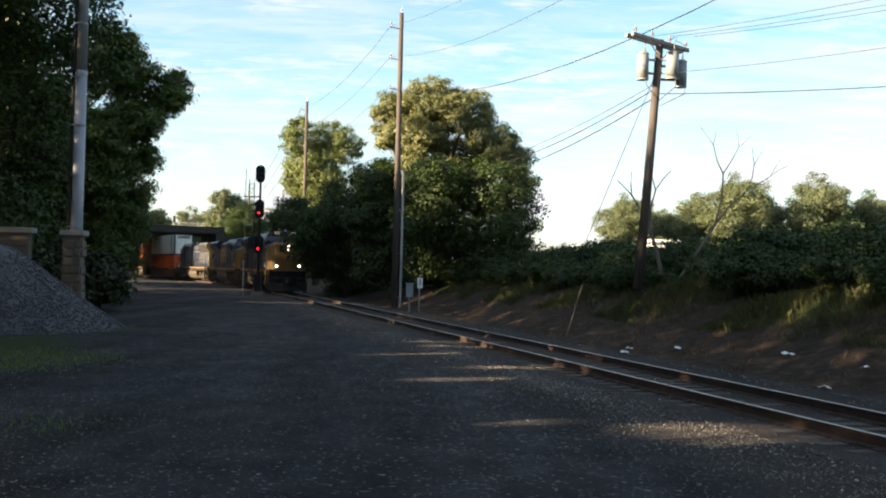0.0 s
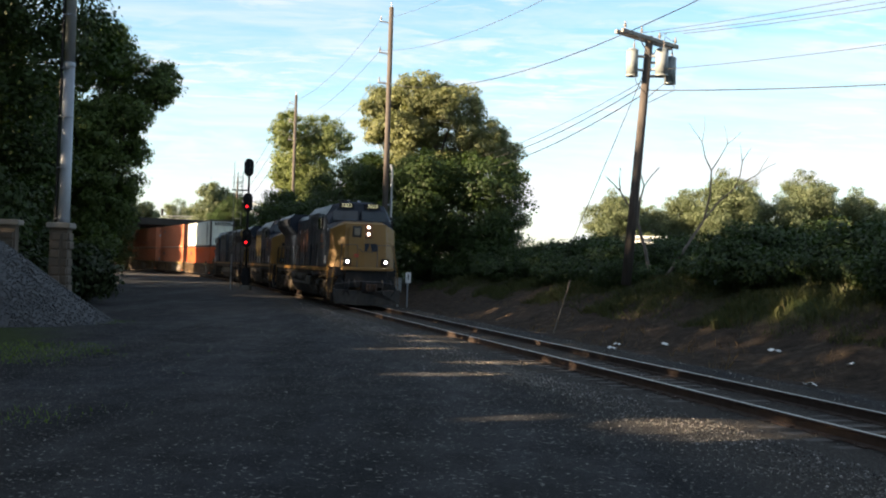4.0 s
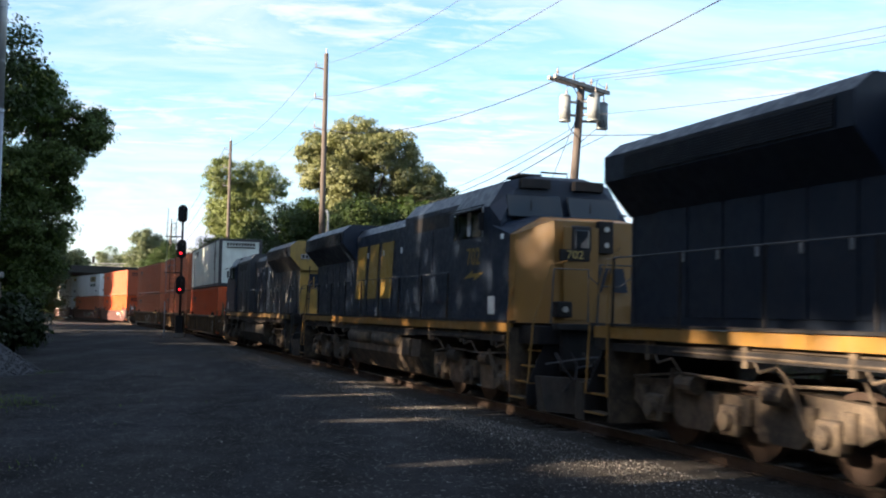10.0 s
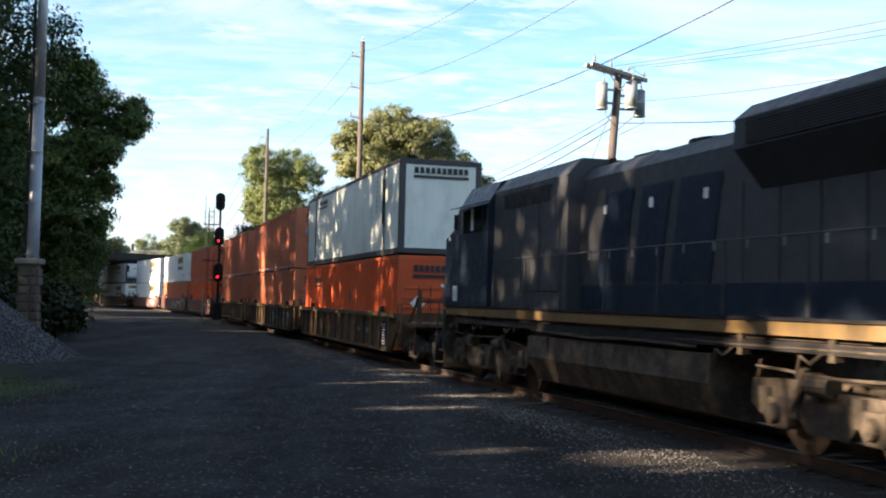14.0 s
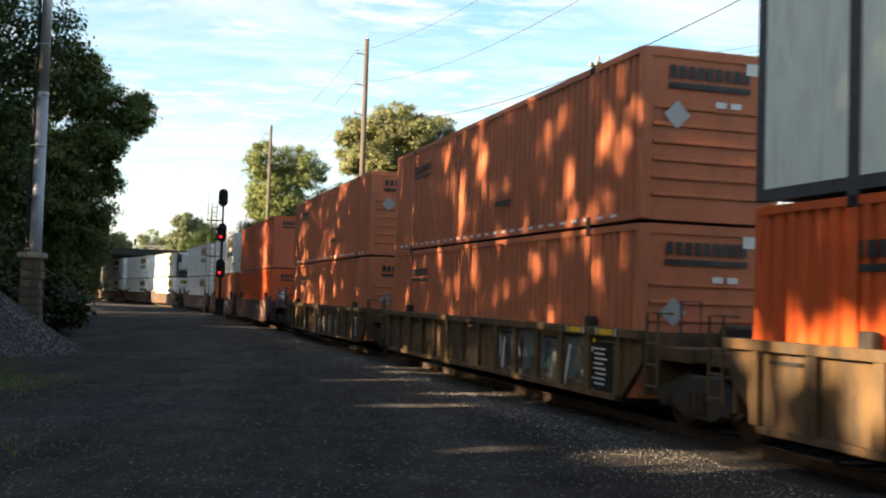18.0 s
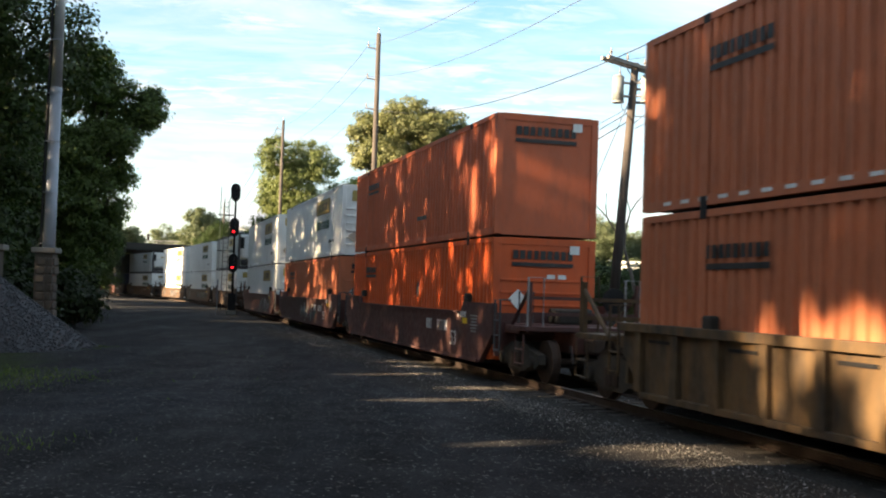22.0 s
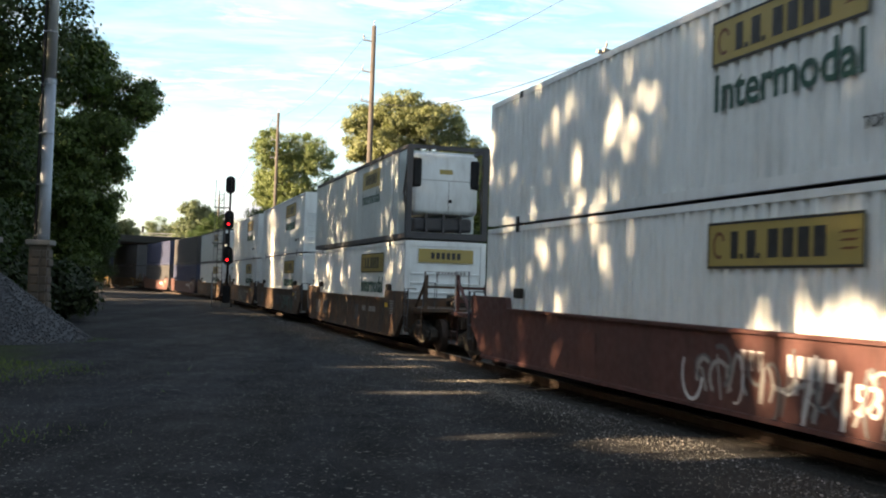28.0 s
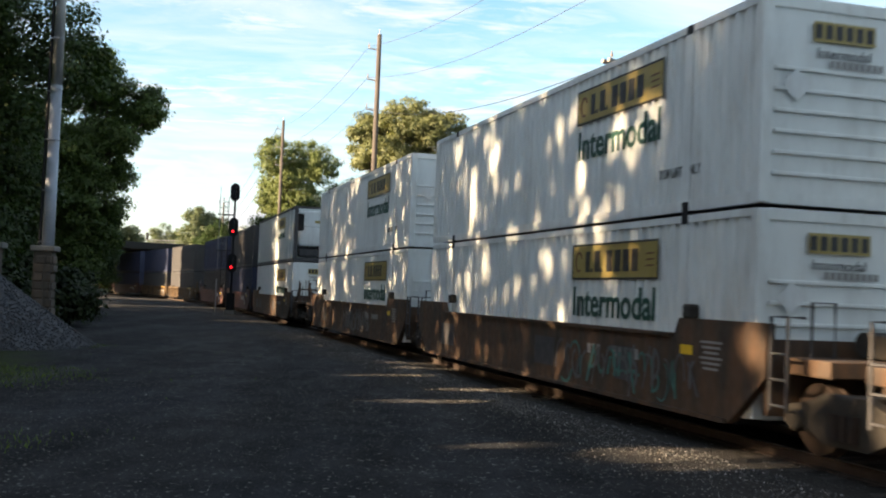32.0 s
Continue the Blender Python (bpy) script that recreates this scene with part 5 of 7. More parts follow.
def on_back(x, y, z):
    return Matrix(((1, 0, 0, x), (0, 0, -1, y), (0, 1, 0, z), (0, 0, 0, 1)))


def plaque(m, shapes, thick=0.004):
    """Flat raised shapes (lists of 2D corners) on a face."""
    bm = bmesh.new()
    for sh in shapes:
        a = [bm.verts.new(m @ Vector((u, v, 0.0))) for u, v in sh]
        b = [bm.verts.new(m @ Vector((u, v, thick))) for u, v in sh]
        bm.faces.new(b)
        for i in range(len(sh)):
            j = (i + 1) % len(sh)
            bm.faces.new((a[i], a[j], b[j], b[i]))
    bmesh.ops.remove_doubles(bm, verts=bm.verts, dist=0.0004)
    return bm


def rect(cx, cy, w, h, slant=0.0):
    return [(cx - w / 2 - slant, cy - h / 2), (cx + w / 2 - slant, cy - h / 2), (cx + w / 2 + slant, cy + h / 2), (cx - w / 2 + slant, cy + h / 2)]


def ring(cx, cy, rx, ry, wide, a0, a1, n=18):
    """An open band along an ellipse, as quads."""
    out = []
    for i in range(n):
        p, q = radians(a0 + (a1 - a0) * i / n), radians(a0 + (a1 - a0) * (i + 1) / n)
        out.append([(cx + rx * math.cos(p), cy + ry * math.sin(p)), (cx + rx * math.cos(q), cy + ry * math.sin(q)),
                    (cx + (rx - wide) * math.cos(q), cy + (ry - wide) * math.sin(q)), (cx + (rx - wide) * math.cos(p), cy + (ry - wide) * math.sin(p))])
    return out


def name_bars(w, h, count, seed):
    """A brand name as a row of plain dark blocks over a line."""
    r = random.Random(seed)
    step = w / count
    out = [rect(-w / 2 + step * (i + 0.5), h * 0.22, step * r.uniform(0.66, 0.8), h * 0.5) for i in range(count)]
    return out + [rect(0, -h * 0.32, w, h * 0.22)]


# ---- containers ----
CL, CW, CH = 16.15, 2.59, 2.87


def corrugated(x, y0, y1, z0, z1, depth=0.055, period=0.285):
    """One ribbed side sheet facing away from the middle."""
    sg = 1 if x > 0 else -1
    ys, xs = [], []
    n = max(1, round((y1 - y0) / period))
    p = (y1 - y0) / n
    for i in range(n):
        for f, d in ((0.0, 0), (0.40, 0), (0.52, depth), (0.88, depth)):
            ys.append(y0 + (i + f) * p)
            xs.append(x - sg * d)
    ys.append(y1)
    xs.append(x)
    v = [(a, b, z0) for a, b in zip(xs, ys)] + [(a, b, z1) for a, b in zip(xs, ys)]
    k = len(ys)
    f = [(i, i + 1, i + 1 + k, i + k) if sg > 0 else (i + 1, i, i + k, i + 1 + k) for i in range(k - 1)]
    return v, f


def container(m, label, paint_mat, logo="", ribs=True, frame_mat=None, ribbed_front=True, seed=0, dashes=False, slogan=True):
    """A 53-foot box with posts, rails, castings, a ribbed front and its markings. Foot at z = 0, front towards +y."""
    c = thing("shipping_container", Matrix(), label, "container", "containers on the train")
    fm = frame_mat or paint_mat
    hx, hy = CW / 2, CL / 2
    part("floor", box(0, 0, 0.09, CW - 0.1, CL - 0.1, 0.12), M_BLACK, c)
    part("roof", box(0, 0, CH - 0.045, CW - 0.04, CL - 0.04, 0.05), paint_mat, c)
    for sx in (1, -1):
        if ribs:
            v, f = corrugated(sx * (hx - 0.012), -hy + 0.16, hy - 0.16, 0.16, CH - 0.10)
            mesh_object("side_panel", v, f, paint_mat, c)
        else:
            for j in range(13):
                w = (CL - 0.34) / 13
                part("side_panel", box(sx * (hx - 0.045), -hy + 0.17 + w * (j + 0.5), CH / 2 + 0.02, 0.06, w - 0.012, CH - 0.26), paint_mat, c)
        part("bottom_rail", box(sx * (hx - 0.05), 0, 0.08, 0.10, CL - 0.3, 0.16), fm, c)
        part("top_rail", box(sx * (hx - 0.045), 0, CH - 0.06, 0.09, CL - 0.3, 0.11), fm, c)
        for sy in (1, -1):
            part("corner_post", box(sx * (hx - 0.09), sy * (hy - 0.085), CH / 2, 0.18, 0.17, CH - 0.02, 0.012), fm, c)
            part("lift_post", box(sx * (hx - 0.03), sy * 6.09, CH / 2, 0.064, 0.20, CH - 0.2), fm, c)
            for z, tall in ((0.04, 0.205), (CH - 0.07, 0.145)):
                part("casting", box(sx * (hx - 0.075), sy * 6.09, z, 0.165, 0.2, tall, 0.01), M_BLACK if ribs else fm, c)
    part("door", box(0, -hy + 0.06, CH / 2, CW - 0.34, 0.09, CH - 0.2), paint_mat, c)
    for dx in (-0.75, -0.3, 0.3, 0.75):
        part("lock_rod", tube((dx, -hy + 0.0, 0.2), (dx, -hy + 0.0, CH - 0.2), 0.02), M_GALV, c)
    part("front_panel", box(0, hy - 0.06, CH / 2, CW - 0.34, 0.06, CH - 0.14), paint_mat, c)
    for z in (0.08, CH - 0.08):
        part("front_sill", box(0, hy - 0.07, z, CW - 0.34, 0.13, 0.16), fm, c)
    if ribbed_front:
        for k in range(6):
            part("front_rib", box(0, hy - 0.02, 0.42 + k * 0.29, CW - 0.42, 0.05, 0.055, 0.01), paint_mat, c)
    y_near, gold = hx - 0.006, M_PLATE
    if logo == "bars":  # dark name blocks
        for sx in (1, -1):
            part("name_block", plaque(on_side(sx * y_near, -5.2 if sx > 0 else 5.2, 2.15), name_bars(1.7, 0.40, 9, seed)), M_INK, c)
        part("name_block", plaque(on_front(0.05, hy + 0.006, 2.38), name_bars(1.55, 0.42, 9, seed + 1)), M_INK, c)
        if ribbed_front:
            part("placard", plaque(on_front(0.66, hy + 0.008, 1.42 if seed % 2 else 1.75), [[(0, -0.24), (0.24, 0), (0, 0.24), (-0.24, 0)]]), M_WHITE if seed == 1 else M_GALV, c, "square pale placard set on its corner")
        part("tag_plate", plaque(on_front(-0.75, hy + 0.008, 2.62), [rect(0, 0, 0.24, 0.2)]), M_WHITE, c)
        if ribbed_front:
            part("vent", plaque(on_front(-0.3, hy + 0.008, 1.97), [rect(-0.14, 0, 0.2, 0.1), rect(0.14, 0, 0.2, 0.1)]), M_WHITE, c)
        if seed == 1:
            part("patch", plaque(on_side(y_near, 1.3, 1.6), [[(0.15 * math.cos(a), 0.24 * math.sin(a)) for a in [k * math.pi / 6 for k in range(12)]]]), M_DKGREY, c, "dark scorched patch")
        part("side_code", plaque(on_side(y_near, 1.5, 0.75), [rect(0, 0, 1.05, 0.12)]), M_INK, c)
    if logo == "gold":  # gold plate with dark blocks, and a word below it
        for sx in (1, -1):
            yy = 3.55 if sx > 0 else -3.55
            pl = part("logo_plate", plaque(on_side(sx * y_near, yy, 2.22), [rect(0, 0, 3.45, 0.66)]), gold, c, "gold plate with a dark border")
            part("plate_border", plaque(on_side(sx * (y_near + 0.005), yy, 2.22), [rect(0, 0.31, 3.45, 0.035), rect(0, -0.31, 3.45, 0.035), rect(-1.71, 0, 0.035, 0.62), rect(1.71, 0, 0.035, 0.62)]), M_INK, pl)
            part("name_block", plaque(on_side(sx * (y_near + 0.005), yy, 2.22), [rect(-1.02, 0.0, 0.18, 0.38), rect(-0.84, -0.16, 0.08, 0.07), rect(-0.61, 0, 0.22, 0.38), rect(-0.43, -0.16, 0.08, 0.07)] + [rect(-0.10 + 0.33 * k, 0, 0.24, 0.38) for k in range(4)]), M_INK, pl)
            part("scroll", plaque(on_side(sx * (y_near + 0.005), yy, 2.22), ring(-1.42, 0, 0.16, 0.2, 0.05, 20, 300, 10) + [rect(1.44, 0.1 - 0.1 * k, 0.28, 0.03, 0.05) for k in range(3)]), M_SEAL, pl)
            if slogan:
                lettering("slogan", "Intermodal", 0.76, on_side(sx * y_near, yy, 1.46), M_GREEN, c, 0.005, 1.0, 0.012)
            lettering("stencil", "TOP LIFT ONLY", 0.22, on_side(sx * y_near, yy + 2.3 * sx, 0.62), M_INK, c, 0.004, 0.85)
        pl = part("logo_plate", plaque(on_front(0.0, hy + 0.008, 2.42), [rect(0, 0, 1.75 if seed % 2 else 1.0, 0.42 if seed % 2 else 0.28)]), gold, c, "gold plate")
        part("name_block", plaque(on_front(0.0, hy + 0.014, 2.42), [rect(-0.42 + 0.165 * k, 0, 0.11, 0.2) for k in range(6)]), M_INK, pl)
        if seed % 2 == 0:
            lettering("slogan", "Intermodal", 0.2, on_front(0, hy + 0.01, 2.12), M_INK, c)
        part("code_block", plaque(on_front(-0.1, hy + 0.01, 1.98 - 0.08 * (seed % 2)), [rect(-0.3 + 0.1 * k, 0, 0.07, 0.1) for k in range(9)]), M_DIM, c)
        part("placard", plaque(on_front(0.75, hy + 0.01, 0.75 + 0.9 * (1 - seed % 2)), [[(0, -0.24), (0.24, 0), (0, 0.24), (-0.24, 0)]]), M_DIM if seed % 2 else M_WHITE, c)
    if logo == "stripe":
        part("name_block", plaque(on_side(hx + 0.002, -4.4, 2.42), name_bars(1.7, 0.36, 9, seed)), M_INK, c)
        part("name_block", plaque(on_front(0.0, hy + 0.006, 2.45), name_bars(1.75, 0.36, 10, seed)), M_INK, c)
        part("side_code", plaque(on_side(hx + 0.002, 5.1, 2.1), [rect(0, 0.16 * k, 0.1, 0.1) for k in range(-4, 5)]), M_DIM, c)
        part("stain", plaque(on_side(hx + 0.035, 6.09, 1.75), [[(-0.12, -0.7), (0.1, -0.85), (0.13, 0.3), (0.02, 0.75), (-0.09, 0.6)]]), M_RUST, c, "dark rust stain on the lifting post")
        part("placard", plaque(on_side(hx + 0.002, 6.9, 1.95), ring(0, 0, 0.26, 0.26, 0.05, 0, 360, 4)), M_DIM, c)
    if dashes:
        for k in range(27):
            part("reflector", plaque(on_side(hx + 0.002, -7.2 + k * 0.55, 0.10), [rect(0, 0, 0.24, 0.055)]), M_WHITE, c)
    return c


def reefer(label, seed):
    """A refrigerated box: dark frame, and a cooling unit in an open bay at its front."""
    c = thing("refrigerated_container", Matrix(), label, "container", "containers on the train")
    hx, hy, bay = CW / 2, CL / 2, 1.25
    ln = CL - bay
    part("body", box(0, -bay / 2, CH / 2, CW - 0.06, ln - 0.02, CH - 0.06, 0.02), M_REEFER, c)
    part("floor_rail", box(0, 0, 0.08, CW, CL - 0.2, 0.16), M_DKGREY, c)
    for sx in (1, -1):
        part("top_rail", box(sx * (hx - 0.04), 0, CH - 0.06, 0.09, CL - 0.1, 0.12), M_DKGREY, c)
        for yy in (hy - 0.09, -hy + 0.09):
            part("corner_post", box(sx * (hx - 0.08), yy, CH / 2, 0.17, 0.17, CH), M_DKGREY if yy > 0 else M_REEFER, c)
        for sy in (1, -1):
            part("casting", box(sx * (hx - 0.1), sy * 6.09, 0.02, 0.165, 0.2, 0.165, 0.01), M_BLACK, c)
        part("lift_post", box(sx * (hx - 0.005), 6.09, CH / 2, 0.03, 0.16, CH - 0.2), M_PALE, c)
        part("brace", rod([(sx * (hx - 0.06), hy - 0.1, CH - 0.15), (sx * (hx - 0.06), hy - 0.62, CH / 2), (sx * (hx - 0.06), hy - 0.1, 0.2)], 0.04, 6), M_DKGREY, c)
        for k in range(14):
            part("seam", box(sx * (hx - 0.026), -hy + 0.6 + k * 1.02, CH / 2, 0.012, 0.012, CH - 0.3), M_REEFER, c)
        yy = 2.9 * sx
        pl = part("logo_plate", plaque(on_side(sx * (hx - 0.024), yy, 2.22), [rect(0, 0, 2.75, 0.62)]), M_PLATE, c, "gold plate with a dark border")
        part("name_block", plaque(on_side(sx * (hx - 0.018), yy, 2.22), [rect(-0.80 + 0.26 * k, 0, 0.17, 0.34) for k in range(7)]), M_INK, pl)
        lettering("slogan", "Intermodal", 0.62, on_side(sx * (hx - 0.024), yy, 1.55), M_GREEN, c, 0.005)
    part("head_rail", box(0, hy - 0.06, CH - 0.06, CW, 0.12, 0.12), M_DKGREY, c)
    part("sill_rail", box(0, hy - 0.06, 0.1, CW, 0.12, 0.2), M_DKGREY, c)
    yb = hy - bay
    unit = part("cooling_unit", add_box(bmesh.new(), 0, yb + 0.5, 1.72, 2.15, 0.95, 1.9, 0.16), M_WHITE, c, "white rounded cooling unit", True)
    for sx in (1, -1):
        part("grille", add_box(bmesh.new(), sx * 0.93, yb + 0.62, 2.05, 0.34, 0.78, 0.95, 0.1), M_BLACK, unit, "black side grille")
    part("label_plate", plaque(on_front(0, yb + 0.98, 2.1), [rect(0, 0, 0.42, 0.14)]), M_PLATE, unit)
    part("seam", plaque(on_front(0, yb + 0.978, 1.55), [rect(0, 0.28, 1.9, 0.02), rect(0.1, -0.25, 0.02, 1.0)]), M_DIM, unit)
    part("latch", tube((-0.15, yb + 0.97, 1.2), (-0.15, yb + 1.01, 1.2), 0.06), M_BLACK, unit)
    part("fuel_tank", box(0, yb + 0.5, 0.48, 1.9, 0.6, 0.42, 0.08), M_DKGREY, c)
    for dx in (-0.55, 0.0, 0.55):
        part("stay", box(dx, yb + 0.85, 0.5, 0.07, 0.06, 0.6), M_DKGREY, c)
    return c


# ---- well cars ----
def squiggle(seed, w, h, n):
    """Loops of spray paint, no letters: bands of linked arcs."""
    r = random.Random(seed)
    out = []
    for i in range(n * 2):
        cx = -w / 2 + w * (i + 0.5) / (n * 2) + r.uniform(-0.1, 0.1)
        rx, ry = w / n * r.uniform(0.16, 0.42), h * r.uniform(0.18, 0.46)
        a0 = r.choice((20, 110, 200, 290)) + r.uniform(-40, 40)
        out.append(ring(cx, r.uniform(-0.14, 0.14), rx, ry, r.uniform(0.03, 0.085), a0, a0 + r.uniform(90, 230), 10))
        if r.random() < 0.55:
            out.append([rect(cx, r.uniform(-0.1, 0.1), r.uniform(0.03, 0.10), h * r.uniform(0.4, 0.95), r.uniform(-0.16, 0.16))])
    return out


def well_car(label, kind, seed, end_front, end_back, spray=0):
    """A double-stack well: deep side sills, low floor, end platforms, ladders. The middle of its well is the origin; rail top at z = 0."""
    w = thing("well_car", Matrix(), label, "rail car", "well cars of the train")
    r = random.Random(seed)
    mat = {"tan": M_WELLTAN, "brown": M_WELLBROWN, "rust": M_WELLRUST}[kind]
    hi, lo = (1.45, 1.45) if kind == "tan" else (1.66, 1.38)
    for sx in (1, -1):
        if kind == "tan":
            out = [(-8.45, hi), (8.45, hi), (8.45, 0.95), (7.7, 0.30), (-7.7, 0.30), (-8.45, 0.95)]
            sill = part("side_sill", prism(out, sx * 1.33, sx * 1.40), mat, w)
            part("top_chord", box(sx * 1.42, 0, 1.40, 0.17, 17.0, 0.14, 0.01), mat, sill)
            part("bottom_chord", box(sx * 1.40, 0, 0.33, 0.15, 15.4, 0.10, 0.01), mat, sill)
            for k in range(14):
                yy = -7.75 + k * 15.5 / 13
                part("stake", prism([(yy - 0.11, 0.38), (yy + 0.11, 0.38), (yy + 0.09, 1.33), (yy - 0.09, 1.33)], sx * 1.40, sx * 1.49), mat, sill)
            if sx > 0:
                for k in range(13):
                    yy = -7.15 + k * 15.5 / 13
                    if k % 2 == 0:
                        part("slot", box(1.41, yy, 1.20, 0.03, 0.7, 0.05), M_BLACK, sill)
        else:
            out = [(-8.6, hi), (-6.3, hi), (-6.15, lo), (6.15, lo), (6.3, hi), (8.6, hi), (8.6, 0.95), (7.75, 0.28), (-7.75, 0.28), (-8.6, 0.95)]
            sill = part("side_sill", prism(out, sx * 1.33, sx * 1.46), mat, w)
            part("top_flange", box(sx * 1.42, 0, lo + 0.02, 0.20, 12.2, 0.05), mat, sill)
            part("bottom_flange", box(sx * 1.41, 0, 0.29, 0.22, 15.4, 0.06), mat, sill)
        face = sx * (1.405 if kind == "tan" else 1.463)
        sg = sx
        for du, wide in ((-0.55, 0.72), (0.70, 1.1)):
            part("code_block", plaque(on_side(face, sg * 3.9 + du, 1.02 if kind != "tan" else 0.85), [rect(-wide / 2 + 0.2 * (k + 0.5), 0, 0.13, 0.17 if kind != "brown" else 0.27) for k in range(int(wide / 0.19))]), M_DIM if kind != "brown" else M_CHALK, sill, "stencilled car mark as plain bars")
        part("data_block", plaque(on_side(face, sg * 7.25, 1.12 if kind != "tan" else 1.0), [rect(0, 0.22 - 0.075 * k, 0.6 - 0.1 * (k % 3), 0.035) for k in range(6)]), M_DIM, sill)
        part("reflector", plaque(on_side(face, sg * 6.55, 1.20), [rect(0, 0, 0.36, 0.14)]), M_TAG, sill, "yellow reflector")
        for yy in (-6.09, 6.09):
            part("box_guide", box(sx * 1.40, yy + 0.45, (hi if kind != "tan" else 1.45) + 0.10, 0.16, 0.26, 0.22, 0.04), M_TRUCK, sill, "dark container guide")
        if kind == "tan":
            part("data_panel", plaque(on_side(face + sx * 0.02, sg * 7.0, 0.80), [rect(0, 0, 1.0, 0.80)]), M_BLACK, sill, "black panel with white data lines")
            part("panel_line", plaque(on_side(face + sx * 0.026, sg * 7.0, 0.80), [rect(-0.05 + 0.04 * (k % 3), 0.30 - 0.085 * k, 0.5 - 0.12 * (k % 2), 0.03) for k in range(8)] + [rect(-0.36, 0.28, 0.14, 0.1)]), M_CHALK, sill)
            for yy in (7.35, 6.1):
                part("reflector", plaque(on_side(sx * 1.508, sg * yy, 1.40), [rect(0, 0, 0.55, 0.10)]), M_TAG, sill, "yellow reflector")
                part("tick_mark", plaque(on_side(sx * 1.508, sg * yy, 1.40), [rect(-0.36, 0, 0.05, 0.12), rect(0.36, 0, 0.05, 0.12)]), M_CHALK, sill)
            lettering("stencil", "53", 0.55, on_side(face, sg * 5.35, 0.85), M_INK, sill, bold=0.01)
        if kind == "brown":
            lettering("stencil", "53", 0.52, on_side(face, sg * 5.6, 0.72), M_CHALK, sill)
            for yy in (6.0, 6.35):
                part("small_mark", plaque(on_side(face, sg * yy, 1.35), [rect(0, 0, 0.14, 0.15), rect(0.2, 0, 0.1, 0.15)]), M_CHALK, sill)
        if kind == "tan" and spray == 2 and sx > 0:
            part("graffiti_fill", plaque(on_side(face + 0.0, 4.4, 0.85), [[(-2.6, 0.42), (-2.3, -0.40), (-1.1, -0.44), (-0.9, -0.30), (0.6, -0.45), (1.3, -0.36), (2.5, -0.46), (2.6, 0.10), (2.2, 0.44), (0.4, 0.36), (-0.6, 0.45)]], 0.003), M_SPRAY, sill, "silver spray-painted field")
            for q, (cx, wd, sl) in enumerate([(-2.0, 0.34, -0.16), (-1.2, 0.26, 0.02), (-0.55, 0.22, 0.0), (0.25, 0.34, 0.06), (1.05, 0.24, -0.05), (1.8, 0.30, 0.10)]):
                part("graffiti_shadow", plaque(on_side(face + 0.002, 4.4 + cx, 0.82), [rect(0, 0, wd, 0.62, sl)], 0.003), M_INK, sill, "black spray-painted block")
        if spray and sx > 0:
            for q, stroke in enumerate(squiggle(seed, 4.2 if spray == 1 else 5.4, 0.95, 7)):
                part("graffiti_stroke", plaque(on_side(face + 0.001 + 0.0006 * q, 1.2 if spray == 1 else 4.3, 0.78), stroke), M_SPRAY if q % 3 or kind == "rust" else M_CHALK, sill, "pale spray-painted stroke")
            for q, stroke in enumerate(squiggle(seed + 9, 4.6, 0.7, 6)):
                part("graffiti_stroke", plaque(on_side(face + 0.0006 * q, 1.4 if spray == 1 else 4.2, 0.76), stroke, 0.003), M_AQUA if seed % 3 == 0 else M_DIM, sill, "faded looping spray paint")
        for k in range(3):
            yy = r.uniform(-6.5, 5)
            part("patch_panel", plaque(on_side(face, yy * sg, 0.85), [rect(0, 0, r.uniform(0.5, 1.3), 0.55)]), M_DKGREY if kind == "rust" else mat, sill)
    part("floor", box(0, 0, 0.30, 2.7, 15.6, 0.08), M_BLACK, w)
    for sy, full in ((1, end_front), (-1, end_back)):
        part("bulkhead", box(0, sy * 8.42, 0.95, 2.66, 0.10, 1.0), mat, w)
        part("end_platform", box(0, sy * 8.95, 1.12, 2.2, 1.0, 0.22, 0.02), mat, w)
        if full:
            plat = part("end_deck", box(0, sy * 9.9, 1.16, 2.75, 1.25, 0.10, 0.01), mat, w)
            part("draft_sill", box(0, sy * 10.0, 0.86, 0.55, 1.5, 0.42, 0.02), mat, w)
            part("coupler", box(0, sy * 11.0, 0.85, 0.28, 0.55, 0.32, 0.05), M_RUST, w)
            for sx in (1, -1):
                part("end_post", box(sx * 1.25, sy * 10.42, 1.65, 0.09, 0.09, 1.0), mat, plat)
                part("grab_rail", rod([(sx * 1.30, sy * 10.46, 1.1), (sx * 1.30, sy * 10.46, 2.25), (sx * 0.95, sy * 10.46, 2.25), (sx * 0.95, sy * 10.46, 1.2)], 0.024, 6), M_GALV if kind == "brown" else mat, plat)
                part("sill_step", rod([(sx * 1.38, sy * 9.95, 1.05), (sx * 1.38, sy * 9.95, 0.42), (sx * 1.38, sy * 10.45, 0.42), (sx * 1.38, sy * 10.45, 1.05)], 0.022, 6), mat, plat)
                part("sill_step", rod([(sx * 1.38, sy * 9.95, 0.72), (sx * 1.38, sy * 10.45, 0.72)], 0.02, 6), mat, plat)
            for sx in (1, -1):
                part("post_brace", rod([(sx * 1.25, sy * 10.40, 2.0), (sx * 1.25, sy * 9.35, 1.20)], 0.045, 6), mat, plat)
            for zz in (1.48, 1.82):
                part("end_bar", box(0, sy * 10.42, zz, 2.5, 0.06, 0.07), mat, plat)
            part("brake_wheel", tube((-0.8, sy * 10.2, 1.8), (-0.8, sy * 10.24, 1.8), 0.28, None, 18), M_BLACK, plat)
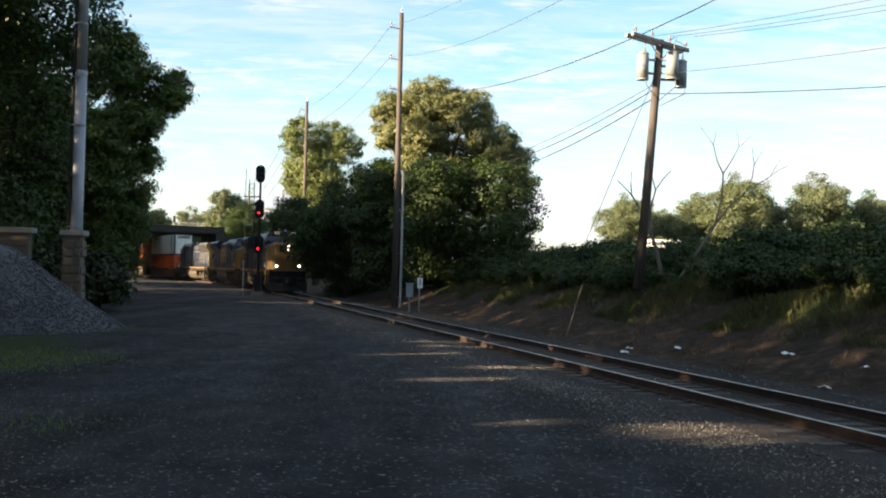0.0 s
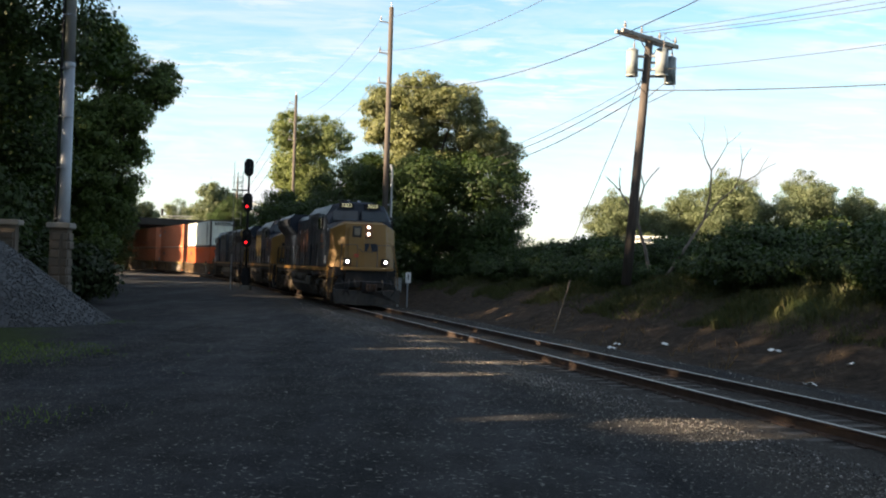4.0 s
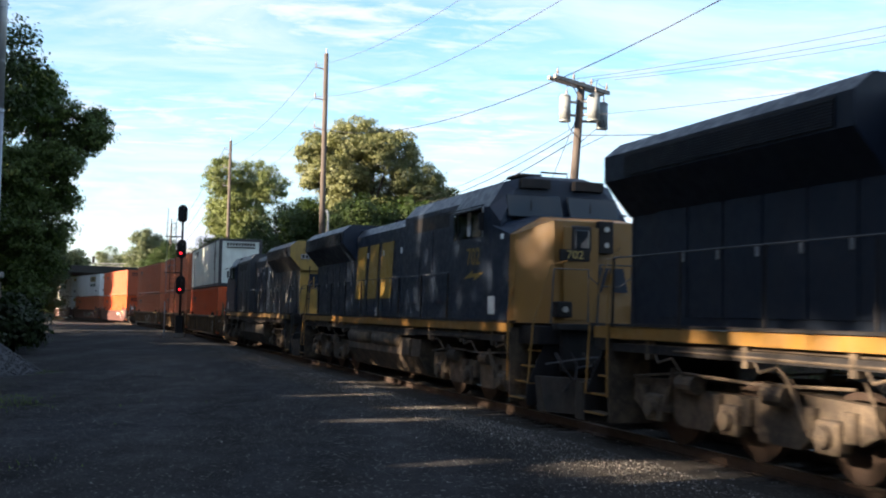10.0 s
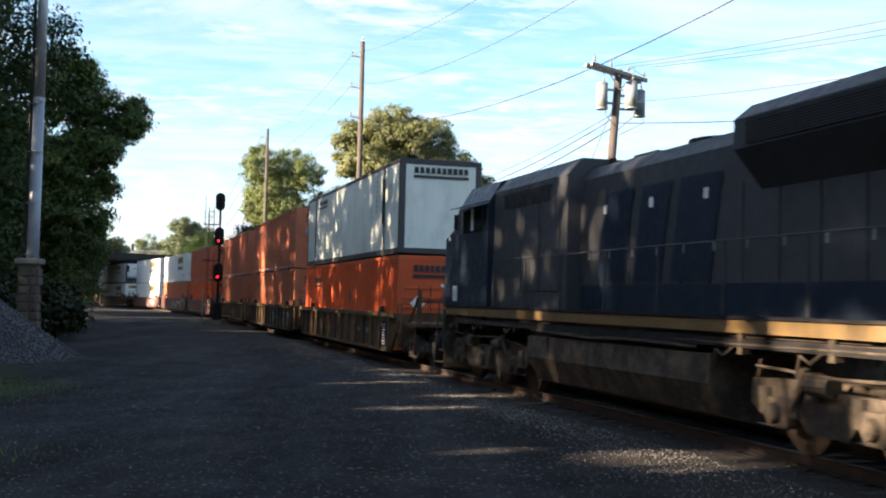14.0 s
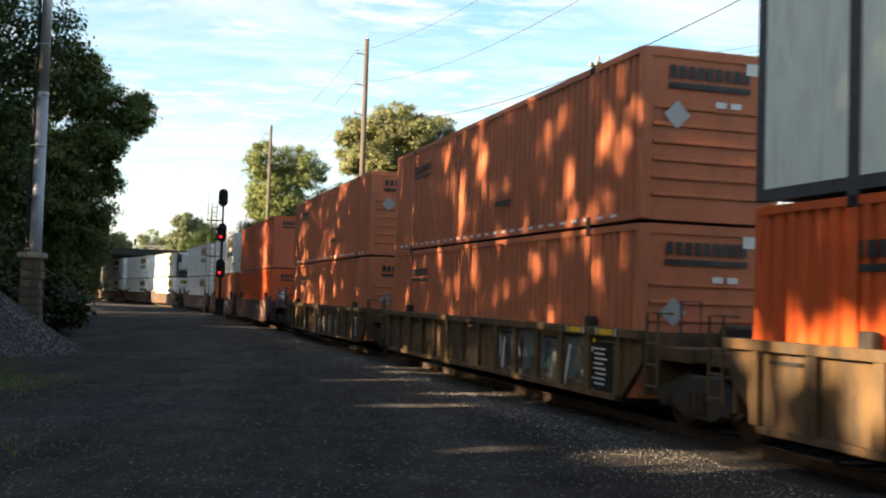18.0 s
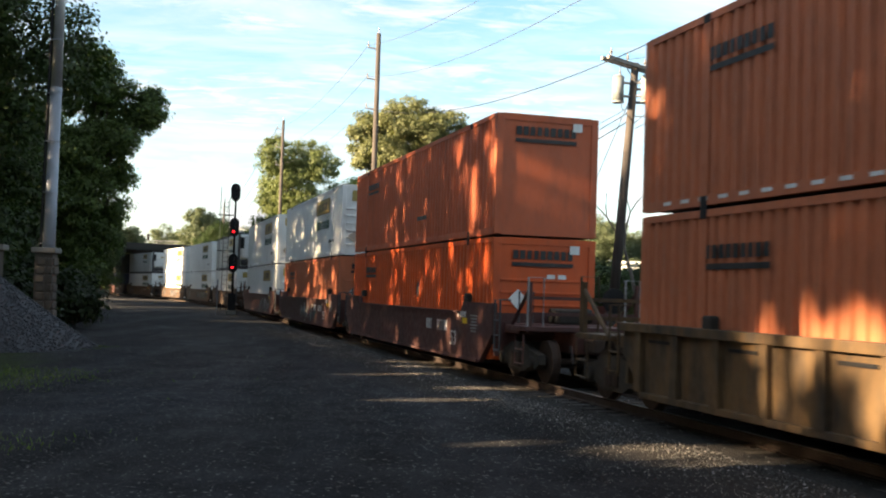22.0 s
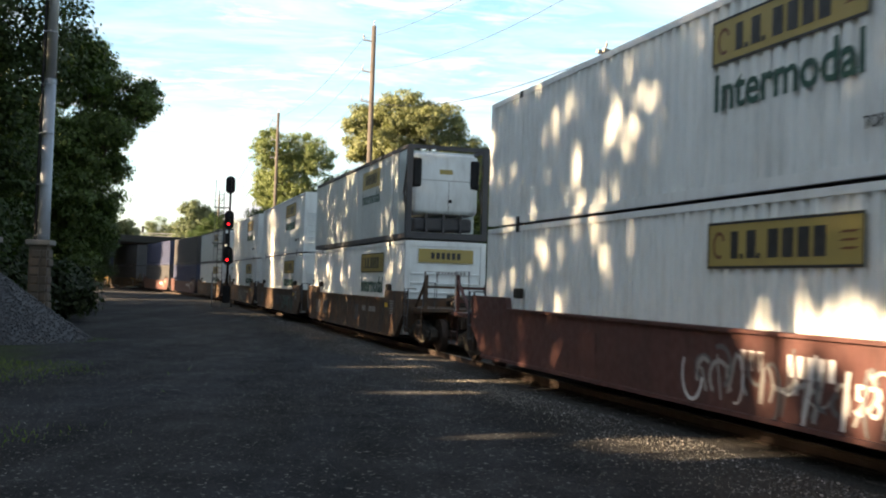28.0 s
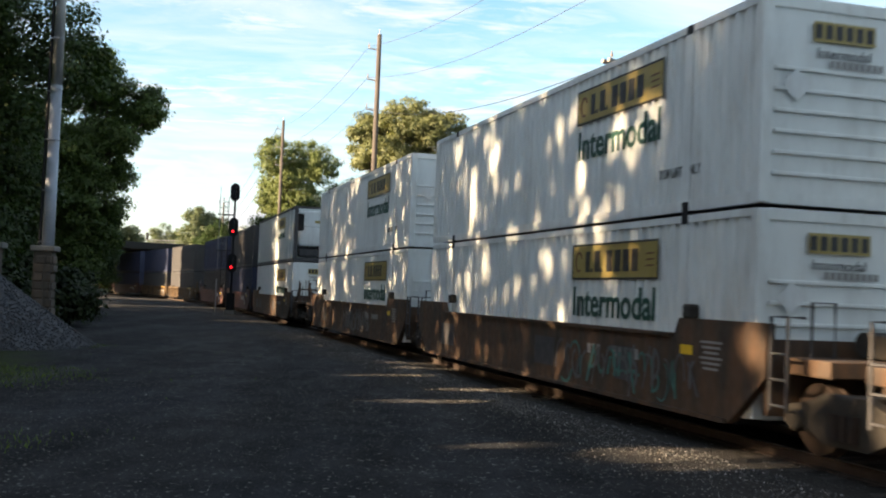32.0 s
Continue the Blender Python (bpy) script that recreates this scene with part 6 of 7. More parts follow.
            part("air_hose", rod([(0.35, sy * 10.6, 0.8), (0.42, sy * 10.9, 0.45), (0.3, sy * 11.2, 0.6)], 0.03, 6), M_BLACK, w)
        else:
            part("joint_arm", box(0, sy * 9.45, 0.86, 0.6, 0.8, 0.4, 0.04), mat, w)
        for sx in (1, -1):
            part("ladder_rail", rod([(sx * 1.40, sy * 8.62, 0.55), (sx * 1.40, sy * 8.62, 1.75), (sx * 1.15, sy * 8.62, 1.75)], 0.024, 6), M_DKGREY if kind != "tan" else mat, w)
            part("ladder_rail", rod([(sx * 1.40, sy * 8.98, 0.55), (sx * 1.40, sy * 8.98, 1.75), (sx * 1.15, sy * 8.98, 1.75)], 0.024, 6), M_DKGREY if kind != "tan" else mat, w)
            for z in (0.62, 0.95, 1.28):
                part("ladder_rung", rod([(sx * 1.41, sy * 8.62, z), (sx * 1.41, sy * 8.98, z)], 0.018, 5), M_DKGREY if kind != "tan" else mat, w)
        part("hand_hold", rod([(0.85, sy * 8.7, 1.2), (0.85, sy * 8.7, 1.95), (0.5, sy * 8.7, 1.95), (0.5, sy * 8.7, 1.2)], 0.024, 6), M_DKGREY, w)
        part("brake_gear", box(-0.3, sy * 9.0, 1.4, 0.7, 0.4, 0.32, 0.04), M_TRUCK, w)
        part("air_tank", tube((-0.9, sy * 8.75, 1.42), (0.1, sy * 8.75, 1.42), 0.17, None, 12), M_TRUCK, w)
    return w


def wheel_mesh_parts(parent, y, r, mat):
    for sx in (1, -1):
        bm = bmesh.new()
        add_tube(bm, (sx * 0.69, y, r), (sx * 0.83, y, r), r, None, 28)
        add_tube(bm, (sx * 0.66, y, r), (sx * 0.69, y, r), r + 0.028, None, 28)
        add_tube(bm, (sx * 0.83, y, r), (sx * 0.86, y, r), r * 0.35, r * 0.3, 16)
        part("wheel", bm, mat, parent)
    part("axle", tube((-1.0, y, r), (1.0, y, r), 0.08, None, 10), M_RUST, parent)


def freight_truck(label):
    t = thing("bogie", Matrix(), label, "bogie", "bogies under the cars")
    for y in (0.90, -0.90):
        wheel_mesh_parts(t, y, 0.46, M_RUST)
    for sx in (1, -1):
        o = [(-1.25, 0.42), (-1.05, 0.30), (-0.72, 0.36), (-0.42, 0.22), (0.42, 0.22), (0.72, 0.36), (1.05, 0.30), (1.25, 0.42), (1.22, 0.62), (0.7, 0.72), (0.38, 0.84), (-0.38, 0.84), (-0.7, 0.72), (-1.22, 0.62)]
        fr = part("side_frame", prism(o, sx * 0.95, sx * 1.12), M_TRUCK, t)
        for y in (0.9, -0.9):
            part("bearing_cap", tube((sx * 1.1, y, 0.46), (sx * 1.2, y, 0.46), 0.14, 0.12, 14), M_TRUCK, fr)
        for k in (-0.18, 0.0, 0.18):
            part("spring", tube((sx * 1.13, k, 0.30), (sx * 1.13, k, 0.62), 0.075, None, 10), M_RUST, fr)
    part("bolster", box(0, 0, 0.70, 2.3, 0.38, 0.28, 0.04), M_TRUCK, t)
    part("brake_beam", box(0, 0.42, 0.36, 1.6, 0.10, 0.12), M_TRUCK, t)
    part("brake_beam", box(0, -0.42, 0.36, 1.6, 0.10, 0.12), M_TRUCK, t)
    return t


# ---- locomotives ----
def loco_bogie(parent, y0):
    tr = part("bogie_frame", box(0, y0, 0.82, 1.2, 4.6, 0.22, 0.05), M_UNDER, parent)
    for k in (-1.85, 0.0, 1.85):
        for sx in (1, -1):
            bm = bmesh.new()
            add_tube(bm, (sx * 0.69, y0 + k, 0.53), (sx * 0.83, y0 + k, 0.53), 0.53, None, 28)
            add_tube(bm, (sx * 0.83, y0 + k, 0.53), (sx * 0.88, y0 + k, 0.53), 0.2, 0.16, 16)
            part("wheel", bm, M_RUST, tr)
            part("axle_box", box(sx * 1.22, y0 + k, 0.55, 0.22, 0.42, 0.40, 0.05), M_UNDER, tr)
            part("bearing_cap", tube((sx * 1.3, y0 + k, 0.55), (sx * 1.41, y0 + k, 0.55), 0.15, 0.12, 14), M_UNDER, tr)
            for q in (-0.33, 0.33):
                part("spring", tube((sx * 1.23, y0 + k + q, 0.52), (sx * 1.23, y0 + k + q, 0.86), 0.10, None, 10), M_UNDER, tr)
            part("brake_shoe", box(sx * 0.78, y0 + k + 0.60, 0.5, 0.12, 0.08, 0.34, 0.02), M_RUST, tr)
    for sx in (1, -1):
        o = [(-2.55, 0.62), (-2.3, 0.50), (-1.5, 0.50), (-1.3, 0.34), (-0.55, 0.34), (-0.4, 0.52), (0.4, 0.52), (0.55, 0.34), (1.3, 0.34), (1.5, 0.50), (2.3, 0.50), (2.55, 0.62), (2.5, 0.95), (1.2, 1.0), (0.9, 0.88), (-0.9, 0.88), (-1.2, 1.0), (-2.5, 0.95)]
        part("side_frame", prism([(a + y0, b) for a, b in o], sx * 1.06, sx * 1.22), M_UNDER, tr)
        for q in (-0.95, 0.95):
            part("brake_cylinder", tube((sx * 1.28, y0 + q - 0.2, 0.95), (sx * 1.28, y0 + q + 0.22, 0.95), 0.13, None, 12), M_UNDER, tr)
            part("damper", rod([(sx * 1.3, y0 + q * 1.6, 0.6), (sx * 1.33, y0 + q * 1.3, 1.15)], 0.05, 8), M_UNDER, tr)
        part("brake_pipe", rod([(sx * 1.3, y0 - 2.4, 0.98), (sx * 1.34, y0 - 1.0, 1.1), (sx * 1.34, y0 + 0.6, 1.06), (sx * 1.3, y0 + 2.3, 1.12)], 0.022, 6), M_UNDER, tr)
        part("sand_pipe", rod([(sx * 1.2, y0 + 2.35, 1.2), (sx * 1.15, y0 + 2.55, 0.7), (sx * 0.8, y0 + 2.45, 0.2)], 0.022, 6), M_UNDER, tr)


def locomotive(label, style):
    """A six-axle road engine, nose towards +y. style: crest (orange marks), bold (yellow marks) or old (grey, plain)."""
    old = style == "old"
    body = {"crest": M_LOCO, "bold": M_LOCO2, "old": M_LOCOGREY}[style]
    cabm = {"crest": M_LOCO, "bold": M_LOCO2, "old": M_LOCO2}[style]
    nosem = {"crest": M_GOLD, "bold": M_GOLD, "old": M_LOCO2}[style]
    L = thing("locomotive", Matrix(), label, "locomotive", "engines of the train")
    half = 10.35 if not old else 10.0
    rail_m = M_GOLD2 if not old else M_LOCOGREY
    # frame and underside
    part("frame", box(0, 0, 1.50, 2.7, 2 * half - 0.4, 0.34, 0.02), M_BLACK, L)
    for sx in (1, -1):
        part("sill_stripe", box(sx * 1.49, -0.3, 1.62, 0.05, 2 * half - 1.6, 0.17), M_GOLD2 if not old else M_DULLSTRIPE, L, "yellow frame stripe")
        part("walkway_edge", box(sx * 1.46, -0.3, 1.74, 0.16, 2 * half - 1.4, 0.04), M_BLACK, L)
        part("under_sill", box(sx * 1.42, -0.3, 1.40, 0.10, 2 * half - 2.4, 0.12), M_BLACK, L)
    part("fuel_tank", prism([(-1.42, 1.22), (1.42, 1.22), (1.45, 0.80), (1.2, 0.36), (0.8, 0.26), (-0.8, 0.26), (-1.2, 0.36), (-1.45, 0.80)], -3.3, 3.6, "y"), M_UNDER, L, "grimy brown fuel tank")
    for sx in (1, -1):
        for y0, y1 in ((-3.1, -0.9), (-0.5, 1.9)):
            if old:
                break
            bm = bmesh.new()
            add_tube(bm, (sx * 1.30, y0, 1.16), (sx * 1.30, y1, 1.16), 0.23, None, 18)
            add_tube(bm, (sx * 1.30, y1, 1.16), (sx * 1.30, y1 + 0.1, 1.16), 0.23, 0.12, 18)
            add_tube(bm, (sx * 1.30, y0 - 0.1, 1.16), (sx * 1.30, y0, 1.16), 0.12, 0.23, 18)
            part("air_reservoir", bm, M_UNDER, L, "long dusty air reservoir", True)
        part("tank_pipe", rod([(sx * 1.46, -3.0, 1.30), (sx * 1.48, -0.7, 1.32), (sx * 1.48, 0.5, 1.28), (sx * 1.45, 3.4, 1.34)], 0.025, 6), M_UNDER, L)
        for q, (zz, xx) in enumerate([(1.46, 1.44), (1.40, 1.47), (1.50, 1.38)]):
            part("sill_pipe", rod([(sx * xx, -8.6 + q, zz), (sx * xx, -3.6, zz - 0.02), (sx * (xx - 0.05), 0.4, zz + 0.02), (sx * xx, 4.2, zz - 0.03), (sx * xx, 8.6 - q, zz)], 0.02, 6), M_UNDER, L)
        for yy in (-8.3, -6.0, -4.1, 4.3, 6.4, 8.2):
            part("sill_bracket", box(sx * 1.40, yy, 1.40, 0.14, 0.12, 0.30, 0.01), M_UNDER, L)
            part("hose", rod([(sx * 1.42, yy + 0.1, 1.42), (sx * 1.50, yy + 0.35, 1.22), (sx * 1.44, yy + 0.62, 1.30), (sx * 1.36, yy + 0.8, 1.05)], 0.022, 6), M_UNDER, L)
        part("filler_box", box(sx * 1.43, 2.7, 1.0, 0.12, 0.42, 0.42, 0.03), M_UNDER, L)
    for y0 in (6.55, -6.55):
        loco_bogie(L, y0)
    # hood
    part("engine_hood", prism([(-1.06, 1.72), (1.06, 1.72), (1.06, 4.18), (0.86, 4.42), (-0.86, 4.42), (-1.06, 4.18)], -9.4, 2.0, "y"), body, L)
    part("equipment_hood", prism([(-1.34, 1.74), (1.34, 1.74), (1.34, 4.30), (1.05, 4.62), (-1.05, 4.62), (-1.34, 4.30)], 1.9, 6.0, "y"), body if not old else M_LOCOGREY, L)
    wing_m = body
    wing = [(-1.52, 3.98), (-1.06, 3.45), (1.06, 3.45), (1.52, 3.98), (1.52, 4.38), (1.25, 4.60), (-1.25, 4.60), (-1.52, 4.38)]
    part("radiator_wing", prism(wing, -9.55, -4.0, "y"), wing_m, L, "wide overhanging radiator housing")
    for sx in (1, -1):
        rad = part("radiator_screen", box(sx * 1.525, -6.6, 4.18, 0.02, 4.6, 0.34), M_BLACK, L)
        for k in range(9):
            part("slat", box(sx * 1.54, -6.6, 4.03 + 0.035 * k, 0.012, 4.6, 0.012), wing_m, rad)
        for k in range(12):
            yy = -8.3 + k * 0.86
            if yy > 1.7:
                break
            d = part("hood_door", box(sx * 1.068, yy, 2.75, 0.022, 0.80, 1.75, 0.006), body, L)
            part("door_latch", box(sx * 1.088, yy + 0.32, 2.75, 0.02, 0.05, 0.14), M_GALV, d)
        for yy in (2.7, 3.7, 4.7, 5.5):
            part("cabinet_door", box(sx * 1.348, yy, 3.1, 0.02, 0.85, 2.0, 0.006), body, L)
        part("intake_grille", box(sx * 1.35, 4.0, 4.02, 0.02, 2.6, 0.34), M_BLACK, L)
        for k in range(3):
            part("marker_plate", box(sx * 1.09, -2.6 + k * 1.7, 3.55, 0.015, 0.14, 0.16), M_WHITE, L)
        # handrail with posts
        hr = part("handrail", rod([(sx * 1.47, -9.3, 2.78), (sx * 1.47, 5.6, 2.78)], 0.013, 6), M_LOCOGREY if not old else M_LOCOGREY, L, "long thin handrail")
        for k in range(9):
            yy = -9.3 + k * 1.86
            part("rail_post", rod([(sx * 1.49, yy, 1.60), (sx * 1.47, yy, 2.78)], 0.022, 6), M_BLACK if not old else M_LOCOGREY, hr)
    part("exhaust_stack", box(0, 0.9, 4.52, 0.6, 0.9, 0.24, 0.04), M_BLACK, L)
    part("roof_fan", tube((0, -1.4, 4.40), (0, -1.4, 4.56), 0.62, None, 24), M_BLACK, L)
    for k in range(3):
        part("lifting_eye", tube((0.5 * (k - 1), 1.75, 4.42), (0.5 * (k - 1), 1.75, 4.62), 0.07, None, 8), M_BLACK, L)
    # cab
    cab_out = [(-1.50, 1.72), (1.50, 1.72), (1.50, 4.06), (1.18, 4.58), (0.6, 4.73), (-0.6, 4.73), (-1.18, 4.58), (-1.50, 4.06)]
    bm = bmesh.new()
    add_prism(bm, cab_out, 5.95, 8.05, "y")
    cab = part("cab", bm, cabm, L)
    # sloping brow and windshield wall
    bm = bmesh.new()
    brow = [[(-1.5, 8.05, 1.72), (1.5, 8.05, 1.72), (1.5, 8.05, 4.06), (1.18, 8.05, 4.58), (0.6, 8.05, 4.73), (-0.6, 8.05, 4.73), (-1.18, 8.05, 4.58), (-1.5, 8.05, 4.06)],
            [(-1.48, 8.62, 1.72), (1.48, 8.62, 1.72), (1.44, 8.50, 3.72), (1.02, 8.24, 4.42), (0.5, 8.16, 4.66), (-0.5, 8.16, 4.66), (-1.02, 8.24, 4.42), (-1.44, 8.50, 3.72)]]
    ra, rb2 = [[bm.verts.new(v) for v in rg2] for rg2 in brow]
    for i in range(8):
        j = (i + 1) % 8
        bm.faces.new((ra[i], ra[j], rb2[j], rb2[i]))
    bm.faces.new(rb2)
    bmesh.ops.recalc_face_normals(bm, faces=bm.faces)
    part("cab_front", bm, cabm, cab)
    bm = bmesh.new()
    cheek = [[(-1.495, 8.2, 1.73), (1.495, 8.2, 1.73), (1.495, 8.2, 3.66), (0.6, 8.2, 3.92), (-0.6, 8.2, 3.92), (-1.495, 8.2, 3.66)],
             [(-1.495, 9.06, 1.73), (1.495, 9.06, 1.73), (1.475, 9.06, 3.43), (0.85, 9.06, 3.77), (-0.85, 9.06, 3.77), (-1.475, 9.06, 3.43)]]
    ca, cb = [[bm.verts.new(v) for v in ring_pts] for ring_pts in cheek]
    for i in range(6):
        j = (i + 1) % 6
        bm.faces.new((ca[i], ca[j], cb[j], cb[i]))
    bm.faces.new(cb)
    bm.faces.new(ca[::-1])
    bmesh.ops.recalc_face_normals(bm, faces=bm.faces)
    part("nose_roof", bm, cabm, cab, "dark sloping top behind the nose")
    # nose
    bm = bmesh.new()
    low = [(-1.49, 9.05), (-1.47, 9.32), (-0.95, 9.98), (0.95, 9.98), (1.47, 9.32), (1.49, 9.05)]
    top = [(-1.47, 9.05, 3.42), (-1.44, 9.25, 3.42), (-0.90, 9.82, 3.66), (0.90, 9.82, 3.66), (1.44, 9.25, 3.42), (1.47, 9.05, 3.42)]
    va = [bm.verts.new((x, y, 1.72)) for x, y in low]
    vb = [bm.verts.new(v) for v in top]
    ridge = [bm.verts.new((-0.85, 9.15, 3.78)), bm.verts.new((0.85, 9.15, 3.78))]
    for i in range(6):
        j = (i + 1) % 6
        bm.faces.new((va[i], va[j], vb[j], vb[i]))
    bm.faces.new((vb[1], vb[2], ridge[0]))
    bm.faces.new((vb[2], vb[3], ridge[1], ridge[0]))
    bm.faces.new((vb[3], vb[4], ridge[1]))
    bm.faces.new((vb[0], vb[1], ridge[0]))
    bm.faces.new((vb[4], vb[5], ridge[1]))
    bm.faces.new((vb[5], vb[0], ridge[0], ridge[1]))
    bm.faces.new(va)
    bmesh.ops.recalc_face_normals(bm, faces=bm.faces)
    nose = part("nose", bm, nosem, L, "ochre yellow short nose" if not old else "")
    # nose fittings
    part("nose_door", box(0.42, 9.975, 2.66, 0.72, 0.05, 1.75, 0.01), nosem, nose)
    part("door_window", add_box(bmesh.new(), 0.42, 9.97, 3.30, 0.32, 0.12, 0.40, 0.04), M_GLASS, nose)
    part("window_frame", add_box(bmesh.new(), 0.42, 9.965, 3.30, 0.44, 0.10, 0.52, 0.05), M_BLACK, nose, "black rounded window frame")
    part("headlight_case", box(-0.10, 9.93, 3.36, 0.32, 0.14, 0.62, 0.02), M_SEAL if style == "crest" else M_BLACK, nose)
    for dz in (0.15, -0.15):
        part("headlight", tube((-0.10, 9.98, 3.36 + dz), (-0.10, 10.03, 3.36 + dz), 0.05, None, 18), M_LAMP if style == "crest" else M_LAMPOFF, nose, "bright headlight" if style == "crest" else "")
    if style == "crest":
        part("crest_mark", plaque(on_front(0.0, 9.99, 2.62), [rect(-0.4, 0, 0.3, 0.34, 0.04), rect(0.0, 0, 0.22, 0.34, 0.06), rect(0.38, 0, 0.28, 0.34, -0.04)]), M_LOCO, nose)
        part("flag_decal", plaque(on_front(0.42, 10.004, 2.25), [rect(0, 0.06 - 0.04 * k, 0.22, 0.022) for k in range(4)]), M_RED_PAINT, nose)
    if style == "bold":
        board = part("nose_board", box(0.56, 10.0, 3.0, 0.62, 0.05, 0.22, 0.01), M_BLACK, nose)
        lettering("number", "702", 0.22, on_front(0.56, 10.028, 3.0), M_PLATE, board, 0.004, 1.1)
        part("crest_mark", plaque(on_front(0.05, 9.99, 2.55), [rect(-0.4, 0, 0.34, 0.46, 0.05), rect(0.02, 0, 0.24, 0.46, 0.07), rect(0.42, 0, 0.3, 0.46, -0.05)]), M_LOCO2, nose)
    for sx in (1, -1):
        m = Matrix.Translation((sx * 0.66, 8.385, 4.06)) @ pose(0, 0, 0, 20.0, 0, -sx * 3)
        ws = part("windshield", add_box(bmesh.new(), 0, 0, 0, 1.16, 0.05, 0.50, 0.02, m), M_GLASS, cab, "wide dark windshield pane")
        part("wiper", rod([m @ Vector((0, -0.0, 0.26)), m @ Vector((0.1, 0.05, -0.1))], 0.012, 5), M_BLACK, ws)
        part("number_board", add_box(bmesh.new(), sx * 0.60, 8.26, 4.54, 0.66, 0.14, 0.20, 0.01), M_BLACK, cab)
        if style == "crest":
            lettering("number", "3223", 0.23, on_front(sx * 0.60, 8.335, 4.54), M_BOARD, cab, 0.004, 1.05)
        # side windows, visor, door
        for yy, w in ((7.35, 0.62), (6.62, 0.62), (6.1, 0.22)):
            part("cab_window", add_box(bmesh.new(), sx * 1.495, yy, 3.74, 0.05, w, 0.56, 0.02), M_GLASS, cab)
        part("window_blind", box(sx * 1.525, 6.98, 3.76, 0.02, 0.16, 0.5), M_WHITE, cab, "white curtain edge")
        part("window_post", box(sx * 1.53, 7.76, 3.76, 0.03, 0.035, 0.6), M_GALV, cab)
        part("visor", prism([(1.50 * sx, 4.10), (1.82 * sx, 4.02), (1.82 * sx, 4.04), (1.50 * sx, 4.13)], 5.9, 7.75, "y"), M_LOCO, cab)
        part("mirror", box(sx * 1.62, 7.9, 3.75, 0.10, 0.04, 0.36), M_BLACK, cab)
        part("step_light", box(sx * 1.51, 8.75, 3.40, 0.03, 0.10, 0.10), M_WHITE, cab)
        part("data_plate", box(sx * 1.508, 8.25, 2.05, 0.012, 0.34, 0.36), M_WHITE, cab)
        # corner steps and grab irons
        for y0, sg in ((9.65 if not old else 9.4, 1), (-9.75 if not old else -9.45, -1)):
            st = part("step_well", box(sx * 0.80, y0, 0.95, 0.06, 0.78, 1.35), M_BLACK, L, "dark stepwell with open treads")
            for k in range(5):
                part("step", box(sx * (1.42 - 0.12 * k), y0, 0.33 + 0.29 * k, 0.24, 0.66, 0.03), M_UNDER, st)
                part("tread_edge", box(sx * (1.545 - 0.12 * k), y0, 0.335 + 0.29 * k, 0.014, 0.66, 0.030), M_GOLD2, st, "yellow tread edge")
            for q, mt in ((-sg * 0.40, M_UNDER), (sg * 0.40, M_BLACK)):
                part("stringer", prism([(sx * 0.80, 0.22), (sx * 1.52, 0.22), (sx * 1.52, 0.60 if q * sg > 0 else 1.62), (sx * 1.05, 1.62), (sx * 0.80, 1.62)], y0 + q - 0.015, y0 + q + 0.015, "y"), mt, st)
            part("grab_iron", rod([(sx * 1.56, y0 - sg * 0.42, 0.62), (sx * 1.56, y0 - sg * 0.42, 1.95), (sx * 1.40, y0 - sg * 0.34, 2.85), (sx * 1.28, y0 - sg * 0.30, 2.95)], 0.019, 6), rail_m, st)
            part("grab_iron", rod([(sx * 1.50, y0 + sg * 0.40, 0.62), (sx * 1.42, y0 + sg * 0.42, 1.75), (sx * 1.10, y0 + sg * 0.48, 2.80), (sx * 0.80, y0 + sg * 0.52, 2.88)], 0.019, 6), rail_m, st)
            part("hand_rail_foot", rod([(sx * 1.50, y0 + sg * 0.40, 0.62), (sx * 1.30, y0 + sg * 0.40, 0.62)], 0.02, 6), rail_m, st)
        part("ditch_light_case", box(sx * 0.86, 10.12, 1.98, 0.32, 0.22, 0.30, 0.03), M_BLACK, L)
        part("ditch_light", tube((sx * 0.86, 10.22, 1.98), (sx * 0.86, 10.27, 1.98), 0.055, None, 18), M_LAMP if style == "crest" else M_LAMPOFF, L, "round ditch light")
        part("horn", tube((sx * 0.25, 6.3, 4.78), (sx * 0.25, 6.85, 4.80), 0.03, 0.09, 10), M_GALV, cab)
    part("roof_bracket", rod([(-0.3, 7.9, 4.7), (-0.3, 7.9, 4.84), (0.3, 7.9, 4.84), (0.3, 7.9, 4.7)], 0.02, 6), M_BLACK, cab)
    part("antenna", box(0.55, 7.6, 4.76, 0.5, 0.7, 0.06, 0.01), M_BLACK, cab)
    # pilots at both ends
    for sg in (1, -1):
        e = half if sg > 0 else -half
        part("pilot_plate", box(0, e - sg * 0.10, 1.25, 1.9, 0.12, 0.80, 0.02), M_BLACK if not old else M_UNDER, L, "dusty pilot plate")
        part("anticlimber", box(0, e + sg * 0.04, 1.66, 2.3, 0.22, 0.12, 0.02), (M_GOLD if style == "crest" else M_BLACK), L)
        o = [(-1.48, 0.78), (-1.42, 0.16), (-0.55, 0.10), (0.55, 0.10), (1.42, 0.16), (1.48, 0.78), (0.42, 0.72), (-0.42, 0.72)]
        plough = bmesh.new()
        va = [plough.verts.new((x, e + sg * (0.12 + 0.34 * (1 - abs(x) / 1.45) + 0.18 * (1 - (z - 0.12))), z)) for x, z in o]
        vb = [plough.verts.new((x, e - sg * 0.05, z)) for x, z in o]
        plough.faces.new(va)
        plough.faces.new(vb[::-1])
        for i in range(8):
            j = (i + 1) % 8
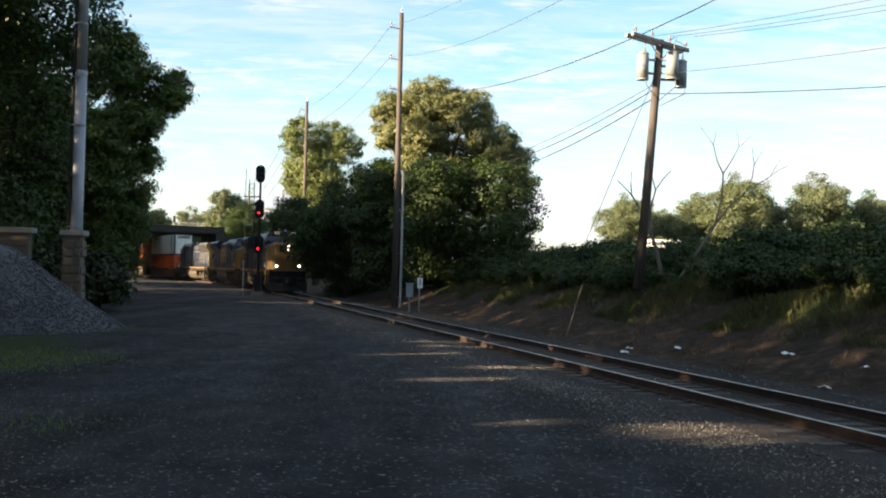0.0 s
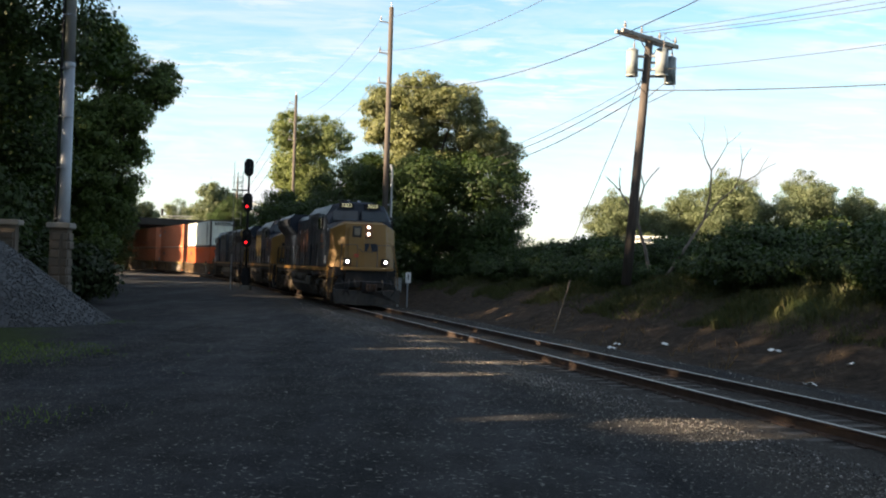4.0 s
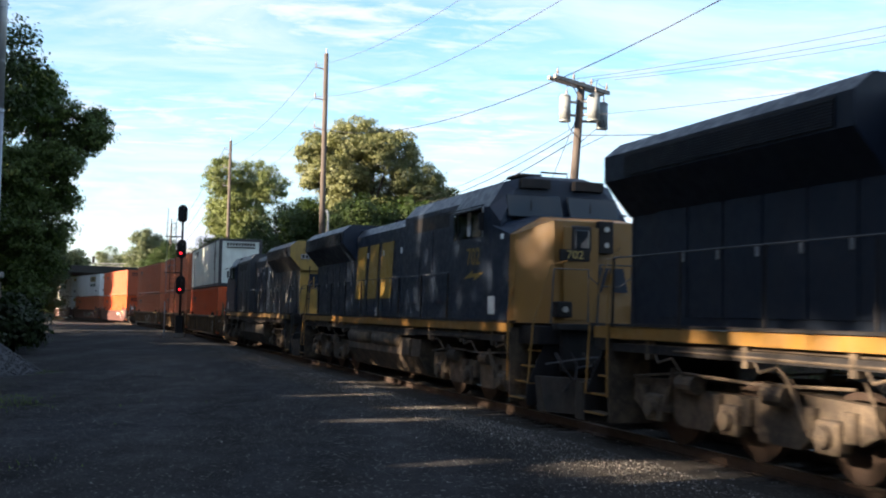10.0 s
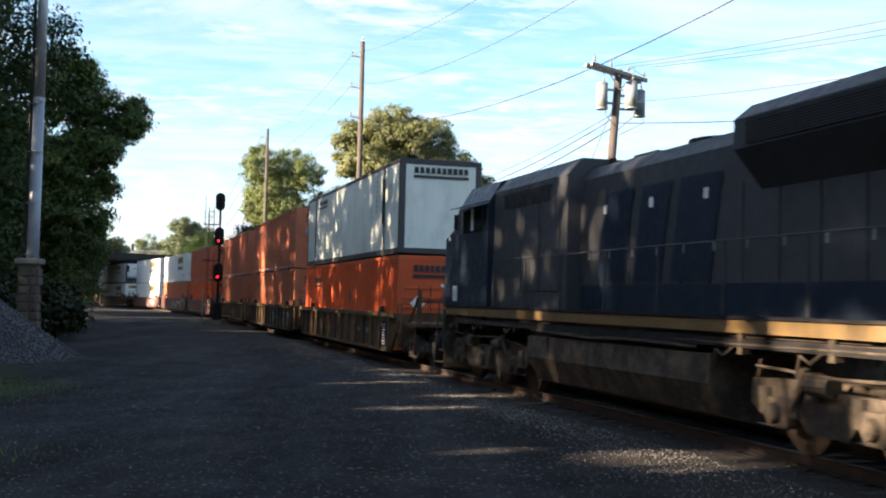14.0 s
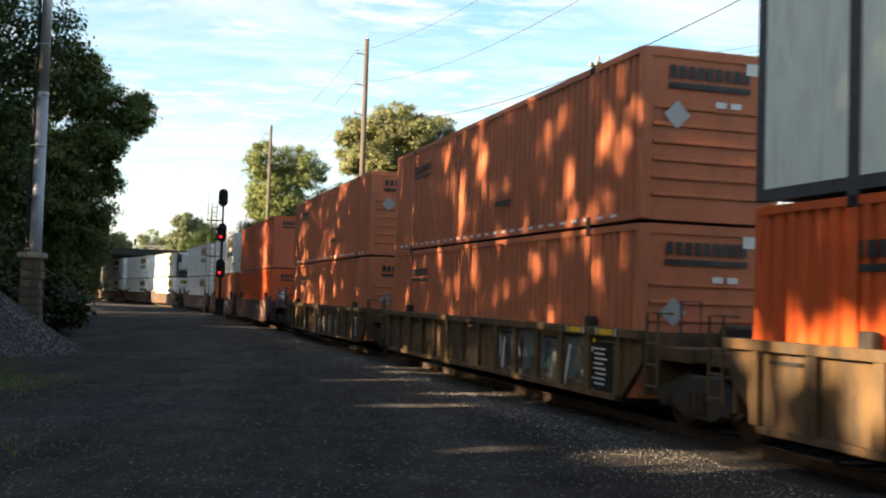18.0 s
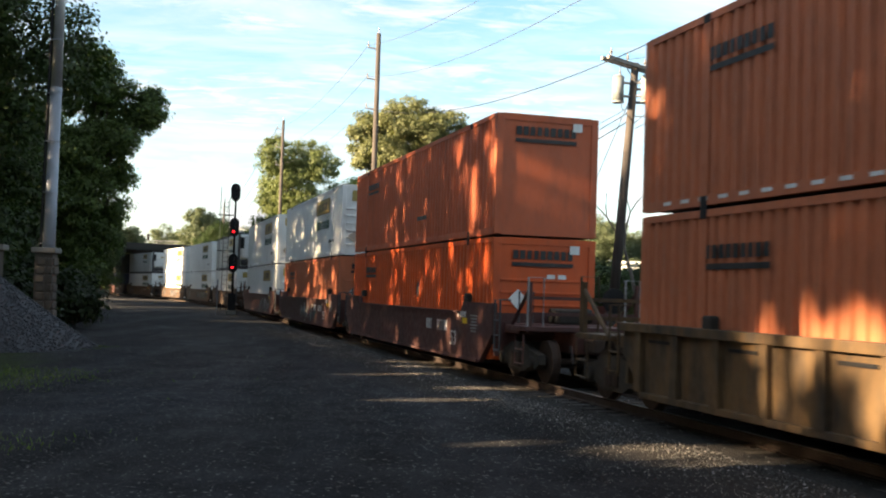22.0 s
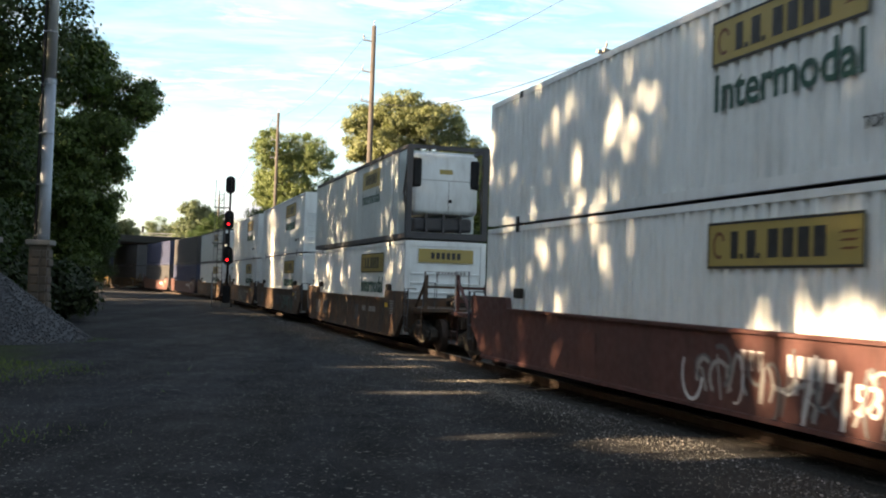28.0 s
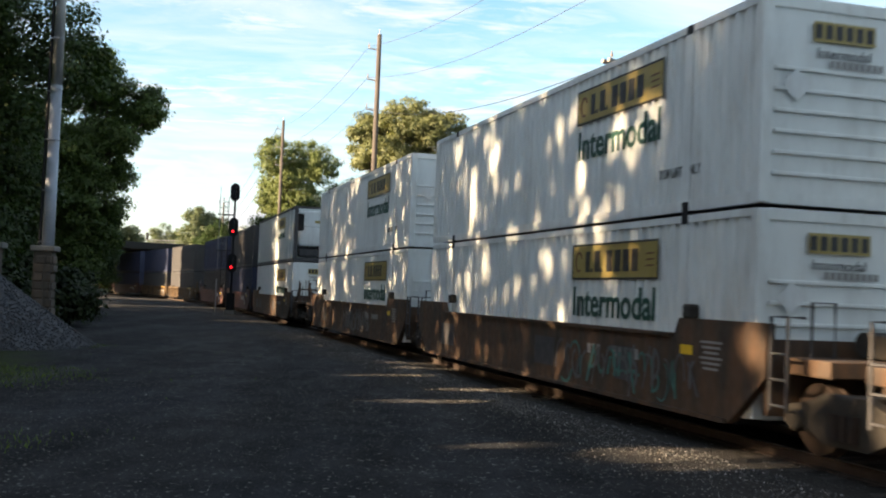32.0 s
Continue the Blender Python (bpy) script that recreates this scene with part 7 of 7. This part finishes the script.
            plough.faces.new((va[i], vb[i], vb[j], va[j]))
        bmesh.ops.recalc_face_normals(plough, faces=plough.faces)
        part("plough", plough, M_PLOUGH, L, "dusty black snow plough")
        knuckle = [(-0.09, e + sg * 0.30), (0.09, e + sg * 0.30), (0.11, e + sg * 0.80), (0.22, e + sg * 0.92), (0.20, e + sg * 1.08), (0.10, e + sg * 1.10), (0.02, e + sg * 0.96), (-0.10, e + sg * 0.98), (-0.16, e + sg * 1.12), (-0.24, e + sg * 1.06), (-0.22, e + sg * 0.86), (-0.12, e + sg * 0.76)]
        part("coupler", prism(knuckle, 0.72, 1.02, "z"), M_RUST, L, "rusty knuckle coupler")
        part("coupler_pocket", box(0, e + sg * 0.28, 0.88, 0.6, 0.35, 0.5, 0.04), M_BLACK, L)
        for k, x in enumerate((-1.05, -0.7, 0.55, 0.8, 1.1)):
            part("air_hose", rod([(x, e + sg * 0.02, 1.18), (x + 0.03, e + sg * 0.32, 1.0), (x + 0.12 * (1 if k % 2 else -1), e + sg * 0.45, 0.72), (x + 0.02, e + sg * 0.42, 0.52)], 0.032, 6), M_TRUCK if k in (1, 2) else M_BLACK, L)
        part("cut_lever", rod([(-1.4, e + sg * 0.25, 1.0), (-0.5, e + sg * 0.3, 1.12), (0.5, e + sg * 0.3, 1.12), (1.4, e + sg * 0.25, 1.0)], 0.02, 6), M_LOCOGREY, L)
        er = part("end_rail", rod([(-1.2, e, 1.72), (-1.15, e, 2.72), (-0.45, e, 2.72), (-0.45, e, 1.75)], 0.022, 6), M_LOCOGREY, L)
        part("end_rail_bar", rod([(1.2, e, 1.72), (1.15, e, 2.72), (0.45, e, 2.72), (0.45, e, 1.75)], 0.022, 6), M_LOCOGREY, er)
        part("chain", rod([(-0.45, e, 2.6), (-0.2, e, 2.42), (0.2, e, 2.42), (0.45, e, 2.6)], 0.014, 5), M_LOCOGREY, er)
    # rear face of the long hood
    ym = -9.55
    part("hood_end", box(0, ym + 0.12, 3.05, 2.14 if not old else 2.2, 0.06, 2.64), body if not old else M_FADEYEL, L, "" if not old else "worn yellow hood end")
    part("rear_light_case", box(0, ym + 0.06, 4.05, 0.26, 0.12, 0.55, 0.02), M_BLACK, L)
    for dz in (0.13, -0.13):
        part("rear_light", tube((0, ym - 0.02, 4.05 + dz), (0, ym + 0.02, 4.05 + dz), 0.10, None, 16), M_LAMPOFF, L)
    for sx in (1, -1):
        part("rear_grab", rod([(sx * 0.75, ym - 0.02, 2.0), (sx * 0.75, ym - 0.05, 3.6)], 0.02, 6), M_BLACK, L)
        part("rear_board", box(sx * 0.78, ym - 0.01, 4.2, 0.5, 0.04, 0.2), M_BLACK, L)
    if old:
        part("wing_cap", prism([(x * 1.005, z) for x, z in wing], ym - 0.03, ym + 0.02, "y"), M_FADEYEL, L, "worn yellow end of the radiator housing")
        part("crest_mark", plaque(on_back(0.0, ym + 0.085, 3.0), [rect(-0.55, 0.05, 0.42, 0.52, 0.06), rect(0.0, 0.05, 0.36, 0.52, 0.06), rect(0.5, 0.05, 0.36, 0.52, 0.06)]), M_LOCO2, L)
        for sx in (1, -1):
            part("number_plate", box(sx * 0.80, ym - 0.045, 3.98, 0.62, 0.02, 0.20, 0.005), M_DIM, L, "pale number board as a plain plate")
            part("number_block", plaque(on_back(sx * 0.80, ym - 0.057, 3.98), [rect(-0.21 + 0.14 * k, 0, 0.09, 0.13) for k in range(4)]), M_BLACK, L)
        part("roof_grab", rod([(-0.25, ym + 0.2, 4.58), (-0.25, ym + 0.2, 4.72), (0.25, ym + 0.2, 4.72), (0.25, ym + 0.2, 4.58)], 0.016, 6), M_BLACK, L)
        for q in (-0.55, 0.55):
            part("hood_end_rib", box(q, ym + 0.075, 2.6, 0.03, 0.03, 1.2), M_FADEYEL, L)
    # markings on both flanks
    for sx in (1, -1):
        if style == "crest":
            mk, y0, z0, f = M_SEAL, -1.2, 3.05, 1.09
            br = [rect(-2.15 * sx * sx, 0, 0.14, 1.9), rect(-2.0, 0.9, 0.34, 0.14), rect(-2.0, -0.9, 0.34, 0.14), rect(2.15, 0, 0.14, 1.9), rect(2.0, 0.9, 0.34, 0.14), rect(2.0, -0.9, 0.34, 0.14)]
        else:
            mk, y0, z0, f = (M_MARK if style == "bold" else M_LOCO2), (-2.0 if style == "bold" else -0.9), 3.05, 1.09
            br = []
        big = 1.0 if style == "crest" else 1.32
        sh = [rect(-1.0 * big, 0, 0.8 * big, 1.2 * big, 0.12 * big), rect(0.02, 0, 0.72 * big, 1.2 * big, 0.12 * big), rect(1.05 * big, 0, 0.9 * big, 1.2 * big, 0.12 * big)]
        for block in sh:
            part("company_mark", plaque(on_side(sx * f, y0, z0), [block], 0.006), mk, L, "large plain block in worn paint")
        if br:
            part("mark_bracket", plaque(on_side(sx * f, y0, z0), br[:3], 0.006), mk, L)
            part("mark_bracket", plaque(on_side(sx * f, y0, z0), br[3:], 0.006), mk, L)
        if old:
            part("blue_band", box(sx * 1.078, -3.5, 1.98, 0.03, 10.6, 0.46), M_LOCO2, L, "dark blue lower band")
        if style == "bold":
            lettering("number", "702", 0.52, on_side(sx * 1.503, 7.2, 3.05), mk, cab, 0.004, 1.0)
            part("bolt_mark", plaque(on_side(sx * 1.503, 7.2, 2.66), [[(-0.55, -0.05), (0.1, -0.02), (0.05, -0.1), (0.6, 0.06), (-0.05, 0.05), (0.0, 0.12)]]), mk, cab)
        if style == "crest":
            lettering("number", "3223", 0.50, on_side(sx * 1.503, 7.2, 3.0), M_SEAL, cab, 0.004, 0.95)
            part("cab_emblem", plaque(on_side(sx * 1.503, 7.2, 2.62), [[(-0.60, -0.06), (0.1, -0.03), (0.05, -0.12), (0.62, 0.06), (-0.05, 0.05), (0.0, 0.13)]]), M_SEAL, cab, "dull orange bolt emblem")
    L.scale = (1, 1.04, 1) if not old else (1, 1.0, 1)
    return L


M_RED_PAINT = paint("red_decal", (0.55, 0.03, 0.03), 0.5, (0.2, 0.1, 0.1), 0.2)

VEHICLES.append((locomotive("dark blue locomotive with an ochre nose and lit headlights", "crest"), -60.4, 6.8, 0.0, False))
VEHICLES.append((locomotive("blue locomotive with an ochre nose and yellow marks", "bold"), -37.05, 6.8, 0.0, False))
VEHICLES.append((locomotive("grey and blue locomotive running backwards, yellow hood end leading", "old"), -14.6, 6.8, 0.0, True))

# stacks: metres behind the first one, lower box, upper box, car kind, spray paint
O_RIB = container(Matrix(), "bright orange corrugated shipping container with dark name blocks", M_ORANGE, "bars", True, None, True, 1)
O_FADE = container(Matrix(), "faded orange corrugated shipping container with dark name blocks", M_TERRA, "bars", True, None, True, 2, True)
O_FADE2 = container(Matrix(), "faded terracotta corrugated shipping container", M_TERRA, "bars", True, None, True, 3)
O_PLAIN = container(Matrix(), "dull orange container with a plain streaked front", M_RUSSET, "bars", True, M_RUSSET, False, 5)
S_PANEL = container(Matrix(), "pale grey flat-panelled container in a dark frame", M_SILVER, "stripe", False, M_DKGREY, False, 4)
W_GOLD = container(Matrix(), "white corrugated container with a gold plate and green lettering", M_PALE, "gold", True, None, True, 6)
W_GOLD2 = container(Matrix(), "white corrugated container with a large gold front plate", M_PALE, "gold", True, None, True, 7)
W_GOLD3 = container(Matrix(), "white corrugated container with a gold plate and dark border", M_PALE, "gold", True, None, True, 7, slogan=False)
REEFER = reefer("white refrigerated container with its cooling unit in front", 1)
D_BLUE = container(Matrix(), "dark blue corrugated shipping container", M_NAVY, "", True, None, True, 8)
D_GREY = container(Matrix(), "charcoal corrugated shipping container", M_DKGREY, "", True, None, True, 9)
TAN = [("tan well car with ribbed sides and worn stencils", 0), ("tan well car with spray paint on its sill", 1), ("tan well car with grime along its sill", 0)]
USED = set()


def place(proto, x, z, half=7.0, turned=False):
    ob = proto
    if proto.name in USED:
        ob = copy_thing(proto, Matrix())
    USED.add(proto.name)
    VEHICLES.append((ob, x, half, z, turned))


STACKS = [
    (0.0, O_RIB, S_PANEL, "tan", 0, 1, 0), (19.45, O_FADE2, O_FADE, "tan", 2, 0, 0), (39.15, O_FADE2, O_FADE, "tan", 1, 0, 1),
    (62.85, O_RIB, O_PLAIN, "brown", 0, 1, 0), (82.0, O_FADE2, W_GOLD2, "brown", 1, 0, 0), (101.8, W_GOLD3, W_GOLD2, "brown", 2, 0, 1),
    (125.65, W_GOLD2, REEFER, "rust", 0, 1, 0), (145.2, W_GOLD, W_GOLD, "rust", 2, 0, 0), (164.1, W_GOLD, W_GOLD, "rust", 1, 0, 1),
    (188.0, W_GOLD, REEFER, "rust", 0, 1, 0), (207.5, D_BLUE, D_GREY, "brown", 0, 0, 0), (227.0, D_GREY, D_BLUE, "brown", 0, 0, 1),
    (250.5, D_GREY, D_GREY, "tan", 0, 1, 0), (270.0, D_GREY, D_BLUE, "tan", 0, 0, 0), (289.5, D_BLUE, D_BLUE, "brown", 0, 0, 1),
    (313.0, D_GREY, D_BLUE, "rust", 0, 1, 0), (332.5, D_BLUE, D_GREY, "rust", 0, 0, 0), (352.0, D_GREY, D_GREY, "rust", 0, 0, 1),
]
WORDS = {"tan": "tan well car with ribbed, grimy sides", "brown": "dark brown well car with white stencils", "rust": "rusty tan well car"}
MORE = {0: "", 1: " and looping spray paint", 2: " and faded spray paint"}
BOGIE = freight_truck("two-axle freight bogie with dusty side frames")
CARS = {}
for i, (x, low, high, kind, spray, first, last) in enumerate(STACKS):
    place(low, x + CL / 2, 0.35)
    place(high, x + CL / 2, 0.35 + CH + 0.06)
    key = (kind, spray, first, last)
    if key not in CARS:
        CARS[key] = well_car(WORDS[kind] + MORE[spray], kind, 20 + i, bool(first), bool(last), spray)
    place(CARS[key], x + CL / 2, 0.0)
    if first:
        place(BOGIE, x - 1.35, 0.0, 1.2)
    place(BOGIE, (x + CL + STACKS[i + 1][0]) / 2 if not last and i + 1 < len(STACKS) else x + CL + 1.35, 0.0, 1.2)


# ---- movement ----
P0, P1, P2, P3 = -39.227, -89.745, -2.863, -0.735


def train_place(t):
    """Where the first container's front stands along the track at t seconds."""
    u = (t - 22.0) / 10.0
    return P0 + P1 * u + P2 * u * u + P3 * u ** 3


def motions():
    for ob, x, half, z, turned in VEHICLES:
        rows = []
        for i in range(33):
            s = train_place(i) + x
            ax, ay, _ = track(s - half)
            bx, by, _ = track(s + half)
            rz = math.degrees(math.atan2(bx - ax, ay - by)) + (180 if turned else 0)
            rows.append((i, pose((ax + bx) / 2, (ay + by) / 2, z, 0, 0, rz)))
        walk(ob, rows)


motions()
